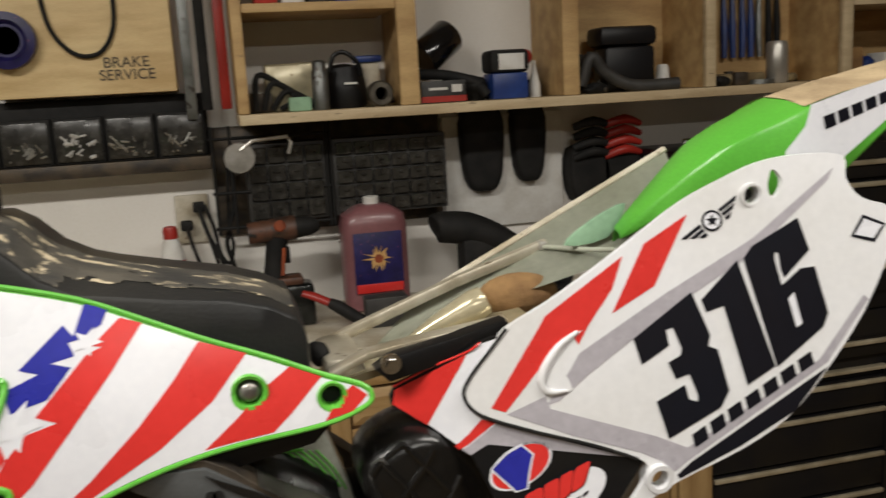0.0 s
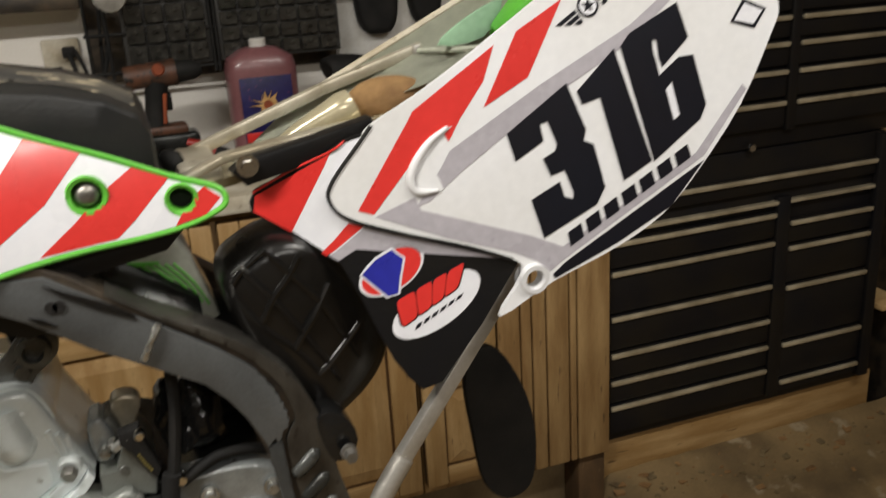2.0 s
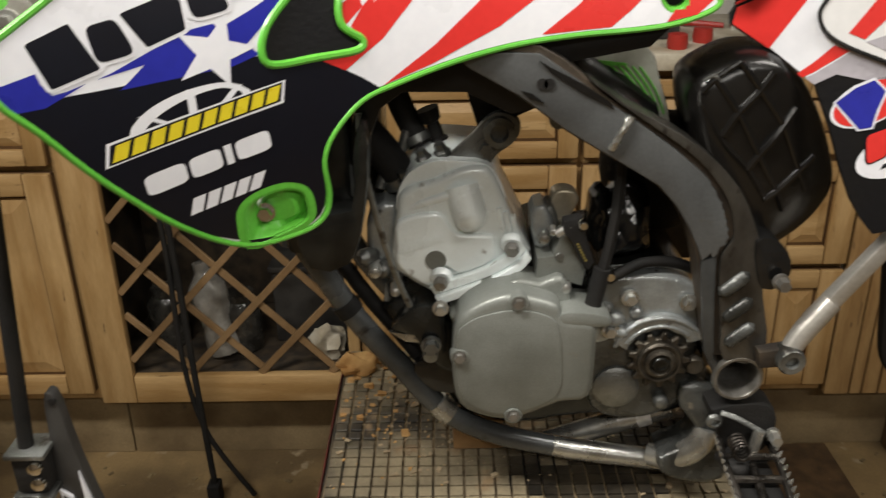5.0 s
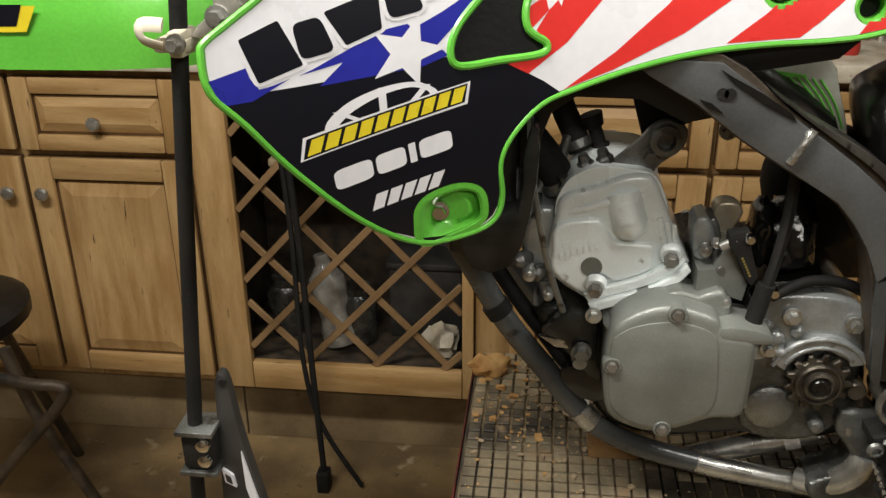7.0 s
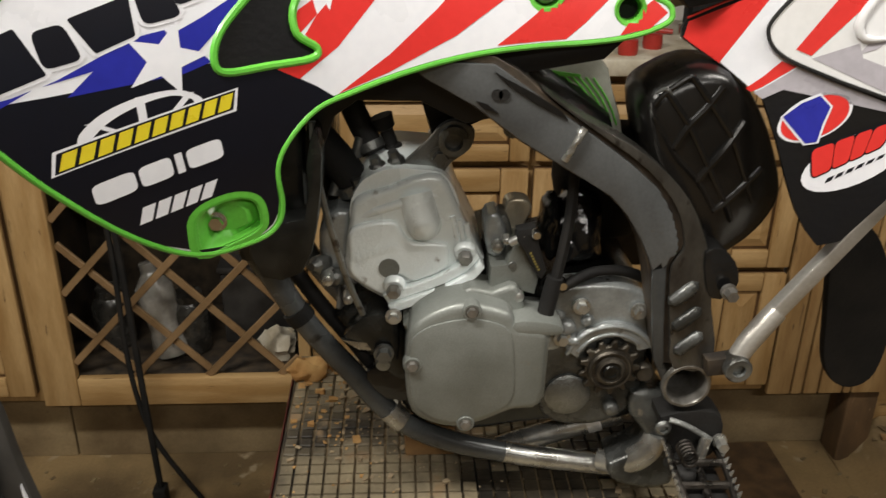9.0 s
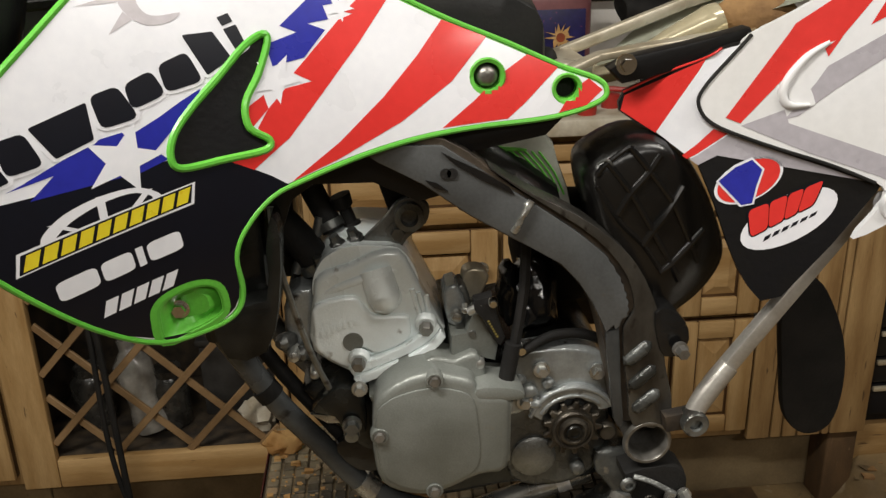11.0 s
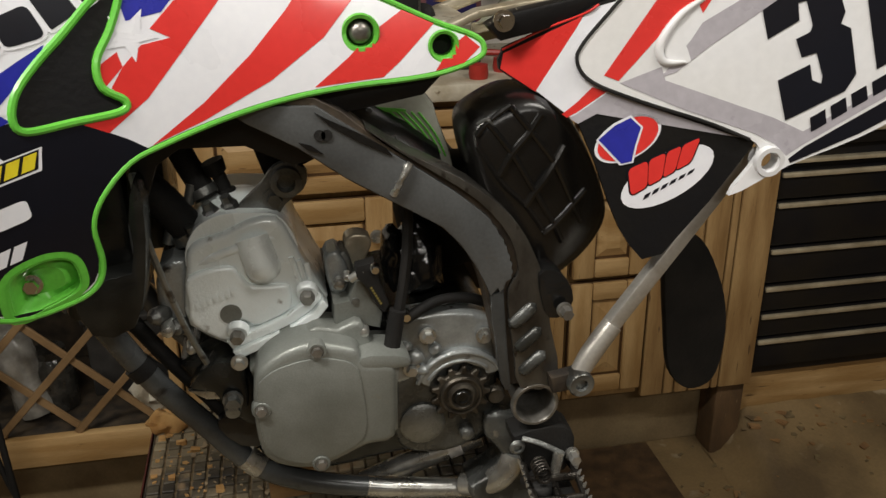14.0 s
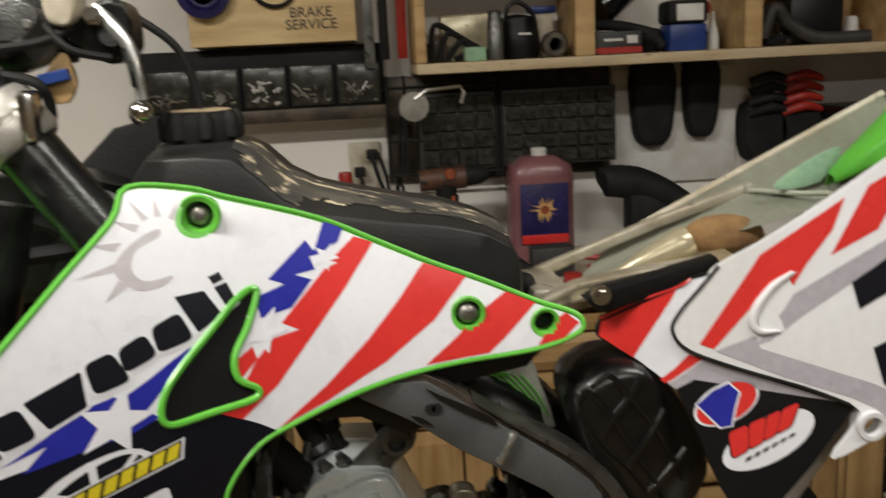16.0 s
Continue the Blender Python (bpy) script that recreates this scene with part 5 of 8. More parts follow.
part("rear_casting", prism(smooth_line(mm([(55, 872), (80, 884), (94, 904), (72, 934), (70, 962), (105, 962), (122, 934), (132, 887), (126, 842), (90, 838), (60, 850)]), 2), 0.895, 0.94, 0.008, 3), GRIME, bike, "grey cast lower frame node")
part("bare_elbow", tube([(0.052, 0.925, 0.856), (0.070, 0.912, 0.862), (0.086, 0.903, 0.874), (0.098, 0.899, 0.890), (0.104, 0.900, 0.908)], [0.0128, 0.0138, 0.0140, 0.0136, 0.0120], 16, 4), STEEL, bike, "bare scraped elbow of the cradle")
part("footpeg_bracket", prism(smooth_line(mm([(92, 956), (134, 963), (156, 954), (160, 930), (150, 905), (112, 905), (100, 935)]), 2), 0.862, 0.896, 0.006), RUBBER, bike, "black dirty footpeg bracket")
peg = part("footpeg", join(tube([(0.104, 0.868, 0.920), (0.102, 0.835, 0.914), (0.106, 0.788, 0.903)], 0.0038, 8, 3), tube([(0.153, 0.868, 0.918), (0.156, 0.835, 0.912), (0.153, 0.788, 0.903)], 0.0038, 8, 3), tube([(0.106, 0.788, 0.903), (0.130, 0.780, 0.901), (0.153, 0.788, 0.903)], 0.0038, 8, 4), tube([(0.104, 0.842, 0.914), (0.155, 0.842, 0.913)], 0.0045, 8, 1), tube([(0.104, 0.815, 0.908), (0.155, 0.815, 0.907)], 0.0045, 8, 1), tube([(0.130, 0.868, 0.914), (0.130, 0.782, 0.898)], 0.0045, 8, 1)), PEG_M, bike, "muddy toothed steel footpeg")
for i in range(10):
    for x in (0.101, 0.157):
        y = 0.866 - i * 0.0083
        part("tooth", lathe([(0.0028, 0), (0.0020, 0.003), (0.0006, 0.0065)], (x, y, 0.921 - i * 0.0018), (0.5 if x > 0.13 else -0.5, 0, 1), 5), STEEL, peg)
part("peg_mud", rough_up(blob((0.118, 0.845, 0.906), (0.018, 0.02, 0.012), 0.4, 60), 0.002, 120), RUBBER, peg)
part("peg_pin", tube([(0.139, 0.853, 0.938), (0.135, 0.850, 0.920), (0.130, 0.848, 0.898)], [0.0062, 0.0055, 0.0062], 12, 2), STEEL, bike, "bright steel footpeg pin")
part("peg_strap", tube([(0.100, 0.858, 0.956), (0.118, 0.855, 0.950), (0.142, 0.852, 0.936)], 0.0030, 8, 3, flat=0.5), CASTDARK, bike)
bolt("bolt", (0.155, 0.858, 0.929), 0.0062, bike, STEEL, h=0.014, washer=1.2)
# Added black plate that fills the open peg frame with dark.
part("peg_dark_fill", rough_up(rbox(0.107, 0.152, 0.795, 0.862, 0.892, 0.899, 0.002), 0.002, 90), RUBBER, peg)
part("spring", tube([(0.116 + 0.0075 * math.cos(a), 0.852 - a * 0.0008, 0.928 + 0.0075 * math.sin(a)) for a in np.linspace(0, 31, 70)], 0.0016, 6, 1), PEG_M, bike)
part("strap_hole", lathe([(0.0085, 0.0), (0.0070, -0.003), (0.0045, -0.004), (0.004, 0.002)], (0.096, 0.861, 0.944), (0, 1, 0), 16), CASTDARK, bike)
bolt("bolt", (0.136, 0.850, 1.104), 0.0062, bike, BOLT_M, h=0.012, washer=1.25)
part("bush_arm", prism(smooth_line(mm([(112, 1140), (126, 1144), (142, 1130), (148, 1110), (140, 1094), (124, 1092), (116, 1110)]), 2), 0.858, 0.90, 0.003, 2), BAG, bike, "black rubber-bushed shock link mount")
# lower subframe rail and its end
part("lower_rail", bar((0.172, 0.859, 1.056), (0.33, 0.884, 1.244), 0.0155, 0.0150, 0.0025), BRUSHED, bike, "square aluminium lower subframe rail")
part("rail_ferrule", tube([(0.190, 0.859, 1.078), (0.168, 0.856, 1.050), (0.155, 0.853, 1.029)], [0.0102, 0.0108, 0.0095], 16, 3), BRUSHED, bike)
part("rail_eye", lathe([(0.0125, 0.010), (0.0135, 0.006), (0.0135, -0.010), (0.0120, -0.012), (0.0065, -0.012), (0.0055, -0.006)], (0.154, 0.850, 1.024), (0, 1, 0), 22), CASTDARK, bike)
part("rail_tab", prism(mm([(125, 1030), (150, 1034), (150, 1014), (128, 1012)]), 0.848, 0.862, 0.003), FRAME_BROWN, bike)

# ---- airbox and carburettor side ----
AIRB = material("dusty_black_airbox", (0.004, 0.004, 0.004), 0.25, rough_var=0.09, dark=(0.009, 0.008, 0.007), scale=18, bump=0.08, fine=200)
box_line = [np.array((p[0], p[1])) for p in smooth_line(mm(AIRBOX), 3)]
box_mid = np.array((0.118, 1.218))


def AB(x, z):
    return 0.8855 + 0.35 * max(0.0, x - 0.125) + 0.05 * max(0.0, z - 1.25)


def box_ring(f, back):
    out = []
    for p in box_line:
        q = box_mid + (p - box_mid) * f
        out.append((q[0], AB(q[0], q[1]) + back, q[1]))
    return out


airbox = part("airbox", loft([box_ring(0.72, 0.14), box_ring(0.93, 0.085), box_ring(1.0, 0.050), box_ring(0.975, 0.026), box_ring(0.92, 0.010), box_ring(0.86, 0.0025), box_ring(0.78, 0.0), box_ring(0.30, 0.0)]), AIRB, bike, "black plastic airbox with a raised diamond rib pattern")
for line, r in (([(58, 1261), (81, 1225), (105, 1200), (124, 1172)], 0.0028), ([(67, 1283), (90, 1253), (113, 1214), (134, 1178), (144, 1158)], 0.0032), ([(88, 1297), (113, 1266), (133, 1239), (154, 1198), (166, 1174)], 0.0032), ([(57, 1271), (67, 1283), (88, 1298)], 0.0026), ([(78, 1232), (90, 1253), (105, 1270), (117, 1288)], 0.0036), ([(104, 1200), (113, 1214), (125, 1230), (142, 1255)], 0.0036), ([(122, 1171), (134, 1178), (149, 1190), (168, 1207)], 0.0036)):
    part("rib", tube([(x / 1000, AB(x / 1000, z / 1000) + 0.0003 + 0.006 * max(0.0, abs(x - 118) / 60 - 0.75), z / 1000) for x, z in line], r, 8, 4), AIRB, airbox)
# Thin grey metallic streak on the airbox's upper left corner.
part("corner_streak", tube([(0.058, 0.8905, 1.281), (0.066, 0.8868, 1.286), (0.072, 0.8865, 1.279)], [0.0012, 0.0020, 0.0012], 8, 4), CASTDARK, airbox)
part("air_boot", loft([[(x, 0.93 + 0.07 * math.cos(a) + 0.05, z + 0.03 * math.sin(a)) for a in np.linspace(0, 6.28, 14, endpoint=False)] for x, z in ((-0.06, 1.285), (0.0, 1.250), (0.03, 1.225))]), CASE_M, bike)
part("shock_reservoir", prism(smooth_line(mm([(-62, 1298), (-42, 1307), (16, 1304), (32, 1272), (47, 1224), (28, 1226), (6, 1244), (-32, 1268)]), 2), 0.94, 1.0, 0.006), DUCT_PL, bike, "greyish clear duct with green print")
for i in range(7):
    f = i / 6
    part("print_line", tube([(-0.030 + 0.042 * f, 0.9395, 1.287 - 0.004 * f), (-0.012 + 0.040 * f, 0.9395, 1.273 - 0.012 * f), (0.006 + 0.032 * f, 0.9395, 1.258 - 0.020 * f)], 0.0010, 5, 3), GREEN, bike)
part("print_head", prism(mm([(-42, 1283), (-27, 1290), (0, 1286.5), (0, 1284.5), (-20, 1285)]), 0.9385, 0.9405, 0), GREEN, bike)
# mudflap seen behind the rail
part("mud_flap", prism(smooth_line(mm([(331, 1112), (356, 1091), (383, 1030), (391, 968), (381, 916), (349, 905), (322, 934), (311, 996), (303, 1067), (312, 1099)]), 4), 0.985, 1.0, 0.005, 2, True), RUBBER, bike, "black rubber mud flap hanging behind")

# ---- engine ----
# outlines in millimetres, x and z
COVER = [(-163, 1042), (-156, 1062), (-133, 1078), (-107, 1085), (-82, 1080), (-63, 1072), (-56, 1058), (-28, 1053), (-26, 1025), (-29, 969), (-58, 962), (-87, 949), (-110, 943), (-133, 946), (-158, 961), (-165, 998)]
CYL = [(-217, 1147), (-222, 1118), (-221, 1084), (-185, 1058), (-175, 1053), (-131, 1071), (-88, 1096), (-89, 1110), (-106, 1145), (-117, 1171), (-129, 1191), (-155, 1190), (-179, 1179), (-203, 1173), (-215, 1162)]
CASE = [(-236, 1041), (-207, 1053), (-173, 1049), (-139, 1065), (-88, 1083), (-59, 1089), (-24, 1075), (5, 1081), (46, 1081), (82, 1067), (92, 1034), (103, 936), (68, 907), (11, 909), (-51, 903), (-94, 897), (-150, 910), (-174, 943), (-197, 986)]
HEAD = [(-216, 1142), (-217, 1160), (-211, 1175), (-201, 1187), (-179, 1196), (-150, 1195), (-128, 1191), (-115, 1173), (-110, 1154), (-118, 1160), (-137, 1163), (-167, 1158), (-194, 1149)]
FIN = [(-244, 1144), (-218, 1151), (-220, 1107), (-220, 1069), (-239, 1074), (-250, 1106)]
FACE = [(-216, 1139), (-178, 1147), (-166, 1134), (-156, 1124), (-126, 1123), (-121, 1115), (-124, 1095), (-155, 1081), (-168, 1087), (-178, 1087), (-185, 1066), (-217, 1088), (-219, 1113)]
STAY = [(-168, 1191), (-141, 1219), (-130, 1233), (-118, 1239), (-104, 1236), (-96, 1228), (-100, 1211), (-119, 1196), (-128, 1183), (-136, 1190)]
SHIELD = [(43.5 + r * math.cos(radians(a)), 995 + r * math.sin(radians(a))) for r, arc in ((51, range(28, 163, 9)), (35, range(160, 27, -9))) for a in arc]
case = part("crankcase", prism(smooth_line(mm(CASE), 2), 0.925, 1.10, 0.012, 3), CASE_M, bike, "dirty cast aluminium crankcase")
cover = part("flywheel_cover", prism(smooth_line(mm(COVER), 3), 0.868, 0.93, 0.010, 4), COVER_GREY, bike, "grey painted engine side cover")
part("cover_step", prism(smooth_line(mm([(-160, 1040), (-150, 1056), (-134, 1064), (-108, 1069), (-83, 1066), (-64, 1054), (-59, 1020), (-58, 985), (-70, 966), (-106, 952), (-138, 957), (-158, 980)]), 3), 0.8662, 0.87, 0.0018, 2), COVER_GREY, cover)
part("cover_shoulder", prism(smooth_line(mm([(-164, 1040), (-158, 1056), (-134, 1075), (-110, 1084), (-97, 1089), (-79, 1084), (-62, 1091), (-52, 1082), (-50, 1050), (-100, 1030)]), 2), 0.893, 0.93, 0.006, 3), COVER_GREY, cover)
part("cover_wing", prism(mm([(-62, 1050), (-30, 1051), (-23, 1046), (-25, 1034), (-26, 976), (-56, 972), (-58, 1000)]), 0.8705, 0.92, 0.003, 2), COVER_GREY, cover)
part("cover_shelf", prism(smooth_line(mm([(-60, 1064), (-40, 1065), (-16, 1060), (-12, 1050), (-26, 1048), (-60, 1051)]), 2), 0.868, 0.92, 0.004, 2), COVER_GREY, cover)
part("cover_arc", tube([(-0.158, 0.894, 1.050), (-0.134, 0.8925, 1.068), (-0.108, 0.892, 1.077), (-0.080, 0.893, 1.077)], 0.0028, 8, 6), COVER_GREY, cover)
for x, z in ((-0.1015, 1.0775), (-0.158, 1.0190), (-0.105, 0.950)):
    part("bolt_boss", lathe([(0.0094, 0.0), (0.0092, -0.0095), (0.0082, -0.0115), (0.0066, -0.0115), (0.0064, -0.009)], (x, 0.876, z), (0, 1, 0), 18), COVER_GREY, cover)
    bolt("bolt", (x, 0.8655, z), 0.0052, cover, BOLT_M, h=0.0045, washer=1.15)
# cylinder and head
cyl = part("cylinder", prism(smooth_line(mm(CYL), 2), 0.928, 1.06, 0.014, 4), CAST, bike, "clean cast aluminium cylinder")
part("cylinder_face", prism(smooth_line(mm(FACE), 3), 0.9225, 0.93, 0.005, 3), CAST, cyl)
part("bulge", lathe([(0.001, -0.014), (0.009, -0.0125), (0.0155, -0.006), (0.0175, 0.006)], (-0.146, 0.926, 1.143), (0.2, 1, -0.15), 22), CAST, cyl)
part("bulge_neck", tube([(-0.146, 0.926, 1.143), (-0.153, 0.936, 1.170)], [0.0165, 0.0185], 16, 3), CAST, cyl)
# Shallow recess drawn as a flat grey disc, its shade given by colour.
part("recess_shade_disc", lathe([(0.0105, -0.0010), (0.0105, 0.003)], (-0.180, 0.9225, 1.097), (0, 1, 0), 20), COVER_GREY, cyl)
LIP = [(-177, 1052), (-150, 1062), (-121, 1073), (-97, 1088), (-86, 1101)]
for k, (d0, d1, y) in enumerate(((0, 8, 0.9110), (8.5, 17, 0.9165))):
    lo, hi = [(x - 0.55 * d0, z + d0) for x, z in LIP], [(x - 0.55 * d1, z + d1) for x, z in LIP]
    part("base_flange", prism([tuple(p) for p in smooth_line(mm(lo), 4, False)] + [tuple(p) for p in smooth_line(mm(hi), 4, False)][::-1], y, 0.95, 0.0030, 3), CAST, cyl)
for x, z in ((-0.105, 1.115), (-0.175, 1.079)):
    part("stud_boss", lathe([(0.0110, 0.004), (0.0108, -0.002), (0.0092, -0.004)], (x, 0.9195, z), (0.1, 1, 0.3), 16), CAST, cyl)
    part("nut", lathe([(0.0062, -0.012), (0.0072, -0.010), (0.0072, -0.003)], (x, 0.9165, z), (0.1, 1, 0.3), 6), BOLT_M, cyl)
blocks("cast_letters", mm([(-212, 1105), (-172, 1118), (-173, 1125), (-213, 1112)]), 7, 0.35, CAST, 0.0, cyl, lambda x, z: 0.9214)
for k in range(3):
    part("rib", tube([(-0.118 + 0.007 * k, 0.9275, 1.150 - 0.004 * k), (-0.110 + 0.005 * k, 0.9275, 1.118)], 0.0028, 8, 3), CAST, cyl)
part("exhaust_side", prism(smooth_line(mm(FIN), 2), 0.940, 1.05, 0.010, 3), GBX, cyl)
for x, z in ((-0.243, 1.096), (-0.226, 1.082)):
    part("exhaust_stud", lathe([(0.008, 0), (0.009, 0.006), (0.009, 0.016), (0.004, 0.022)], (x, 0.942, z), (-0.6, -0.8, 0.1), 12), CASTDARK, cyl)
head = part("cylinder_head", prism(smooth_line(mm(HEAD), 3), 0.936, 1.06, 0.014, 4), CAST, bike, "grey cast cylinder head")
part("head_dome", blob((-0.163, 0.985, 1.178), (0.046, 0.05, 0.026), 0.04, 20), CAST, head)
part("head_rim", tube([(-0.212, 0.934, 1.147), (-0.190, 0.930, 1.156), (-0.165, 0.929, 1.164), (-0.140, 0.931, 1.170), (-0.118, 0.936, 1.166)], 0.0048, 10, 5), CAST, head)
for x, z in ((-0.188, 1.190), (-0.170, 1.196), (-0.206, 1.168)):
    part("head_nut", lathe([(0.0085, 0), (0.0085, 0.009), (0.006, 0.011), (0.005, 0.018)], (x, 0.955, z - 0.003), (-0.35, -0.3, 1), 6), CASTDARK, head)
part("spark_plug", lathe([(0.010, 0), (0.010, 0.012), (0.007, 0.014), (0.007, 0.03), (0.010, 0.032), (0.012, 0.045)], (-0.172, 0.985, 1.192), (-0.35, 0, 1), 12), RUBBER, head)
stay = part("head_stay", prism(smooth_line(mm(STAY), 3), 0.950, 0.958, 0.002), CASTDARK, bike, "grey steel head stay bracket")
part("stay_bush", lathe([(0.015, 0.004), (0.015, -0.012), (0.009, -0.014), (0.008, -0.004)], (-0.117, 0.952, 1.221), (0, 1, 0), 20), CASTDARK, stay)
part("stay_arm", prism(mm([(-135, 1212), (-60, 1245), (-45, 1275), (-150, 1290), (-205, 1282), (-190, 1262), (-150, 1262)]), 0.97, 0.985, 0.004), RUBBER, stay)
bolt("bolt", (-0.129, 0.949, 1.203), 0.0075, stay, CASTDARK)
bolt("bolt", (-0.060, 0.949, 1.231), 0.006, stay, CASTDARK)
# radiator hoses
for pts, r in (([(-0.290, 0.965, 1.262), (-0.262, 0.967, 1.232), (-0.238, 0.968, 1.205), (-0.222, 0.97, 1.182), (-0.210, 0.972, 1.160)], 0.0175), ([(-0.226, 1.0, 1.272), (-0.214, 0.99, 1.240), (-0.202, 0.985, 1.215), (-0.194, 0.98, 1.198)], 0.0125)):
    hose = part("radiator_hose", tube(pts, r, 14, 6), RUBBER, bike, "black rubber coolant hose")
    a, b = np.array(pts[-2]), np.array(pts[-1])
    part("hose_clamp", tube([tuple(a * 0.6 + b * 0.4), tuple(a * 0.15 + b * 0.85)], r * 1.14, 14, 1), CASTDARK, hose)
    part("clamp_screw", lathe([(0.0055, -0.01), (0.0055, 0.01)], tuple(a * 0.4 + b * 0.6 + np.array((-r, -0.006, 0))), (0.3, 0.2, 1), 10), CASTDARK, hose)
# radiator beside the shroud
rad = part("radiator", rbox(-0.318, -0.252, 0.875, 0.99, 1.125, 1.30, 0.008), CASE_M, bike, "dull aluminium radiator")
part("radiator_tank", prism(smooth_line(mm([(-300, 1172), (-252, 1182), (-248, 1230), (-240, 1262), (-234, 1240), (-240, 1180), (-256, 1130), (-292, 1126)]), 2), 0.845, 0.88, 0.006), CASE_M, rad)
part("guard_strip", tube([(-0.243, 0.87, 1.262), (-0.240, 0.87, 1.205), (-0.222, 0.89, 1.110), (-0.206, 0.90, 1.058)], 0.0032, 8, 5), CASTDARK, rad)
part("far_radiator", rbox(-0.322, -0.236, 1.02, 1.12, 1.13, 1.31, 0.008), CASE_M, bike, "dull radiator on the far side")
# front lower mount, its black shadows put in as dark metal and a black plate
part("front_mount", prism(smooth_line(mm([(-208, 1050), (-188, 1054), (-172, 1040), (-172, 1000), (-188, 994), (-204, 1020), (-226, 1028)]), 2), 0.905, 0.935, 0.005), CASE_M, case)
bolt("bolt", (-0.186, 0.900, 1.013), 0.0078, case, CASTDARK, h=0.010, washer=1.3)
bolt("bolt", (-0.176, 0.905, 1.052), 0.0055, case, STEEL)
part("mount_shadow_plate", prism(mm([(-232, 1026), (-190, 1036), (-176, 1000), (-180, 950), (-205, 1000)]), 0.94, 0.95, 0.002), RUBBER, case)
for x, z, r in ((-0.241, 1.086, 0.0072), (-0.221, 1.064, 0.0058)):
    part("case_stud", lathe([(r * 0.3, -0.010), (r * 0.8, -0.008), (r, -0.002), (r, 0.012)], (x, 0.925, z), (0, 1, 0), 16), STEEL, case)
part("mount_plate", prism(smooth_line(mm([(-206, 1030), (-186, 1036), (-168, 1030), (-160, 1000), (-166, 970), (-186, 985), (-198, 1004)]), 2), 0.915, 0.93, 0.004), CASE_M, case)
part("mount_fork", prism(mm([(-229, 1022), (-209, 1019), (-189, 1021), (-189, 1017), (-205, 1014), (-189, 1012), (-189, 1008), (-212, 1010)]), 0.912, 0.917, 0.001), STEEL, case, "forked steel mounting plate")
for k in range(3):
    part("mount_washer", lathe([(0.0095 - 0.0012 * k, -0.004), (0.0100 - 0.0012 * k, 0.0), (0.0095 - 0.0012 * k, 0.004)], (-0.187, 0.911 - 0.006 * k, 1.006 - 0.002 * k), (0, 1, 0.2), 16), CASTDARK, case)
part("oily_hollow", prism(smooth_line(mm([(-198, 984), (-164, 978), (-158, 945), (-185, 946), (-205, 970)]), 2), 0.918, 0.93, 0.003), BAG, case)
part("tube_clamp", tube([(-0.276, 0.93, 1.048), (-0.268, 0.93, 1.036)], 0.0142, 16, 1), RUBBER, bike, "black band round the frame tube")
part("drain_hose", tube([(-0.285, 0.96, 1.09), (-0.255, 0.955, 1.045), (-0.222, 0.95, 1.002), (-0.196, 0.945, 0.968)], 0.0085, 10, 4), RUBBER, bike, "black rubber hose in front of the engine")
# sprocket cover area
part("gearbox_face", prism(smooth_line(mm([(-26, 1078), (6, 1084), (48, 1084), (78, 1070), (84, 1040), (84, 960), (60, 925), (20, 915), (-20, 930), (-28, 990)]), 3), 0.905, 0.93, 0.010, 3), GRIME, case)
part("gearbox_wall", prism(smooth_line(mm([(-27, 1076), (6, 1086), (48, 1086), (78, 1072), (86, 1044), (82, 1024), (60, 1022), (30, 1028), (4, 1018), (-22, 1010), (-28, 1030)]), 3), 0.901, 0.93, 0.006, 3), GBX, case)
part("gearbox_shield", rough_up(prism(smooth_line(mm(SHIELD), 3), 0.895, 0.91, 0.006, 4), 0.0012, 110), GBX, case)
for rr, a0, a1, r in ((0.0480, 30, 160, 0.0026), (0.0385, 45, 150, 0.0022)):
    part("cast_ridge", tube([(0.0435 + rr * math.cos(radians(a)), 0.8955, 0.995 + rr * math.sin(radians(a))) for a in np.linspace(a0, a1, 12)], r, 10, 1), GBX, case)
for x, z, k in ((-0.004, 1.040, 0.011), (0.004, 1.026, 0.008), (-0.012, 1.054, 0.007), (0.018, 1.048, 0.007)):
    part("cast_lump", rough_up(blob((x, 0.899, z), (k, 0.007, k * 0.8), 0.3, 90), 0.0012, 150), GBX, case)
for x, z in ((0.010, 1.065), (0.068, 1.059), (-0.007, 1.029)):
    bolt("bolt", (x, 0.897, z), 0.0058, case, STEEL)
teeth = []
for i in range(13):
    for f, r in ((-0.34, 0.0255), (-0.13, 0.0318), (0.13, 0.0318), (0.34, 0.0255)):
        a = 2 * math.pi * (i + f) / 13
        teeth.append((0.0435 + r * math.cos(a), 0.995 + r * math.sin(a)))
spr = part("front_sprocket", prism(teeth, 0.893, 0.899, 0.0012, 1), SPROCKET_M, bike, "oily steel thirteen-tooth drive sprocket")
part("sprocket_hub", lathe([(0.0225, 0.002), (0.0225, -0.0035), (0.0208, -0.0055), (0.0190, -0.0050), (0.0180, -0.0030), (0.0160, -0.0030), (0.0150, -0.0070), (0.0120, -0.0085), (0.0100, -0.0070), (0.0090, -0.0040)], (0.0435, 0.893, 0.995), (0, 1, 0), 32), SPROCKET_M, spr)
part("shaft_end", lathe([(0.0088, -0.0085), (0.0078, -0.0100), (0.0048, -0.0100), (0.0040, -0.002)], (0.0435, 0.893, 0.995), (0, 1, 0), 20), CASE_M, spr)
part("shaft_hole", lathe([(0.0040, -0.0030), (0.0040, 0.0)], (0.0435, 0.893, 0.995), (0, 1, 0), 14), RUBBER, spr)
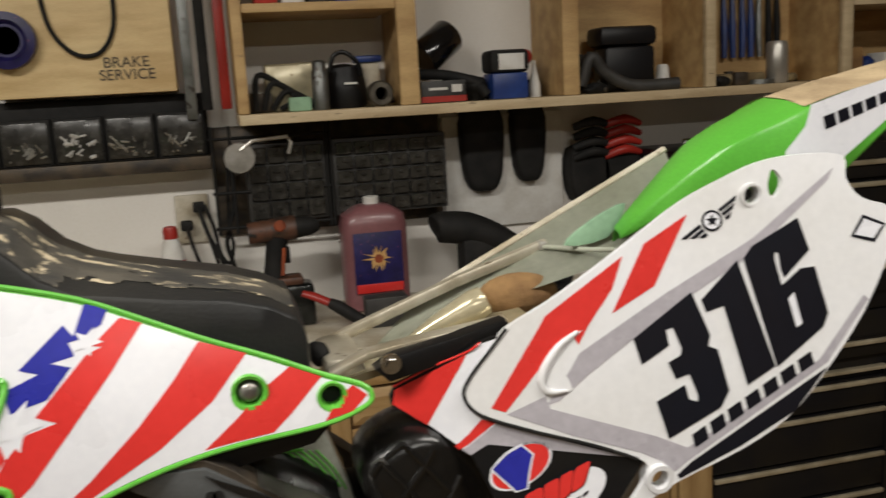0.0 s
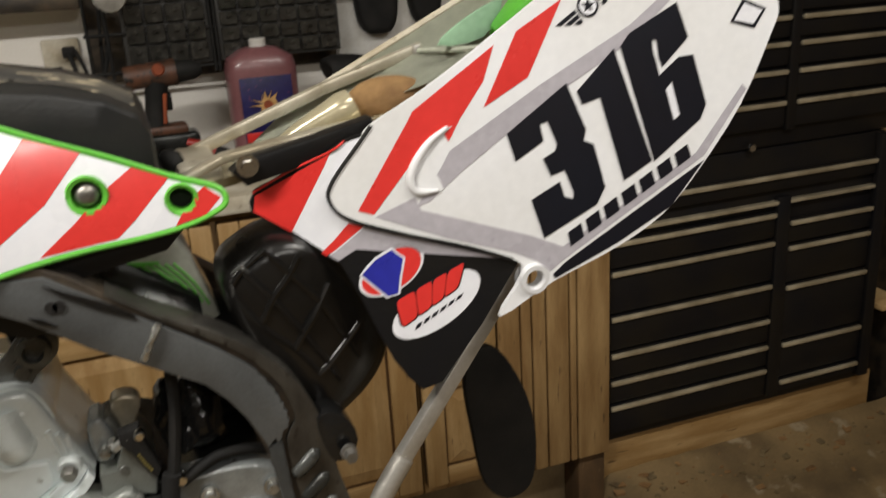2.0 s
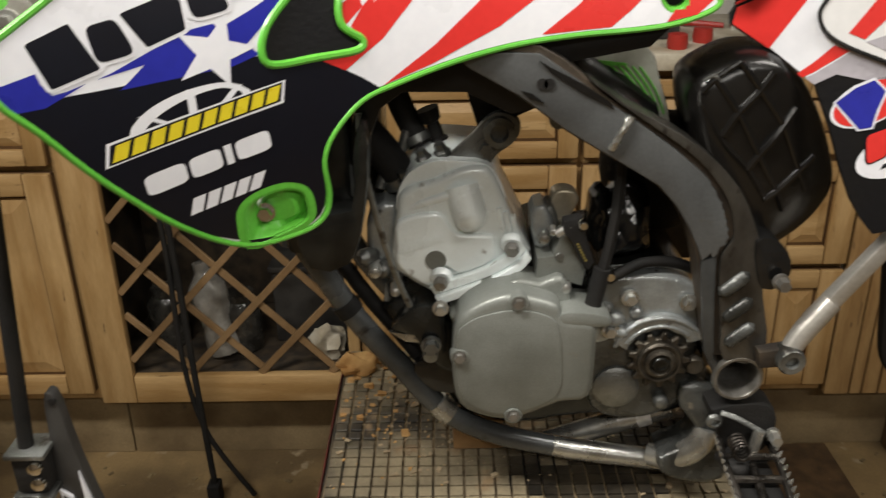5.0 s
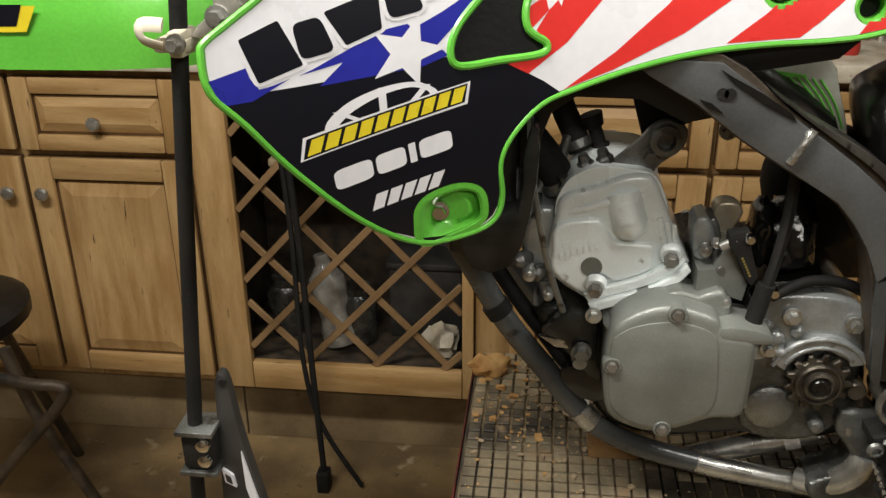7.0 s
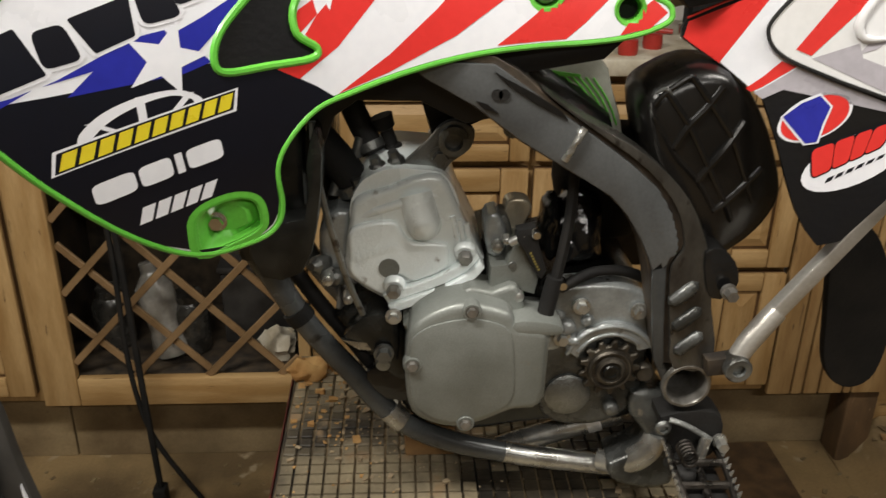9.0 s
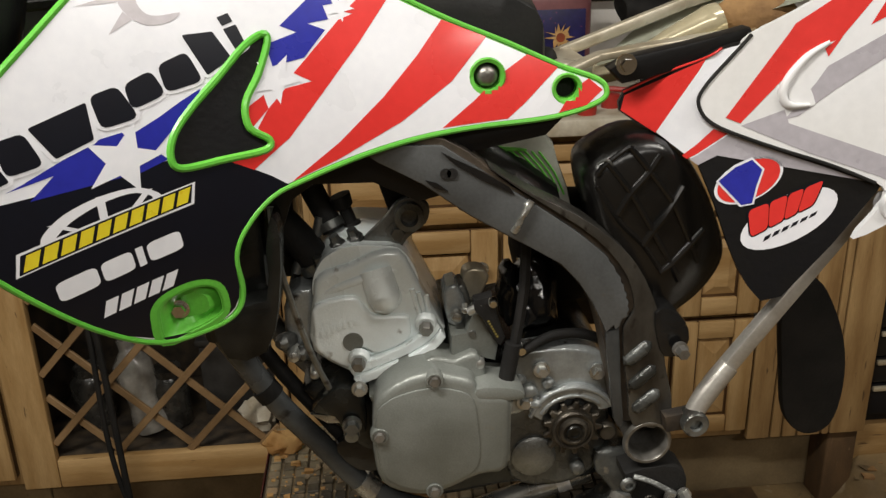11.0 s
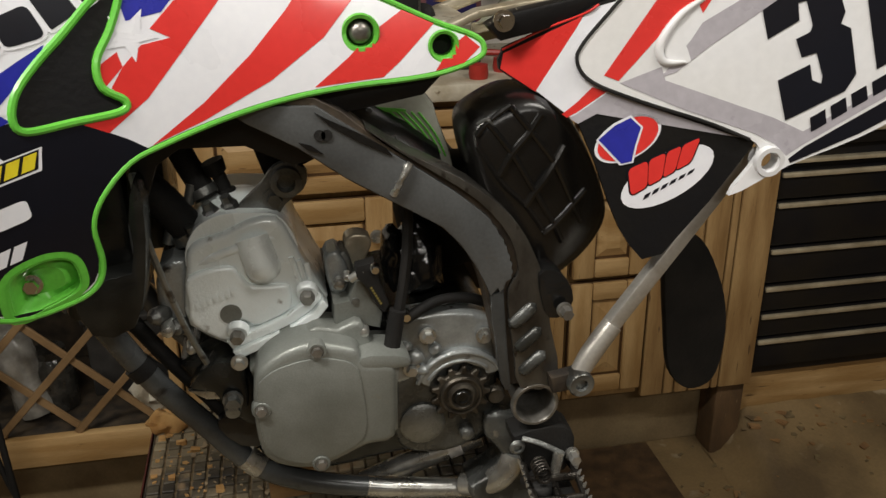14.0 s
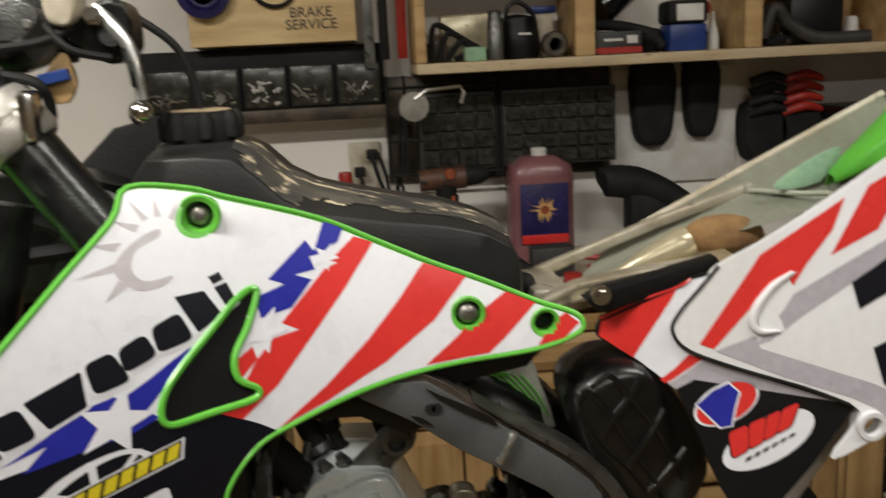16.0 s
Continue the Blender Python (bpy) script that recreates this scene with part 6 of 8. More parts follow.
part("shift_shaft", lathe([(0.0080, 0.03), (0.0080, 0.004), (0.0062, 0.0), (0.002, -0.002)], (0.051, 0.893, 0.943), (0, 1, 0), 16), CASTDARK, case)
part("round_boss", lathe([(0.024, 0.02), (0.024, -0.003), (0.020, -0.006)], (0.004, 0.905, 0.958), (0, 1, 0), 24), CASTDARK, case)
part("round_boss", lathe([(0.010, 0.02), (0.010, -0.006), (0.008, -0.009)], (0.082, 0.905, 0.985), (0, 1, 0), 18), SPROCKET_M, case)
# reed valve, intake and wrapped carburettor opening
FADED_YEL = material("faded_yellow_print", (0.28, 0.22, 0.05), 0.5, dark=(0.14, 0.11, 0.03), scale=60)
reed = part("reed_block", prism(mm([(-82, 1081), (-81, 1106), (-66, 1108), (-59, 1129), (-51, 1131), (-33, 1092), (-36, 1074), (-64, 1083)]), 0.905, 1.0, 0.004), COVER_GREY, bike, "grey reed valve block")
part("port_flange", prism(smooth_line(mm([(-86, 1144), (-78, 1152), (-71, 1150), (-62, 1128), (-68, 1108), (-82, 1110)]), 2), 0.925, 0.96, 0.005, 3), GBX, reed)
part("port_flange", prism(smooth_line(mm([(-72, 1146), (-66, 1150), (-60, 1140), (-57, 1122), (-63, 1116), (-69, 1128)]), 2), 0.930, 0.96, 0.004, 3), CASTDARK, reed)
part("intake_flange", prism(smooth_line(mm([(-65, 1143), (-63, 1157), (-54, 1161), (-43, 1159), (-37, 1151), (-42, 1138), (-54, 1116), (-60, 1118)]), 2), 0.945, 0.965, 0.007, 3), RAIL_M, reed, "stained round intake flange")
part("black_cable_clamp", prism(mm([(-59, 1149), (-41, 1153), (-37, 1135), (-28, 1106), (-33, 1097), (-40, 1106), (-50, 1127), (-59, 1138)]), 0.892, 0.906, 0.003), RUBBER, reed)
blocks("print_bar", mm([(-46.5, 1127), (-36.5, 1107), (-34.7, 1108), (-44.7, 1128)]), 7, 0.35, FADED_YEL, 0.0, reed, lambda x, z: 0.8913)
part("clamp_stud", tube([(-0.064, 0.898, 1.134), (-0.051, 0.896, 1.143)], 0.0042, 12, 1), STEEL, reed)
part("clamp_screw", lathe([(0.0035, -0.008), (0.0050, -0.006), (0.0050, 0.002)], (-0.041, 0.892, 1.147), (0, 1, 0), 14), CHROME, reed)
part("small_plug", lathe([(0.0035, -0.0015), (0.0042, 0.0)], (-0.060, 0.905, 1.107), (0, 1, 0), 14), CASTDARK, reed)
for x, y, z, r in ((-0.074, 0.918, 1.122, 0.0062), (-0.066, 0.912, 1.132, 0.0044), (-0.054, 0.900, 1.077, 0.0062)):
    part("domed_bolt", lathe([(r * 0.3, -0.008), (r * 0.8, -0.0065), (r, -0.003), (r, 0.004)], (x, y, z), (0, 1, 0), 16), STEEL, reed)
bag = rough_up(rough_up(blob((0.010, 0.955, 1.126), (0.026, 0.035, 0.042), 0.30, 50, 28), 0.007, 75), 0.003, 190)
part("wrapped_opening", bag, BAG, bike, "crumpled black plastic bag over the intake")
part("bag_fold", rough_up(blob((-0.017, 0.955, 1.128), (0.011, 0.03, 0.036), 0.25, 50), 0.003, 120), BAG, bike)
part("clutch_cable", tube([(-0.006, 0.905, 1.215), (-0.008, 0.90, 1.160), (-0.016, 0.895, 1.110), (-0.026, 0.893, 1.062)], 0.0055, 8, 6), RUBBER, bike, "black cable")
part("cable_boot", tube([(-0.020, 0.892, 1.100), (-0.028, 0.890, 1.058)], 0.0085, 10, 2), RUBBER, bike)
part("cable_end", tube([(-0.028, 0.890, 1.058), (-0.031, 0.890, 1.046)], 0.0055, 10, 1), CASTDARK, bike)
part("breather_hose", tube([(-0.012, 0.900, 1.084), (0.010, 0.904, 1.095), (0.030, 0.908, 1.099), (0.058, 0.912, 1.095), (0.090, 0.918, 1.078)], 0.0055, 10, 5), RUBBER, bike)
part("hose_nipple", lathe([(0.004, -0.006), (0.005, 0.0), (0.005, 0.008)], (-0.012, 0.893, 1.092), (0, 1, 0), 12), CHROME, bike)
# One black lump serves as intake boot and as the shadow round it.
part("shadow_mass", blob((0.055, 1.03, 1.15), (0.06, 0.05, 0.07), 0.15, 20), RUBBER, bike, "black mass for the intake boot and the shadow around it")
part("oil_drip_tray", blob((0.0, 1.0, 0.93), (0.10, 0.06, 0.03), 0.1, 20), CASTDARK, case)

# ---- front end ----
fork = part("fork_leg", tube([(-0.475, 0.905, 1.621), (-0.422, 0.905, 1.542), (-0.368, 0.905, 1.462), (-0.345, 0.905, 1.428)], 0.027, 20, 1), CASE_M, bike, "dull fork leg crossing behind the shroud")
part("upper_clamp", lathe([(0.031, -0.024), (0.035, -0.018), (0.035, -0.004), (0.032, -0.002), (0.032, 0.002), (0.035, 0.004), (0.035, 0.018), (0.031, 0.024)], (-0.432, 0.905, 1.558), (-0.56, 0, 0.83), 26), BRUSHED, bike, "polished upper fork clamp")
part("clamp_lug", rbox(-0.412, -0.398, 0.872, 0.90, 1.545, 1.588, 0.005), CHROME, bike)
clamp = part("lower_triple_clamp", prism(smooth_line(mm([(-474, 1408), (-462, 1402), (-450, 1392), (-420, 1388), (-420, 1350), (-452, 1345), (-490, 1340), (-497, 1352), (-482, 1366)]), 2), 0.775, 0.86, 0.008, 3), BRUSHED, bike, "scuffed aluminium lower triple clamp")
for x, z in ((-0.453, 1.386), (-0.474, 1.361)):
    part("pinch_bolt", lathe([(0.0055, -0.010), (0.0055, -0.003), (0.0085, -0.003), (0.0085, 0.002)], (x, 0.772, z), (0, 1, 0), 14), STEEL, clamp)
    part("pinch_rod", tube([(x + 0.004, 0.772, z), (x + 0.035, 0.772, z - 0.001)], 0.0042, 8, 1), CHROME, clamp)
part("fork_tube", tube([(-0.452, 0.83, 1.385), (-0.440, 0.84, 1.43), (-0.425, 0.85, 1.50)], 0.025, 18, 2), CASE_M, bike)
part("steering_head", tube([(-0.385, 1.0, 1.50), (-0.41, 1.0, 1.43), (-0.44, 1.0, 1.33)], 0.030, 16, 3), CASE_M, bike, "dark steering head behind the cables")
part("far_shroud", prism(smooth_line(mm([(-470, 1360), (-340, 1500), (-300, 1490), (-400, 1340)]), 2), 1.18, 1.19, 0.002), GREEN, bike, "green shroud on the far side")
part("far_shroud_back", prism(smooth_line(mm([(-560, 1370), (-400, 1540), (-320, 1520), (-400, 1340), (-520, 1330)]), 2), 1.10, 1.12, 0.01), RUBBER, bike, "dark radiator core beyond the fork")
# Added dark plate that stands for the shade around the steering stem.
part("stem_shadow_plate", rough_up(prism(smooth_line(mm([(-590, 1385), (-520, 1372), (-430, 1380), (-400, 1440), (-400, 1500), (-590, 1490)]), 3), 1.02, 1.06, 0.01), 0.002, 40), CASE_M, bike, "dark plate added for the shade behind the cables")
part("down_frame", tube([(-0.40, 0.95, 1.47), (-0.34, 0.95, 1.30), (-0.313, 0.93, 1.117)], 0.022, 12, 4), FRAME_GREY, bike)
for pts, r in (([(-0.50, 0.93, 1.430), (-0.44, 0.92, 1.440), (-0.36, 0.93, 1.445)], 0.008), ([(-0.440, 0.86, 1.53), (-0.432, 0.86, 1.45), (-0.425, 0.86, 1.37)], 0.0035), ([(-0.50, 0.95, 1.48), (-0.43, 0.96, 1.46), (-0.36, 0.97, 1.40)], 0.006), ([(-0.46, 0.95, 1.52), (-0.40, 0.96, 1.47), (-0.33, 0.97, 1.45)], 0.005)):
    part("cable", tube(pts, r, 8, 5), RUBBER, bike, "black control cable")
part("bleed_screw", lathe([(0.018, 0), (0.018, 0.006), (0.007, 0.007), (0.006, 0.012)], (-0.375, 0.95, 1.475), (0, -1, 0.2), 20), CASTDARK, bike)
part("plate_edge", tube([(-0.440, 0.78, 1.50), (-0.458, 0.78, 1.462), (-0.478, 0.78, 1.436), (-0.50, 0.78, 1.41)], [0.010, 0.009, 0.008, 0.007], 10, 4, flat=0.5), WHITE_PL, bike, "white plastic number plate edge")
part("plate_face", prism(mm([(-560, 1440), (-492, 1436), (-470, 1470), (-452, 1510), (-540, 1520)]), 0.782, 0.786, 0.001), WHITE_PL, bike, "white front number plate")
part("plate_mark", prism(mm([(-560, 1470), (-490, 1462), (-476, 1490), (-545, 1505)]), 0.780, 0.783, 0), D_BLACK, bike)
lever = part("brake_lever", tube([(-0.352, 0.925, 1.652), (-0.334, 0.912, 1.633), (-0.324, 0.905, 1.620), (-0.3185, 0.90, 1.600), (-0.3165, 0.90, 1.575)], [0.0065, 0.0060, 0.0052, 0.0045, 0.0050], 12, 5, flat=1.3), STEEL, bike, "bare aluminium lever with a ball end")
part("lever_ball", blob((-0.319, 0.90, 1.564), (0.0110, 0.0110, 0.0110), 0.0, 1), CHROME, lever)
part("lever_groove", tube([(-0.3275, 0.8985, 1.618), (-0.3225, 0.8945, 1.603), (-0.3205, 0.8945, 1.586)], 0.0022, 8, 3), CASE_M, lever)
perch = part("lever_perch", rough_up(prism(smooth_line(mm([(-384, 1641), (-365, 1648), (-344, 1662), (-327, 1655), (-323, 1632), (-327, 1615), (-344, 1606), (-362, 1617), (-378, 1626)]), 3), 0.918, 0.962, 0.006, 3), 0.0015, 90), CASE_M, bike, "dirty black lever perch")
part("perch_bolt", lathe([(0.0065, -0.006), (0.0065, 0.0), (0.0085, 0.001), (0.0085, 0.008)], (-0.353, 0.913, 1.647), (0, 1, -0.3), 6), CHROME, perch)
part("perch_cap", lathe([(0.010, -0.003), (0.012, 0.0), (0.012, 0.010)], (-0.339, 0.915, 1.630), (0, 1, -0.2), 18), RUBBER, perch)
part("cream_housing", rough_up(prism(smooth_line(mm([(-389, 1668), (-364, 1668), (-364, 1650), (-372, 1640), (-384, 1640), (-390, 1650)]), 3), 0.905, 0.935, 0.005, 3), 0.0012, 70), MUD_WHITE, bike, "dirty cream throttle tube flange")
body = part("throttle_body", rough_up(rough_up(blob((-0.420, 0.94, 1.637), (0.040, 0.030, 0.034), 0.35, 40), 0.004, 60), 0.0018, 170), GRIME, bike, "grimy throttle housing")
part("housing_lid", rough_up(prism(smooth_line(mm([(-441, 1655), (-412, 1664), (-396, 1652), (-402, 1634), (-430, 1630)]), 3), 0.905, 0.916, 0.003, 2), 0.001, 90), CASTDARK, body)
for x, z in ((-0.432, 1.650), (-0.404, 1.642)):
    part("lid_screw", lathe([(0.0032, -0.003), (0.0042, -0.001), (0.0042, 0.002)], (x, 0.904, z), (0, 1, 0), 10), STEEL, body)
# Black lump put in as the shade beside the throttle housing.
part("throttle_shadow", rough_up(blob((-0.394, 0.945, 1.622), (0.020, 0.022, 0.015), 0.3, 30), 0.003, 90), RUBBER, bike)
for pts, r in (([(-0.450, 0.90, 1.622), (-0.419, 0.898, 1.6235), (-0.392, 0.905, 1.628), (-0.372, 0.92, 1.640)], 0.0042), ([(-0.392, 0.91, 1.640), (-0.380, 0.905, 1.626), (-0.366, 0.905, 1.617), (-0.341, 0.912, 1.611)], 0.0036), ([(-0.452, 0.91, 1.606), (-0.425, 0.905, 1.600), (-0.402, 0.905, 1.592), (-0.398, 0.915, 1.570), (-0.404, 0.92, 1.545)], 0.0046)):
    part("cable", tube(pts, r, 8, 5), RUBBER, bike, "black control cable")
part("handlebar", tube([(-0.30, 1.02, 1.70), (-0.38, 0.98, 1.69), (-0.48, 0.93, 1.69), (-0.58, 0.90, 1.70)], 0.014, 14, 3), CASTDARK, bike, "handlebar above the tank")
part("grip", tube([(-0.44, 0.93, 1.69), (-0.52, 0.91, 1.695), (-0.60, 0.89, 1.71)], 0.018, 14, 3), RUBBER, bike, "black rubber handlebar grip")
part("cream_tab", rough_up(prism(smooth_line(mm([(-402, 1597), (-384, 1618), (-379, 1612), (-374, 1592), (-384, 1575), (-399, 1578)]), 2), 0.915, 0.922, 0.002, 2), 0.0008, 90), PLY, bike, "stained tan card tab")
part("blue_tape", prism(mm([(-404, 1600), (-379, 1604.5), (-377, 1595), (-403, 1590)]), 0.908, 0.9145, 0.001, 1), BLUE_PL, bike, "scrap of blue tape")
ff_secs = []
for x, z, h, c in ((-1.10, 1.300, 0.085, 0.010), (-0.95, 1.345, 0.100, 0.014), (-0.82, 1.372, 0.110, 0.016), (-0.70, 1.384, 0.115, 0.016), (-0.62, 1.380, 0.112, 0.014), (-0.555, 1.366, 0.095, 0.010), (-0.515, 1.350, 0.060, 0.006)):
    low = 1.301 + 0.05 * max(0.0, -0.75 - x)
    rim = [(-1.0, low), (-1.0, low + 0.35 * (z - low)), (-0.985, low + 0.75 * (z - low)), (-0.90, z), (-0.5, z + 0.75 * c), (0.0, z + c), (0.5, z + 0.75 * c), (0.90, z), (0.985, low + 0.75 * (z - low)), (1.0, low)]
    ff_secs.append([(x, 0.96 + h * a, b) for a, b in rim] + [(x, 0.96 + (h - 0.004) * a, b - (0.004 if abs(a) < 0.99 else 0.0)) for a, b in rim[::-1]])
ffend = part("front_fender", loft(ff_secs), GREEN, bike, "bright green front fender")
FFS = lambda x, z: 0.960 - float(np.interp(x, (-0.95, -0.82, -0.70, -0.62), (0.100, 0.110, 0.115, 0.112)))
graphic("fender_graphic", mm([(-790, 1332), (-676, 1334), (-664, 1356), (-790, 1356)]), D_YEL, 0.004, ffend, FFS)
graphic("fender_graphic", mm([(-790, 1337), (-684, 1339), (-676, 1357), (-790, 1357)]), D_BLACK, 0.0048, ffend, FFS)
part("brake_hose", tube([(-0.490, 0.74, 1.40), (-0.496, 0.74, 1.339), (-0.509, 0.74, 1.205), (-0.527, 0.74, 1.010), (-0.534, 0.74, 0.932), (-0.542, 0.75, 0.80), (-0.55, 0.76, 0.70)], 0.0065, 12, 4), RUBBER, bike, "straight black brake line hanging beside the fender")
clip = part("hose_guide", rbox(-0.510, -0.484, 0.726, 0.754, 1.342, 1.352, 0.003), MUD_WHITE, bike, "white plastic hose guide")
part("guide_loop", tube([(-0.500, 0.725, 1.347), (-0.515, 0.725, 1.352), (-0.516, 0.725, 1.362), (-0.500, 0.726, 1.362)], 0.0022, 8, 5, flat=2.6), MUD_WHITE, clip)
part("guide_block", rbox(-0.498, -0.486, 0.724, 0.754, 1.339, 1.358, 0.003), MUD_WHITE, clip)
bolt("bolt", (-0.490, 0.721, 1.350), 0.0048, clip, STEEL)
part("hose_bracket", prism(smooth_line(mm([(-486, 1352), (-476, 1362), (-458, 1382), (-446, 1374), (-452, 1362), (-470, 1352)]), 2), 0.738, 0.744, 0.002), BRUSHED, bike, "bare steel hose bracket")
bolt("bolt", (-0.463, 0.736, 1.366), 0.006, bike, STEEL)
axc = part("hose_clamp_block", rbox(-0.537, -0.509, 0.727, 0.755, 0.974, 1.010, 0.004), RUBBER, bike, "dark clamp joining brake line and guard")
for z in (1.013, 0.971):
    part("clamp_band", rbox(-0.540, -0.506, 0.724, 0.757, z - 0.0025, z + 0.0025, 0.001), CASTDARK, axc)
for z in (1.003, 0.987):
    part("rivet", lathe([(0.002, -0.005), (0.006, -0.003), (0.0065, 0.0)], (-0.515, 0.725, z), (0, 1, 0), 14), CHROME, axc)
gt = part("fork_guard", prism(smooth_line(mm([(-506, 1056), (-500, 1063), (-495, 1052), (-488, 997), (-473, 920), (-455, 840), (-516, 840), (-513, 930), (-509, 1007)]), 3), 0.745, 0.757, 0.002), DARKBOX, bike, "black fork guard tip with white print")
part("guard_hole", lathe([(0.0035, -0.0008), (0.0035, 0.002)], (-0.499, 0.745, 1.055), (0, 1, 0), 10), RUBBER, gt)
part("guard_print", prism(mm([(-489, 985), (-482, 950), (-475, 918), (-482, 918), (-488, 945)]), 0.742, 0.745, 0), D_WHITE, gt)
part("guard_print", prism(mm([(-509, 966), (-499, 958), (-497, 945), (-507, 950)]), 0.742, 0.745, 0), D_WHITE, gt)
part("guard_print", prism(mm([(-506, 960), (-501, 956), (-500, 949), (-505, 952)]), 0.741, 0.744, 0), DARKBOX, gt)
part("wood_block", rough_up(rbox(-0.165, -0.105, 1.0, 1.04, ST_Z + 0.008, 0.850, 0.003), 0.001, 40), CARD, stand, "wooden block wedged under the frame")


# rubber pads of the stand's mat
pad = rbox(-0.0073, 0.0073, -0.0073, 0.0073, 0.0, 0.0045, 0.0010, 1)
pad_me = bpy.data.meshes.new("pad")
pad.to_mesh(pad_me)
pad.free()
pad_me.materials.append(MAT_PAD)
MAT_OIL = material("oil_soaked_rubber", (0.030, 0.026, 0.021), 0.40, dark=(0.095, 0.078, 0.054), scale=22, bump=0.3, fine=200, uneven=0.3)
oily_me = pad_me.copy()
oily_me.materials.clear()
oily_me.materials.append(MAT_OIL)


def oil_soaked(x, y):
    """True inside the ragged oil stain that dripped from the engine."""
    d = math.hypot((x + 0.005) / 0.085, (y - 0.945) / 0.050)
    return d + 0.55 * noise.noise((x * 28, y * 28, 4)) < 1.0


mat_ob = part("mat_base", rbox(-0.314, 0.168, 0.734, 1.241, ST_Z + 0.0005, ST_Z + 0.003, 0), MAT_DIRT, stand)
rnd = random.Random(4)
rest, oily_rest = bmesh.new(), bmesh.new()
count = 0
for i in range(27):
    for j in range(28):
        x, y = -0.3045 + i * 0.0178, 0.7475 + j * 0.0178
        m = Matrix.Translation((x, y, ST_Z + 0.003)) @ Euler((rnd.uniform(-0.04, 0.04), rnd.uniform(-0.04, 0.04), rnd.uniform(-0.03, 0.03))).to_matrix().to_4x4()
        if j > 14 and i < 22 and count < 290:
            p = new("pad", oily_me if oil_soaked(x, y) else pad_me)
            p.parent = mat_ob
            p.matrix_basis = m
            count += 1
        else:
            b = rbox(-0.0073, 0.0073, -0.0073, 0.0073, 0.0, 0.0045, 0)
            bmesh.ops.transform(b, matrix=m, verts=b.verts)
            if oil_soaked(x, y):
                oily_rest = join(oily_rest, b)
            else:
                rest = join(rest, b)
tagged(part("pad_rest", rest, MAT_PAD, mat_ob), kind="stuff")
tagged(part("oily_pad_rest", oily_rest, MAT_OIL, mat_ob), kind="stuff")
tagged(part("mud_clod", rough_up(rough_up(blob((-0.296, 1.180, ST_Z + 0.019), (0.026, 0.020, 0.014), 0.6, 60), 0.006, 70), 0.002, 190), CLOD), "orange-brown dried mud clod on the stand", "mud clod")
# wood chips and dirt on the mat
rnd = random.Random(17)
chips = bmesh.new()
for i in range(420):
    x, y = rnd.uniform(-0.31, 0.165), rnd.uniform(0.75, 1.235)
    if rnd.random() < 0.6:
        x, y = -0.25 + abs(rnd.gauss(0, 0.10)), 1.235 - abs(rnd.gauss(0, 0.14))
    if not (-0.31 < x < 0.165 and 0.75 < y < 1.235):
        continue
    s = 0.0006 + 0.0026 * rnd.random() ** 4
    b = rough_up(rbox(x - s * 1.5, x + s * 1.5, y - s * 0.9, y + s * 0.9, ST_Z + 0.0078, ST_Z + 0.0078 + s * 0.8, 0), s * 0.6, 400)
    bmesh.ops.rotate(b, cent=(x, y, 0), matrix=Matrix.Rotation(rnd.uniform(0, 3.1), 3, "Z"), verts=b.verts)
    chips = join(chips, b)
tagged(part("mat_debris", chips, DUST), "wood chips and dry dirt scattered on the stand mat", "debris", kind="stuff")
crumbs = bmesh.new()
for i in range(110):
    x, y = -0.305 + abs(rnd.gauss(0, 0.06)), 1.225 - abs(rnd.gauss(0, 0.14))
    if not (-0.31 < x < 0.0 and 0.80 < y < 1.235):
        continue
    k = 0.0008 + 0.0040 * rnd.random() ** 4
    b = rough_up(rbox(x - k * rnd.uniform(1, 2), x + k, y - k, y + k * rnd.uniform(0.6, 1.6), ST_Z + 0.0074, ST_Z + 0.0076 + k * 0.9, 0), k * 0.8, 300)
    crumbs = join(crumbs, b)
tagged(part("clay_crumbs", crumbs, CLOD), "orange clay crumbs broken off the dried mud", "crumbs", kind="stuff")


# ---- things on the bench, shelf and wall ----
def boxy(name, x0, x1, y0, y1, z0, z1, mat, label, category, bevel=0.004):
    return tagged(part(name, rbox(x0, x1, y0, y1, z0, z1, bevel), mat), label, category)


NAVY = material("navy_printed_label", (0.018, 0.014, 0.10), 0.4, dark=(0.012, 0.010, 0.06), scale=30, speck=(0.20, 0.05, 0.12), speck_size=0.66)
# soap jug
jug = thing("soap_jug", (0.305, 2.27, 1.085), "pink one-gallon hand soap jug with a dark blue label", "jug")
body = []
for z, w, d in ((1.086, 0.072, 0.045), (1.092, 0.080, 0.052), (1.13, 0.082, 0.054), (1.30, 0.082, 0.054), (1.325, 0.076, 0.05), (1.345, 0.045, 0.035), (1.350, 0.024, 0.022)):
    body.append([(0.305 + w * abs(math.cos(a)) ** 0.5 * (1 if math.cos(a) > 0 else -1), 2.275 + d * abs(math.sin(a)) ** 0.5 * (1 if math.sin(a) > 0 else -1), z) for a in np.linspace(0, 2 * math.pi, 28, endpoint=False)])
part("bottle", loft(body), PINKSOAP, jug)
part("cap", lathe([(0.020, 0), (0.020, 0.016), (0.018, 0.018)], (0.305, 2.275, 1.350), "Z", 20), PAPER, jug, "white screw cap")
part("label", rbox(0.246, 0.366, 2.2185, 2.221, 1.135, 1.285, 0.0005), NAVY, jug, "dark blue label with a yellow burst")
part("label_band", rbox(0.248, 0.364, 2.216, 2.2186, 1.136, 1.158, 0.0005), D_RED, jug)
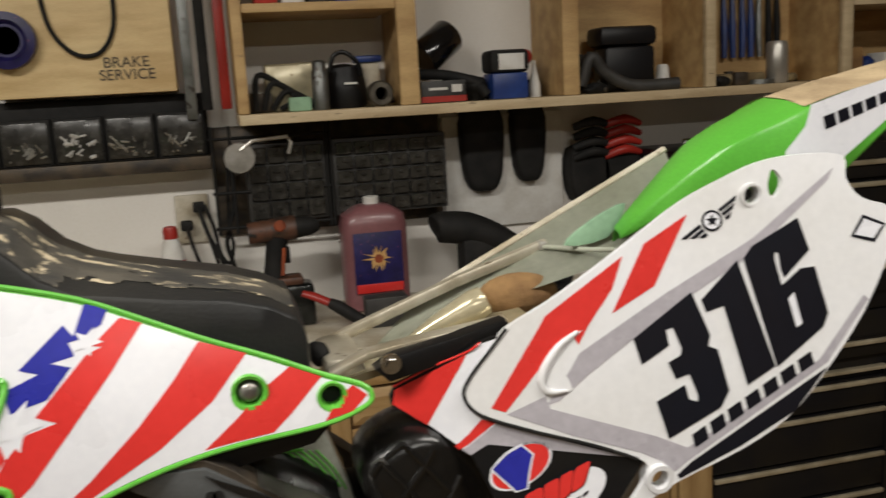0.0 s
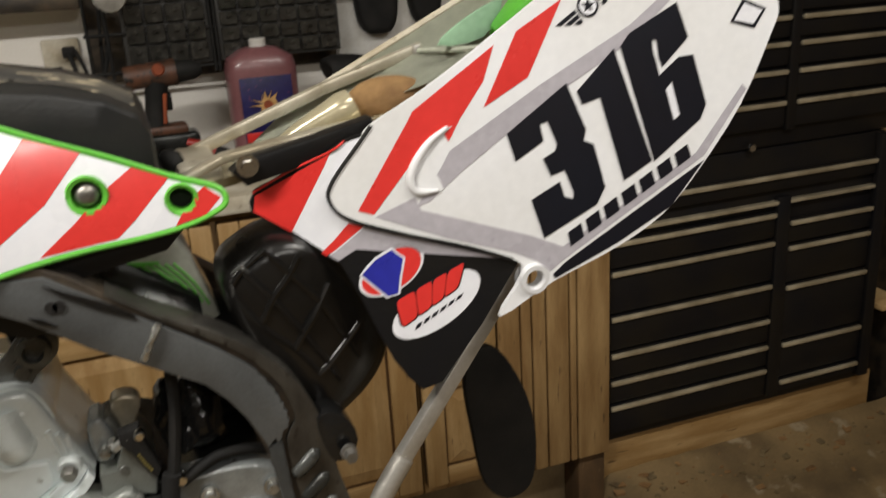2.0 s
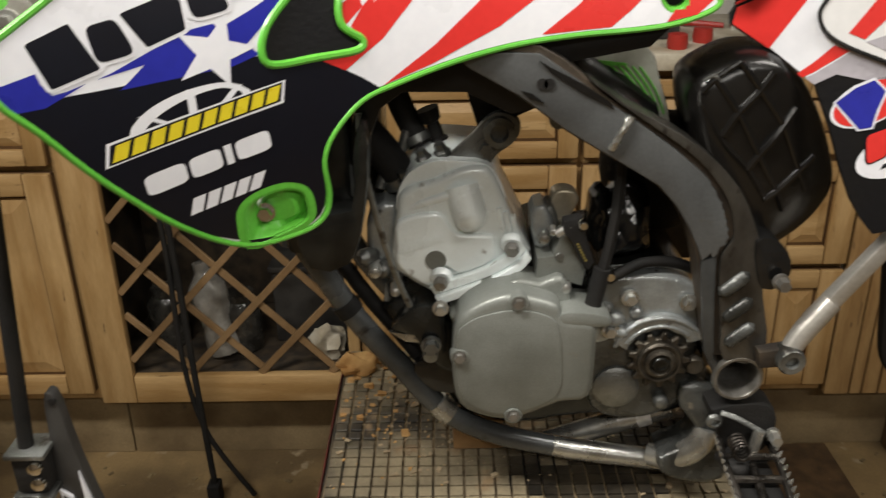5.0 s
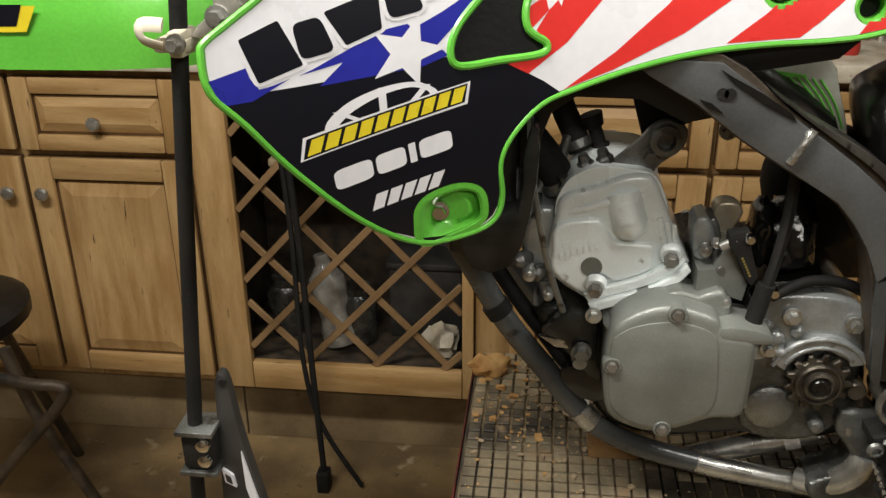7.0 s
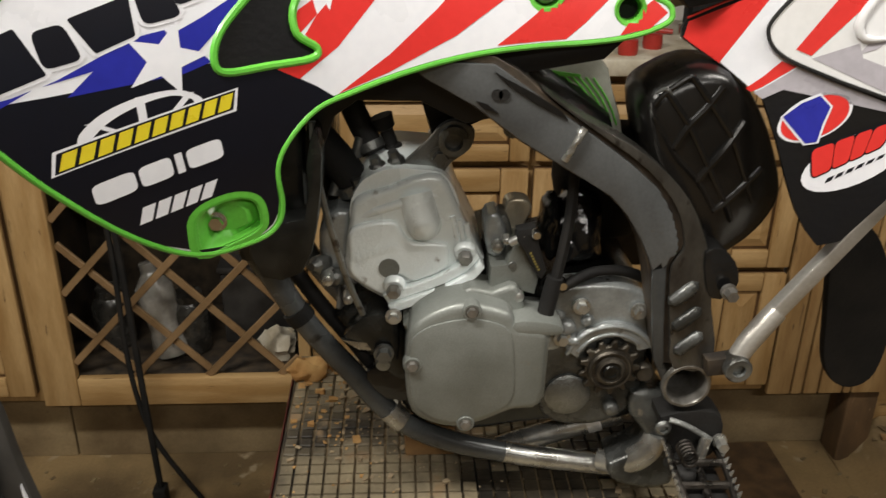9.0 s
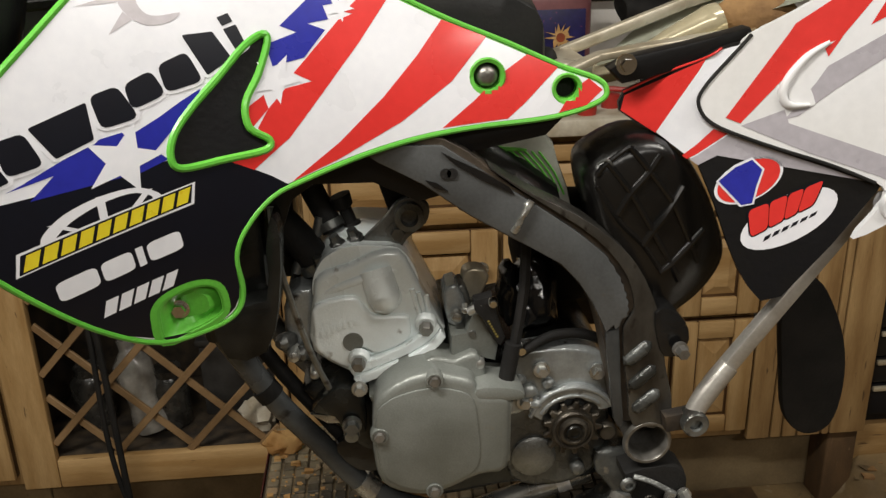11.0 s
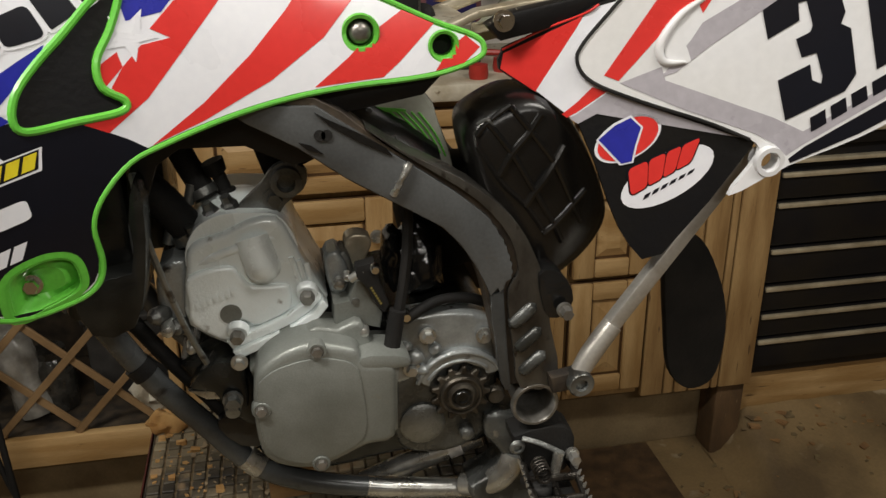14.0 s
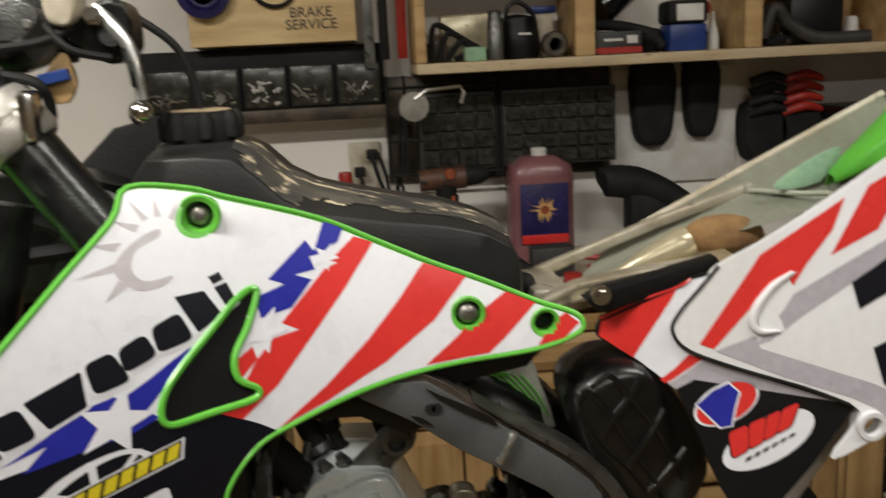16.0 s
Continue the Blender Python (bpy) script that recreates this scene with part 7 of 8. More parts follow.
bm = fill([[(0.306 + (0.034 if i % 2 == 0 else 0.016) * (1 + 0.45 * math.sin(i * 2.3)) * math.cos(math.pi * i / 14), 1.220 + (0.034 if i % 2 == 0 else 0.015) * math.sin(math.pi * i / 14)) for i in range(28)]])
bmesh.ops.translate(bm, vec=(0, 2.2170, 0), verts=bm.verts)
part("burst", bm, CLOD, jug)
part("burst_core", lathe([(0.011, 0), (0.010, 0.0008)], (0.306, 2.2158, 1.220), (0, 1, 0), 14), ORANGE_PL, jug)

DRILL_BODY = material("grimy_orange_casing", (0.105, 0.042, 0.022), 0.5, dark=(0.028, 0.018, 0.013), scale=24, speck=(0.012, 0.011, 0.01), speck_size=0.56)
# cordless drill lying in the clutter
drill = thing("cordless_drill", (0.08, 2.2, 1.085), "dirty orange and black cordless drill standing on its battery", "drill")
part("motor_housing", tube([(0.0, 2.2, 1.312), (0.11, 2.2, 1.318)], [0.026, 0.030], 14, 2), DRILL_BODY, drill)
part("chuck", tube([(0.11, 2.2, 1.318), (0.145, 2.2, 1.319), (0.165, 2.2, 1.320)], [0.026, 0.022, 0.012], 14, 2), RUBBER, drill)
part("grip", tube([(0.066, 2.2, 1.300), (0.056, 2.2, 1.245), (0.050, 2.2, 1.19)], [0.026, 0.023, 0.027], 14, 3), RUBBER, drill)
part("battery", rbox(0.000, 0.140, 2.165, 2.245, 1.086, 1.185, 0.010), CASE_M, drill, "grimy black battery pack")
part("battery_foot", rbox(0.012, 0.118, 2.170, 2.230, 1.184, 1.205, 0.008), DRILL_BODY, drill)
part("trigger", rbox(0.078, 0.092, 2.192, 2.208, 1.235, 1.275, 0.004), RUBBER, drill)
part("side_badge", lathe([(0.014, 0), (0.010, -0.004)], (0.072, 2.172, 1.328), (0, 1, 0), 16), ORANGE_PL, drill)
part("grip_inlay", tube([(0.078, 2.180, 1.275), (0.070, 2.178, 1.21)], 0.0045, 8, 1), ORANGE_PL, drill)
wrench = thing("pliers", (0.20, 2.10, 1.085), "red and black handled pliers leaning on the drill's battery", "pliers")
part("jaw", tube([(0.108, 2.135, 1.172), (0.135, 2.125, 1.163), (0.168, 2.112, 1.147)], [0.008, 0.0105, 0.010], 12, 3, flat=0.8), RED_PL, wrench)
part("handle", tube([(0.166, 2.113, 1.148), (0.185, 2.105, 1.138), (0.215, 2.095, 1.117), (0.245, 2.085, 1.099)], [0.0115, 0.015, 0.0145, 0.012], 12, 4), RUBBER, wrench)

# benchtop litter
rnd = random.Random(11)
for i in range(26):
    x, y = rnd.uniform(-0.35, 0.95), rnd.uniform(1.97, 2.34)
    if 0.2 < x < 0.42 and y > 2.15:
        continue
    kind = i % 5
    if kind == 0:
        tagged(part("plastic_cup", lathe([(0.02, 0), (0.022, 0.01), (0.02, 0.03), (0.012, 0.032)], (x, y, 1.0852), "Z", 16), rnd.choice((RUBBER, CASTDARK, RED_PL))), "small round cup on the cluttered bench", "cup")
    elif kind == 1:
        a = rnd.uniform(0, 6.28)
        tagged(part("hand_tool", tube([(x, y, 1.093), (x + 0.09 * math.cos(a), y * 0.999 + 0.05 * math.sin(a), 1.095), (x + 0.16 * math.cos(a), y + 0.09 * math.sin(a), 1.093)], [0.006, 0.0075, 0.007], 8, 3), rnd.choice((STEEL, RED_PL, RUBBER))), "worn hand tool lying on the bench", "tool")
    elif kind == 2:
        tagged(part("socket", lathe([(0.012, 0), (0.012, 0.026), (0.009, 0.027)], (x, y, 1.0852), "Z", 14), CHROME), "small chrome socket on the bench", "socket")
    elif kind == 3:
        h = rnd.uniform(0.03, 0.07)
        boxy("parts_box", x, x + rnd.uniform(0.05, 0.1), y, y + 0.05, 1.0852, 1.0852 + h, rnd.choice((DARKBOX, CARD, DARKBOX)), "small grimy parts box on the bench", "box")
    else:
        tagged(part("rag", blob((x, y, 1.098), (0.05, 0.035, 0.014), 0.5, 40), rnd.choice((KHAKI, RUBBER, DARKBOX))), "crumpled shop rag on the bench", "rag")

# black speaker-like machine behind the rail
tagged(part("angle_grinder", join(tube([(0.462, 2.26, 1.275), (0.475, 2.26, 1.276), (0.54, 2.25, 1.268), (0.61, 2.24, 1.240), (0.69, 2.23, 1.190)], [0.030, 0.040, 0.043, 0.038, 0.030], 16, 4), tube([(0.68, 2.23, 1.195), (0.74, 2.225, 1.155), (0.80, 2.22, 1.108)], [0.029, 0.024, 0.022], 12, 3), rbox(0.52, 0.64, 2.21, 2.28, 1.086, 1.245, 0.01)), RUBBER), "black power tool among the bench clutter", "power tool")

# small-part drawer cabinets under the shelf
def parts_cabinet(x0, x1, z0, z1, nx, nz):
    ob = thing("parts_cabinet", ((x0 + x1) / 2, 2.34, z0), "dark steel cabinet of small smoky plastic drawers", "parts cabinet", "small-part cabinets")
    part("shell", rbox(x0, x1, 2.305, YW - 0.003, z0, z1, 0.003), DARKBOX, ob)
    w, h = (x1 - x0 - 0.012) / nx, (z1 - z0 - 0.012) / nz
    for i in range(nx):
        for j in range(nz):
            a, c = x0 + 0.006 + i * w, z0 + 0.006 + j * h
            d = part("drawer", rbox(a + 0.0025, a + w - 0.0025, 2.296, 2.304, c + 0.0025, c + h - 0.0025, 0.002, 1), CLEAR, ob)
            part("tab", rbox(a + w * 0.38, a + w * 0.62, 2.290, 2.2962, c + h * 0.55, c + h * 0.7, 0.001, 1), CLEAR, d)
    return ob


parts_cabinet(0.222, 0.512, 1.322, 1.512, 6, 5)
parts_cabinet(0.012, 0.205, 1.322, 1.512, 4, 4)
boxy("backing_board", -0.066, 0.520, 2.388, YW - 0.001, 1.285, 1.556, FRAME_BROWN, "dark stained board behind the parts cabinets", "board", 0.002)
rail = thing("wall_rack", (0.0, 2.36, 1.3), "dark wire rack on the wall behind the lamp", "rack")
for x in (-0.062, -0.02, 0.208, 0.218):
    part("wire", tube([(x, 2.30, 1.30), (x, 2.30, 1.56)], 0.004, 8, 1), RUBBER, rail)
for z in (1.315, 1.40, 1.53):
    part("wire", tube([(-0.07, 2.302, z), (0.22, 2.302, z)], 0.004, 8, 1), RUBBER, rail)
# magnifier lamp
lampm = thing("magnifier_lamp", (-0.02, 2.2, 1.5), "small clear magnifier on a jointed metal arm", "magnifier")
part("lens", lathe([(0.034, 0), (0.036, 0.004), (0.034, 0.008)], (-0.002, 2.22, 1.487), (0, 1, 0), 24), GLASSY, lampm)
part("arm", tube([(0.0, 2.222, 1.505), (0.03, 2.22, 1.525), (0.11, 2.22, 1.530), (0.118, 2.22, 1.515), (0.11, 2.22, 1.490)], 0.0045, 8, 1), BRUSHED, lampm)
# bin rail with clear hanging pockets
binr = thing("hanging_bin_rail", (-0.3, 2.35, 1.462), "long dark tray with clear-fronted pockets of hardware", "storage bins")
part("tray", rbox(-0.66, -0.066, 2.350, YW - 0.002, 1.4945, 1.642, 0.004), RUBBER, binr)
part("ledge", rbox(-0.66, -0.066, 2.295, YW - 0.002, 1.462, 1.494, 0.003), FRAME_BROWN, binr)
for i in range(5):
    a = -0.184 - i * 0.113
    pk = part("pocket", rbox(a, a + 0.110, 2.305, 2.3495, 1.4945, 1.600, 0.003), RUBBER, binr)
    part("front_pane", rbox(a + 0.006, a + 0.104, 2.299, 2.3045, 1.500, 1.594, 0.002), CLEAR, pk)
    for k in range(16):
        q = random.Random(i * 40 + k)
        x, z = a + q.uniform(0.018, 0.092), q.uniform(1.506, 1.565 if i == 2 else 1.542)
        b = q.uniform(-0.02, 0.02)
        part("screw", tube([(x, 2.297, z), (x + b, 2.296, z + q.uniform(-0.004, 0.02))], 0.0044 if i == 2 and k % 3 == 0 else 0.0024, 6, 1), ZINC if i == 2 else STEEL, pk)
# crate front with two stencilled words
crate = thing("wooden_crate", (-0.32, 2.3, 1.645), "old wooden crate with stencilled lettering", "crate")
part("front_board", rbox(-0.520, -0.126, 2.30, 2.315, 1.648, 2.02, 0.004), CRATE_W, crate)
part("side_board", rbox(-0.520, -0.505, 2.3155, YW - 0.003, 1.648, 2.02, 0.003), PLY, crate)
part("side_board", rbox(-0.141, -0.126, 2.3155, YW - 0.003, 1.648, 2.02, 0.003), PLY, crate)
part("bottom_board", rbox(-0.504, -0.142, 2.3155, YW - 0.003, 1.648, 1.662, 0.002), PLY, crate)


def lettering(text, x, y, z, size, mat, parent, name="lettering"):
    cu = bpy.data.curves.new(name, "FONT")
    cu.body, cu.size, cu.align_x, cu.extrude = text, size, "CENTER", 0.0006
    tmp = bpy.data.objects.new(name, cu)
    scene.collection.objects.link(tmp)
    me = bpy.data.meshes.new_from_object(tmp.evaluated_get(bpy.context.evaluated_depsgraph_get()))
    bpy.data.objects.remove(tmp)
    me.transform(Matrix.Translation((x, y, z)) @ Matrix.Rotation(radians(90), 4, "X"))
    me.materials.append(mat)
    ob = new(name, me)
    ob.parent = parent
    ob.matrix_parent_inverse = Matrix.Translation(-parent.location)
    return ob


lettering("BRAKE", -0.232, 2.2985, 1.708, 0.034, FRAME_BROWN, crate)
lettering("SERVICE", -0.232, 2.2985, 1.680, 0.034, FRAME_BROWN, crate)
tagged(part("blue_reel", lathe([(0.062, 0), (0.062, -0.03), (0.045, -0.034), (0.036, -0.02), (0.030, -0.02), (0.030, 0)], (-0.475, 2.297, 1.775), (0, 1, 0), 28), NAVY), "round dark blue tape reel hanging on the crate", "reel")
tagged(part("hanging_belt", tube([(-0.40, 2.292, 1.90), (-0.385, 2.292, 1.80), (-0.34, 2.291, 1.742), (-0.285, 2.291, 1.742), (-0.25, 2.292, 1.80), (-0.245, 2.292, 1.90)], 0.005, 8, 6), RUBBER), "thin black drive belt hanging in a loop", "belt")
for x, m, lab in ((-0.098, CASTDARK, "long grey metal straightedge hung on the wall"), (-0.018, RED_PL, "long red level hung beside the shelf"), (-0.062, RUBBER, "black hanging cable tool")):
    tagged(part("straightedge", rbox(x - 0.012, x + 0.012, 2.285, 2.297, 1.60 if x > -0.09 else 1.58, 2.05, 0.003), m), lab, "level")

# outlet and plugs
outl = thing("outlet", (-0.115, 2.395, 1.34), "grey double wall outlet with black plugs", "outlet")
part("plate", rbox(-0.165, -0.085, 2.386, YW - 0.001, 1.275, 1.395, 0.003), MUD_WHITE, outl)
for z in (1.31, 1.36):
    part("socket_face", lathe([(0.016, 0), (0.016, 0.004)], (-0.125, 2.382, z), (0, 1, 0), 16), MUD_WHITE, outl)
for x, z in ((-0.108, 1.366), (-0.141, 1.322)):
    part("plug", rbox(x - 0.014, x + 0.014, 2.35, 2.381, z - 0.012, z + 0.012, 0.004), RUBBER, outl)
    part("cord", tube([(x, 2.35, z), (x + 0.02, 2.33, z - 0.08), (x + 0.06, 2.30, 1.13), (x + 0.09, 2.28, 1.095)], 0.0045, 8, 5), RUBBER, outl)
for pts, r in (([(-0.022, 2.335, 1.47), (-0.024, 2.335, 1.367), (-0.048, 2.33, 1.281), (-0.040, 2.33, 1.231), (-0.026, 2.32, 1.16), (-0.02, 2.31, 1.093)], 0.0055), ([(-0.108, 2.35, 1.362), (-0.094, 2.34, 1.305), (-0.069, 2.33, 1.245), (-0.059, 2.33, 1.20), (-0.072, 2.32, 1.15), (-0.06, 2.31, 1.093)], 0.0050), ([(-0.094, 2.345, 1.372), (-0.076, 2.335, 1.315), (-0.066, 2.33, 1.25), (-0.046, 2.33, 1.225), (-0.034, 2.33, 1.27), (-0.040, 2.335, 1.32), (-0.030, 2.34, 1.46)], 0.0045)):
    part("cord", tube(pts, r, 8, 5), RUBBER, outl)
glue = thing("glue_bottle", (-0.178, 2.3, 1.085), "small white glue bottle with a red nozzle", "bottle")
part("body", lathe([(0.029, 0), (0.030, 0.01), (0.030, 0.160), (0.027, 0.182), (0.021, 0.205), (0.017, 0.218)], (-0.178, 2.3, 1.0855), "Z", 20), PAPER, glue)
part("nozzle", lathe([(0.0175, 0), (0.0175, 0.020), (0.0150, 0.028), (0.006, 0.030)], (-0.178, 2.3, 1.3035), "Z", 14), RED_PL, glue)
part("label_band", lathe([(0.0303, 0), (0.0303, 0.012)], (-0.178, 2.3, 1.240), "Z", 20, False), RED_PL, glue)

# gloves and knee guards hung on the wall
for x, w, z0, z1 in ((0.628, 0.052, 1.345, 1.555), (0.758, 0.042, 1.362, 1.555)):
    loop = smooth_line([(x - w, z1), (x + w, z1), (x + w * 1.05, z0 + 0.07), (x + w * 0.7, z0 + 0.01), (x, z0), (x - w * 0.7, z0 + 0.01), (x - w * 1.05, z0 + 0.07)], 4)
    tagged(part("knee_guard", prism(loop, 2.345, YW - 0.002, 0.02, 4), RUBBER), "black moulded knee guard hung on the wall", "knee guard", "hung guards")
boxy("white_board", 0.525, 0.86, 2.385, YW - 0.001, 1.245, 1.545, PAPER, "white board on the wall behind the guards", "board", 0.002)
for x, m in ((0.93, RUBBER), (1.02, RED_PL)):
    g = thing("work_glove", (x, 2.35, 1.35), "padded work glove hung under the shelf" if m is RUBBER else "red padded work glove hung under the shelf", "glove")
    part("palm", prism(smooth_line([(x - 0.05, 1.30), (x + 0.045, 1.30), (x + 0.05, 1.42), (x - 0.055, 1.44)], 4), 2.335, YW - 0.003, 0.012, 3), RUBBER, g)
    for k in range(4):
        part("finger", tube([(x - 0.055, 2.335, 1.415 + k * 0.028), (x, 2.325, 1.432 + k * 0.027), (x + 0.05, 2.335, 1.42 + k * 0.026)], [0.010, 0.013, 0.008], 10, 3), m, g)

# shelf contents
Z0 = 1.5865
amber = thing("parts_bag", (0.13, 2.29, Z0), "clear amber bag of parts leaning in the cubby", "bag")
part("bag", rough_up(rbox(0.075, 0.205, 2.285, 2.31, Z0, Z0 + 0.112, 0.006, 3), 0.006, 40), TRANSL, amber)
heap_thing = thing("cable_heap", (0.1, 2.23, Z0), "heap of black cables and hoses", "cable")
for k in range(4):
    part("cable", tube([(0.045 + 0.02 * k, 2.22 + 0.01 * k, Z0 + 0.006), (0.055 + 0.03 * k, 2.23, Z0 + 0.085 - 0.02 * k), (0.11 + 0.02 * k, 2.24, Z0 + 0.06 - 0.012 * k), (0.165 + 0.01 * k, 2.225, Z0 + 0.008)], 0.007, 8, 5), RUBBER, heap_thing)
boxy("green_carton", 0.118, 0.168, 2.17, 2.20, Z0, Z0 + 0.032, PALEGREEN, "small pale green carton on the shelf", "carton")
tagged(part("spray_can", lathe([(0.018, 0), (0.019, 0.004), (0.019, 0.085), (0.016, 0.092), (0.016, 0.108), (0.012, 0.112)], (0.192, 2.185, Z0), "Z", 18), CASTDARK), "dull grey spray can on the shelf", "spray can")
kit = thing("tool_bag", (0.26, 2.27, Z0), "small black soft tool bag with a carry loop", "bag")
part("body", rough_up(loft([[(0.262 + w * math.cos(a), 2.27 + d * math.sin(a), Z0 + h) for a in np.linspace(0, 6.28, 18, endpoint=False)] for w, d, h in ((0.048, 0.036, 0.0005), (0.054, 0.04, 0.02), (0.05, 0.036, 0.065), (0.040, 0.028, 0.095), (0.018, 0.012, 0.104))]), 0.004, 35), BLACK_PL, kit)
part("carry_loop", tube([(0.225, 2.25, Z0 + 0.085), (0.235, 2.245, Z0 + 0.122), (0.262, 2.245, Z0 + 0.130), (0.292, 2.248, Z0 + 0.105), (0.300, 2.25, Z0 + 0.075)], 0.0055, 8, 6), BLACK_PL, kit)
part("front_print", rbox(0.255, 0.285, 2.228, 2.2295, Z0 + 0.055, Z0 + 0.060, 0), PAPER, kit)
oilb = thing("plastic_bottle", (0.325, 2.305, Z0), "pale plastic bottle with a blue lid", "bottle")
part("body", rough_up(rbox(0.297, 0.352, 2.28, 2.33, Z0, Z0 + 0.105, 0.008), 0.001, 40), MUD_WHITE, oilb)
part("lid", rbox(0.292, 0.357, 2.275, 2.335, Z0 + 0.1055, Z0 + 0.122, 0.004), BLUE_PL, oilb)
tagged(part("bearing_ring", lathe([(0.030, 0), (0.030, -0.03), (0.026, -0.034), (0.015, -0.034), (0.0135, -0.028), (0.0135, 0)], (0.333, 2.215, Z0 + 0.030), (0, 1, 0), 26), SPROCKET_M), "rusty brown steel bearing ring", "ring")
redb = thing("parts_carton", (0.48, 2.2, Z0), "black parts carton with a red band and white print", "carton")
part("carton", rbox(0.425, 0.535, 2.17, 2.25, Z0, Z0 + 0.052, 0.002), DARKBOX, redb)
part("red_band", rbox(0.4245, 0.5355, 2.1685, 2.1702, Z0 + 0.002, Z0 + 0.016, 0), RED_PL, redb)
part("print_bar", rbox(0.445, 0.49, 2.1685, 2.1702, Z0 + 0.030, Z0 + 0.036, 0), PAPER, redb)
part("print_bar", rbox(0.50, 0.525, 2.1685, 2.1702, Z0 + 0.024, Z0 + 0.042, 0), PAPER, redb)
tin = lathe([(0.042, 0), (0.044, 0.004), (0.044, 0.10), (0.040, 0.106), (0.036, 0.10)], (0, 0, 0), (0.75, 0.25, 0.55), 26)
bmesh.ops.translate(tin, vec=(0.455, 2.27, Z0 + 0.105), verts=tin.verts)
tagged(part("filter_canister", tin, material("gloss_black_canister", (0.01, 0.01, 0.012), 0.12, 0.4, scale=10, coat=0.6)), "glossy black metal filter canister lying tilted", "canister")
tagged(part("black_hose", tube([(0.42, 2.22, Z0 + 0.07), (0.50, 2.23, Z0 + 0.065), (0.57, 2.22, Z0 + 0.045), (0.60, 2.21, Z0 + 0.012)], 0.013, 10, 5), RUBBER), "bent black rubber hose", "hose")
tagged(part("black_rag", blob((0.575, 2.25, Z0 + 0.03), (0.04, 0.04, 0.03), 0.4, 30), RUBBER), "black crumpled shop rag on the shelf", "rag")
bat = thing("battery", (0.655, 2.23, Z0), "blue and black battery with a white label", "battery")
part("case", rbox(0.61, 0.70, 2.19, 2.27, Z0, Z0 + 0.062, 0.004), BLUE_PL, bat)
part("top", rbox(0.605, 0.705, 2.187, 2.273, Z0 + 0.0625, Z0 + 0.118, 0.012), RUBBER, bat)
part("label", rbox(0.625, 0.69, 2.1852, 2.1868, Z0 + 0.070, Z0 + 0.108, 0.0005), PAPER, bat)
tagged(part("funnel", lathe([(0.014, 0), (0.014, 0.03), (0.004, 0.075), (0.003, 0.09)], (0.735, 2.24, Z0), "Z", 16), PAPER), "small white cone on the shelf", "cone")
tagged(part("red_ball", blob((0.725, 2.28, Z0 + 0.10), (0.02, 0.015, 0.02), 0.1, 20), RED_PL), "dull red plastic ball on the shelf", "ball")
case2 = thing("tool_case", (1.0, 2.28, Z0), "black plastic tool case leaning in the cubby", "case")
part("case_body", rbox(0.93, 1.07, 2.24, 2.33, Z0, Z0 + 0.115, 0.012), CHEST_BLACK, case2)
part("case_lid", rbox(0.915, 1.075, 2.235, 2.335, Z0 + 0.116, Z0 + 0.165, 0.014), CHEST_BLACK, case2)
tagged(part("strap_hose", join(tube([(0.84, 2.2, Z0 + 0.02), (0.87, 2.2, Z0 + 0.09), (0.91, 2.2, Z0 + 0.05), (0.98, 2.19, Z0 + 0.015), (1.10, 2.18, Z0 + 0.014)], 0.016, 10, 5), blob((0.85, 2.24, Z0 + 0.05), (0.035, 0.03, 0.05), 0.3, 30)), DARKBOX), "dark grey hose and straps piled up", "hose")
tagged(part("white_cone", lathe([(0.022, 0), (0.016, 0.06), (0.012, 0.065)], (1.12, 2.30, Z0), "Z", 16), PAPER), "white paper cone at the back of the cubby", "cone")
boxy("round_face_speaker", 1.215, 1.30, 2.33, 2.385, 1.72, 1.82, RUBBER, "small black speaker on the back board", "speaker", 0.02)
def junk(x0, x1, z, n, seed, depth=(2.17, 2.34)):
    """Odd grimy fittings crowded along a shelf."""
    r = random.Random(seed)
    for i in range(n):
        x, y, k = r.uniform(x0, x1), r.uniform(*depth), r.choice("abcdef")
        mat = r.choice((RUBBER, SPROCKET_M, CASTDARK, FRAME_BROWN, DARKBOX, STEEL, FLANK))
        s = r.uniform(0.012, 0.026)
        if k in "ab":
            tagged(part("pipe_fitting", lathe([(s, 0), (s, s * 0.7), (s * 0.7, s * 0.8), (s * 0.7, s * 1.9), (s * 0.5, s * 1.9)], (x, y, z), "Z", 12), mat), "small grimy pipe fitting on the cluttered shelf", "fitting")
        elif k == "c":
            tagged(part("metal_ring", lathe([(s * 1.5, 0), (s * 1.5, s * 0.5), (s, s * 0.5), (s * 0.9, 0)], (x, y, z), "Z", 16), mat), "flat metal ring lying on the shelf", "ring")
        elif k == "d":
            h = r.uniform(0.03, 0.075)
            tagged(part("parts_box", rough_up(rbox(x - s * 1.4, x + s * 1.4, y - s, y + s, z, z + h, 0.004), 0.001, 60), mat), "small grimy parts box on the shelf", "box")
        elif k == "e":
            a = r.uniform(0, 3)
            tagged(part("hand_tool", tube([(x, y, z + 0.008), (x + 0.04 * math.cos(a), y + 0.02 * math.sin(a), z + 0.012), (x + 0.08 * math.cos(a), y + 0.04 * math.sin(a), z + 0.008)], [0.006, 0.008, 0.006], 8, 3), mat), "worn hand tool lying on the shelf", "tool")
        else:
            tagged(part("rag", blob((x, y, z + 0.012), (s * 1.5, s, 0.013), 0.5, 50), r.choice((KHAKI, RUBBER))), "crumpled dirty rag on the shelf", "rag")


junk(0.05, 0.36, Z0, 12, 1, (2.24, 2.36))
junk(0.42, 0.76, Z0, 10, 2, (2.26, 2.36))
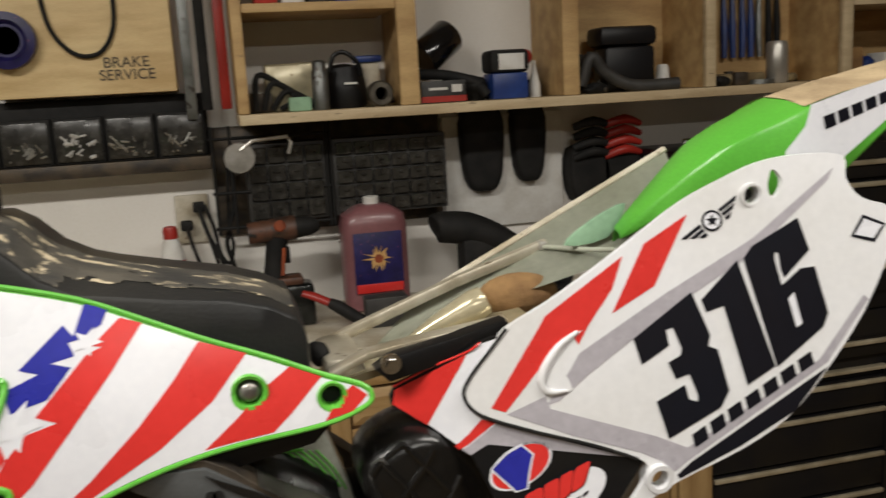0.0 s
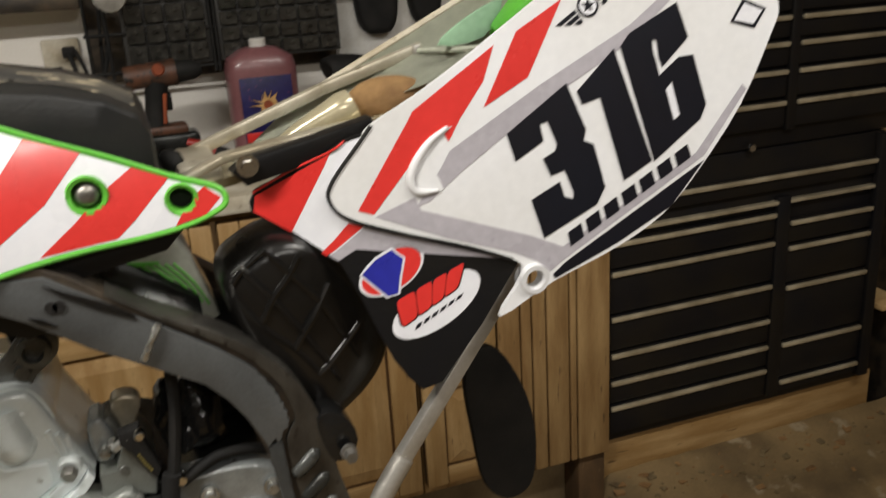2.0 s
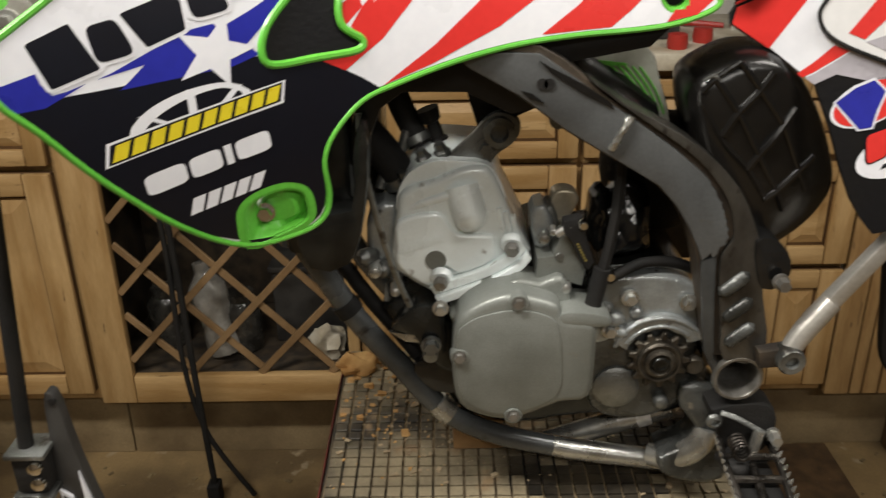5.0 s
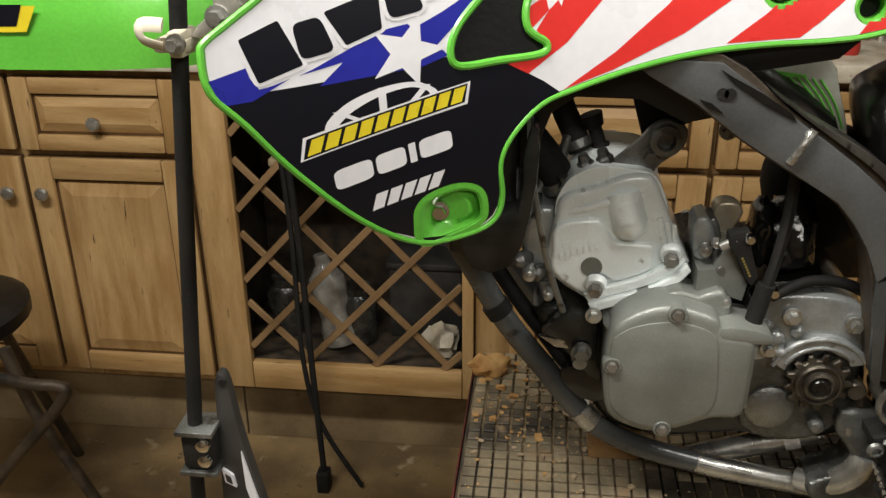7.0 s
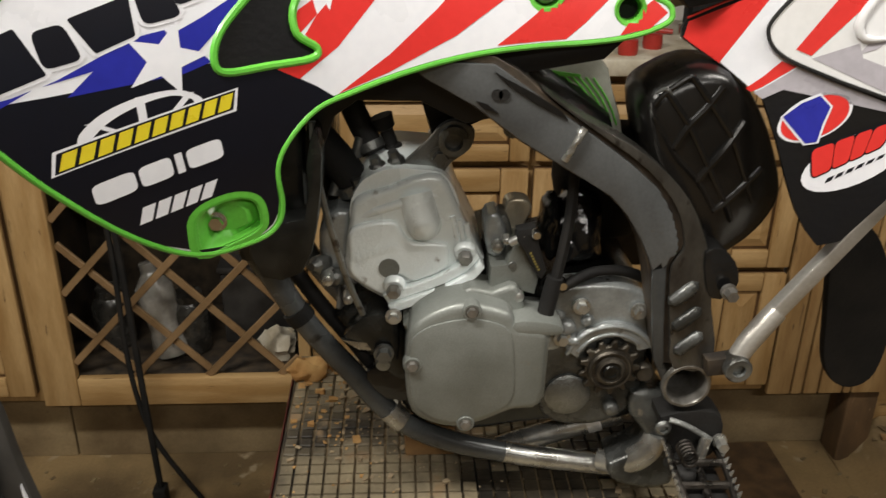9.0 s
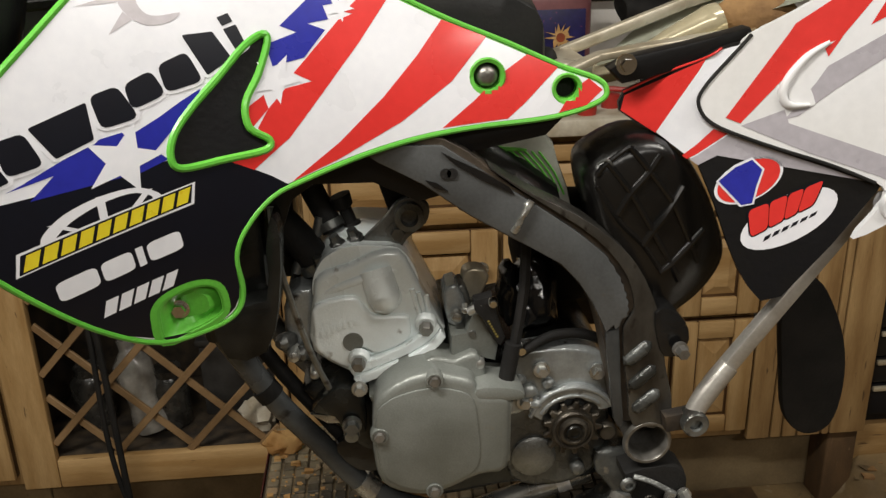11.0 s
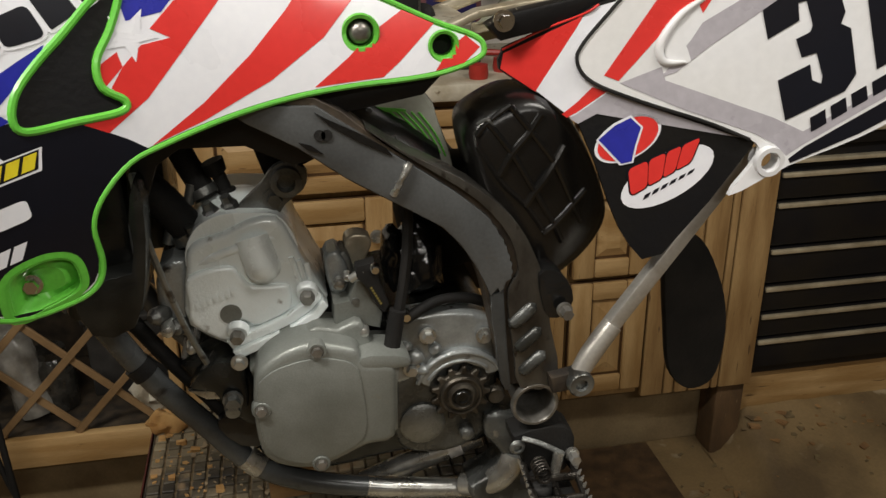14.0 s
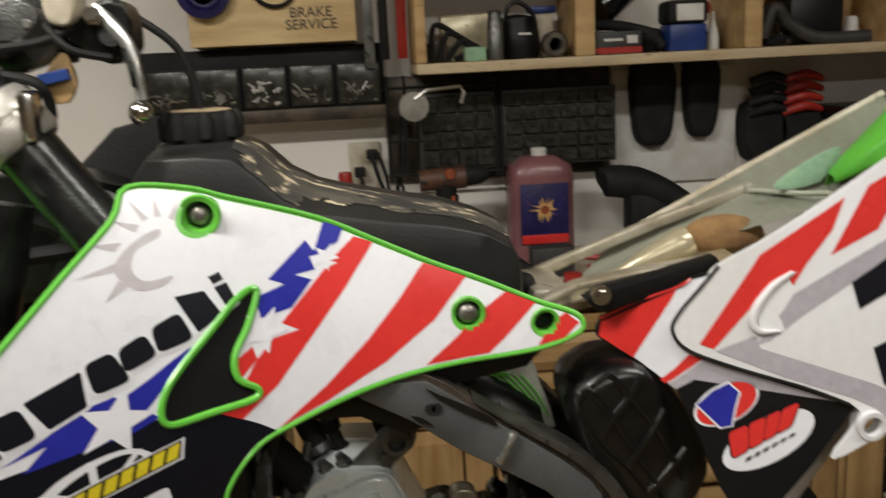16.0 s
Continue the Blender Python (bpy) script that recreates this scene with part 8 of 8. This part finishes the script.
junk(0.84, 1.14, Z0, 9, 3)
junk(1.20, 1.54, Z0, 12, 4)
junk(1.62, 1.93, Z0, 6, 5)
rnd = random.Random(5)
for i in range(7):
    x = 1.35 + i * 0.028
    tagged(part("hanging_tool", tube([(x, 2.375, 1.84), (x + rnd.uniform(-0.004, 0.004), 2.372, 1.74), (x, 2.37, 1.66)], [0.006, 0.010, 0.008], 8, 2), rnd.choice((RUBBER, CASTDARK, BLUE_PL))), "screwdriver hung in a row on the board", "screwdriver", "hung screwdrivers")
tagged(part("soda_can", lathe([(0.024, 0), (0.028, 0.006), (0.028, 0.098), (0.023, 0.108), (0.021, 0.106)], (1.40, 2.20, Z0), "Z", 20), BRUSHED), "open silver drink can on the shelf", "can")
tagged(part("junk_tray", rough_up(rbox(1.20, 1.36, 2.19, 2.27, Z0, Z0 + 0.03, 0.008), 0.003, 50), KHAKI), "tray of small brown fittings", "tray")
for i in range(10):
    x = 1.63 + (i % 5) * 0.062 + rnd.uniform(0, 0.015)
    z = Z0 if i < 5 else 1.7955
    h = rnd.uniform(0.05, 0.12)
    if i % 2:
        tagged(part("spray_can", lathe([(0.022, 0), (0.024, 0.004), (0.024, h * 0.8), (0.016, h * 0.92), (0.012, h)], (x, 2.23, z), "Z", 16), rnd.choice((CASTDARK, BLUE_PL, PAPER, RED_PL))), "workshop can standing on the shelf", "can")
    else:
        boxy("small_carton", x - 0.028, x + 0.028, 2.19, 2.26, z, z + h, rnd.choice((CARD, PAPER, KHAKI)), "small carton standing on the shelf", "carton")
# upper row of the left cubby
for i in range(5):
    x = 0.06 + i * 0.06
    boxy("oil_carton", x, x + 0.05, 2.17, 2.25, 1.8255, 1.8255 + 0.09 + 0.02 * (i % 2), (RED_PL, PAPER, DARKBOX, BLUE_PL, CARD)[i], "carton on the upper shelf", "carton")

# things on the tool chest
rnd = random.Random(21)
for i in range(9):
    x, y = rnd.uniform(1.15, 1.75), rnd.uniform(2.05, 2.3)
    a = rnd.uniform(0, 3.14)
    tagged(part("hand_tool", tube([(x, y, 1.44), (x + 0.07 * math.cos(a), y + 0.05 * math.sin(a), 1.445), (x + 0.14 * math.cos(a), y + 0.1 * math.sin(a), 1.44)], [0.008, 0.007, 0.0095], 8, 3), rnd.choice((STEEL, CHROME, CASTDARK))), "steel hand tool lying on the tool chest", "tool")
torch = thing("work_light", (1.87, 2.05, 1.431), "cream handled work light with a round glass lens", "work light")
part("handle", tube([(1.74, 2.06, 1.450), (1.84, 2.05, 1.468)], [0.014, 0.018], 12, 2), MUD_WHITE, torch)
part("lens", blob((1.885, 2.04, 1.478), (0.036, 0.030, 0.036), 0.0, 1), CHROME, torch)
part("wire", tube([(1.90, 2.04, 1.51), (1.885, 2.06, 1.60), (1.84, 2.10, 1.70)], 0.003, 6, 5), RUBBER, torch)
boxy("white_bottle", 1.995, 2.015, 2.06, 2.12, 1.2735, 1.44, PAPER, "white plastic strip hung beside the chest", "bottle")

# things behind the lattice
tj = lathe([(0.030, 0), (0.042, 0.006), (0.046, 0.03), (0.040, 0.09), (0.047, 0.15), (0.046, 0.19), (0.020, 0.225), (0.018, 0.25), (0.014, 0.25)], (0, 0, 0), (-0.20, 0.10, 1), 24)
bmesh.ops.translate(rough_up(tj, 0.002, 40), vec=(-0.738, 2.08, 0.306), verts=tj.verts)
tagged(part("plastic_bottle", tj, GLASSY), "tall clear ribbed bottle leaning inside the lattice cabinet", "bottle")
for i, (x, z) in enumerate(((-0.70, 0.40), (-0.90, 0.36))):
    tagged(part("glass_jar", lathe([(0.045, 0), (0.05, 0.01), (0.05, 0.12), (0.035, 0.14), (0.036, 0.16)], (x, 2.12 + 0.03 * i, 0.3002), "Z", 20), CLEAR), "dusty clear jar inside the lattice cabinet", "jar")
boxy("shelf_carton", -0.90, -0.60, 2.1, 2.3, 0.78, 0.80, PALE_WOOD, "pale inner board of the lattice cabinet", "board")
tagged(part("crumpled_wrapper", rough_up(rough_up(blob((-0.470, 2.07, 0.345), (0.045, 0.035, 0.042), 0.5, 25), 0.012, 45), 0.005, 110), MUD_WHITE), "crumpled pale wrapper inside the lattice cabinet", "wrapper")
crt = thing("plastic_crate", (-0.52, 2.2, 0.3), "dark plastic crate inside the lattice cabinet", "crate")
part("body", rbox(-0.62, -0.43, 2.14, 2.34, 0.3002, 0.50, 0.006), DARKBOX, crt)
part("rim", rbox(-0.626, -0.424, 2.134, 2.346, 0.5005, 0.518, 0.004), DARKBOX, crt)

# cords and stool before the cabinets
cord = thing("extension_cord", (-0.7, 1.9, 0), "black power cord hanging down to the floor", "cord")
part("cable", tube([(-0.800, 1.90, 1.05), (-0.775, 1.89, 0.7), (-0.764, 1.88, 0.35), (-0.752, 1.87, 0.05)], 0.008, 8, 6), RUBBER, cord)
part("cable", tube([(-0.815, 1.90, 1.05), (-0.790, 1.89, 0.7), (-0.786, 1.88, 0.40), (-0.755, 1.88, 0.20), (-0.66, 1.88, 0.012)], 0.0065, 8, 6), RUBBER, cord)
part("plug", rbox(-0.770, -0.738, 1.85, 1.89, 0.0, 0.06, 0.006), RUBBER, cord)
stool = thing("steel_stool", (-1.35, 1.5, 0), "rusty steel tube stool legs", "stool")
for pts in ([(-1.264, 1.5, 0.60), (-1.251, 1.5, 0.544), (-1.220, 1.5, 0.429), (-1.144, 1.5, 0.252), (-1.04, 1.5, 0.0)], [(-1.60, 1.5, 0.60), (-1.64, 1.5, 0.43), (-1.80, 1.5, 0.0)], [(-1.45, 1.72, 0.60), (-1.45, 1.78, 0.43), (-1.45, 1.94, 0.0)]):
    part("leg", tube(pts, 0.0125, 10, 4), FRAME_BROWN, stool)
part("foot_bar", tube([(-1.46, 1.52, 0.551), (-1.213, 1.46, 0.551), (-1.145, 1.46, 0.548), (-1.128, 1.46, 0.532), (-1.193, 1.46, 0.450), (-1.267, 1.46, 0.370), (-1.36, 1.46, 0.26)], 0.0115, 10, 5), FRAME_BROWN, stool, "bent rusty foot bar")
part("seat", lathe([(0.17, 0), (0.18, 0.01), (0.18, 0.035), (0.16, 0.045)], (-1.45, 1.57, 0.60), "Z", 28), BLACK_PL, stool)

# dirt banked up against the chest's base board
drift, rows_d = bmesh.new(), []
for x in np.linspace(0.98, 2.10, 57):
    row = []
    for y in np.linspace(1.55, 2.019, 24):
        u, v = min(1.0, max(0.0, (x - 1.0) / 0.10)), min(1.0, max(0.0, (y - 1.58) / 0.43))
        h = 0.118 * u * u * (3 - 2 * u) * v ** 1.5
        row.append(drift.verts.new((x, y, 0.0012 + h + 0.006 * v * max(0.0, noise.noise((x * 14, y * 14, 2))))))
    rows_d.append(row)
for a, b in zip(rows_d, rows_d[1:]):
    for j in range(23):
        drift.faces.new((a[j], b[j], b[j + 1], a[j + 1]))
bmesh.ops.recalc_face_normals(drift, faces=drift.faces)
tagged(part("dirt_drift", drift, CONCRETE), "brown dirt and sawdust banked up against the board", "dirt", kind="stuff")

# floor litter
rnd = random.Random(9)
tagged(part("floor_board", rbox(0.42, 0.83, 1.60, 2.06, 0.0, 0.012, 0.002), POST_W), "dark wooden board lying on the floor", "board")
litter = bmesh.new()
for i in range(220):
    x, y = rnd.uniform(-1.6, 2.0), 2.03 - abs(rnd.gauss(0, 0.35))
    s = rnd.uniform(0.002, 0.006)
    b = rough_up(rbox(x - s * 1.6, x + s * 1.6, y - s, y + s, 0.0, s * 0.7, 0), s * 0.5, 300)
    bmesh.ops.rotate(b, cent=(x, y, 0), matrix=Matrix.Rotation(rnd.uniform(0, 3.1), 3, "Z"), verts=b.verts)
    litter = join(litter, b)
tagged(part("floor_litter", litter, KHAKI), "wood chips and dirt scattered on the floor", "litter", kind="stuff")
for i in range(3):
    x, y, a = rnd.uniform(0.62, 0.85), rnd.uniform(1.70, 1.9), rnd.uniform(-0.5, 0.5)
    tagged(part("wood_stick", tube([(x, y, 0.006), (x + 0.14 * math.cos(a), y + 0.14 * math.sin(a), 0.006)], 0.003, 6, 1), KHAKI), "thin stick of scrap wood on the floor", "stick")
# leaves, chips and grit swept against the chest
rnd = random.Random(31)
for nm, mat, n, seed_z in (("leaf_litter", KHAKI, 130, 0.0), ("dirt_litter", CARD, 130, 0.0)):
    heap = bmesh.new()
    for i in range(n):
        if rnd.random() < 0.55:
            x, y = rnd.uniform(1.05, 2.3), 1.99 - abs(rnd.gauss(0, 0.07))
        else:
            x, y = rnd.uniform(0.5, 2.4), rnd.uniform(1.3, 1.95)
        s = 0.002 + 0.008 * rnd.random() ** 3
        u, v = min(1.0, max(0.0, (x - 1.0) / 0.10)), min(1.0, max(0.0, (y - 1.58) / 0.43))
        h = 0.118 * u * u * (3 - 2 * u) * v ** 1.5 if x < 2.1 else 0.0
        b = rough_up(rbox(x - s * 1.5, x + s * 1.5, y - s, y + s, h + 0.001, h + 0.002 + s * 0.35, 0), s * 0.7, 120)
        bmesh.ops.rotate(b, cent=(x, y, 0), matrix=Matrix.Rotation(rnd.uniform(0, 3.1), 3, "Z"), verts=b.verts)
        heap = join(heap, b)
    tagged(part(nm, heap, mat), "dry leaf scraps and grit scattered on the floor", "litter", kind="stuff")
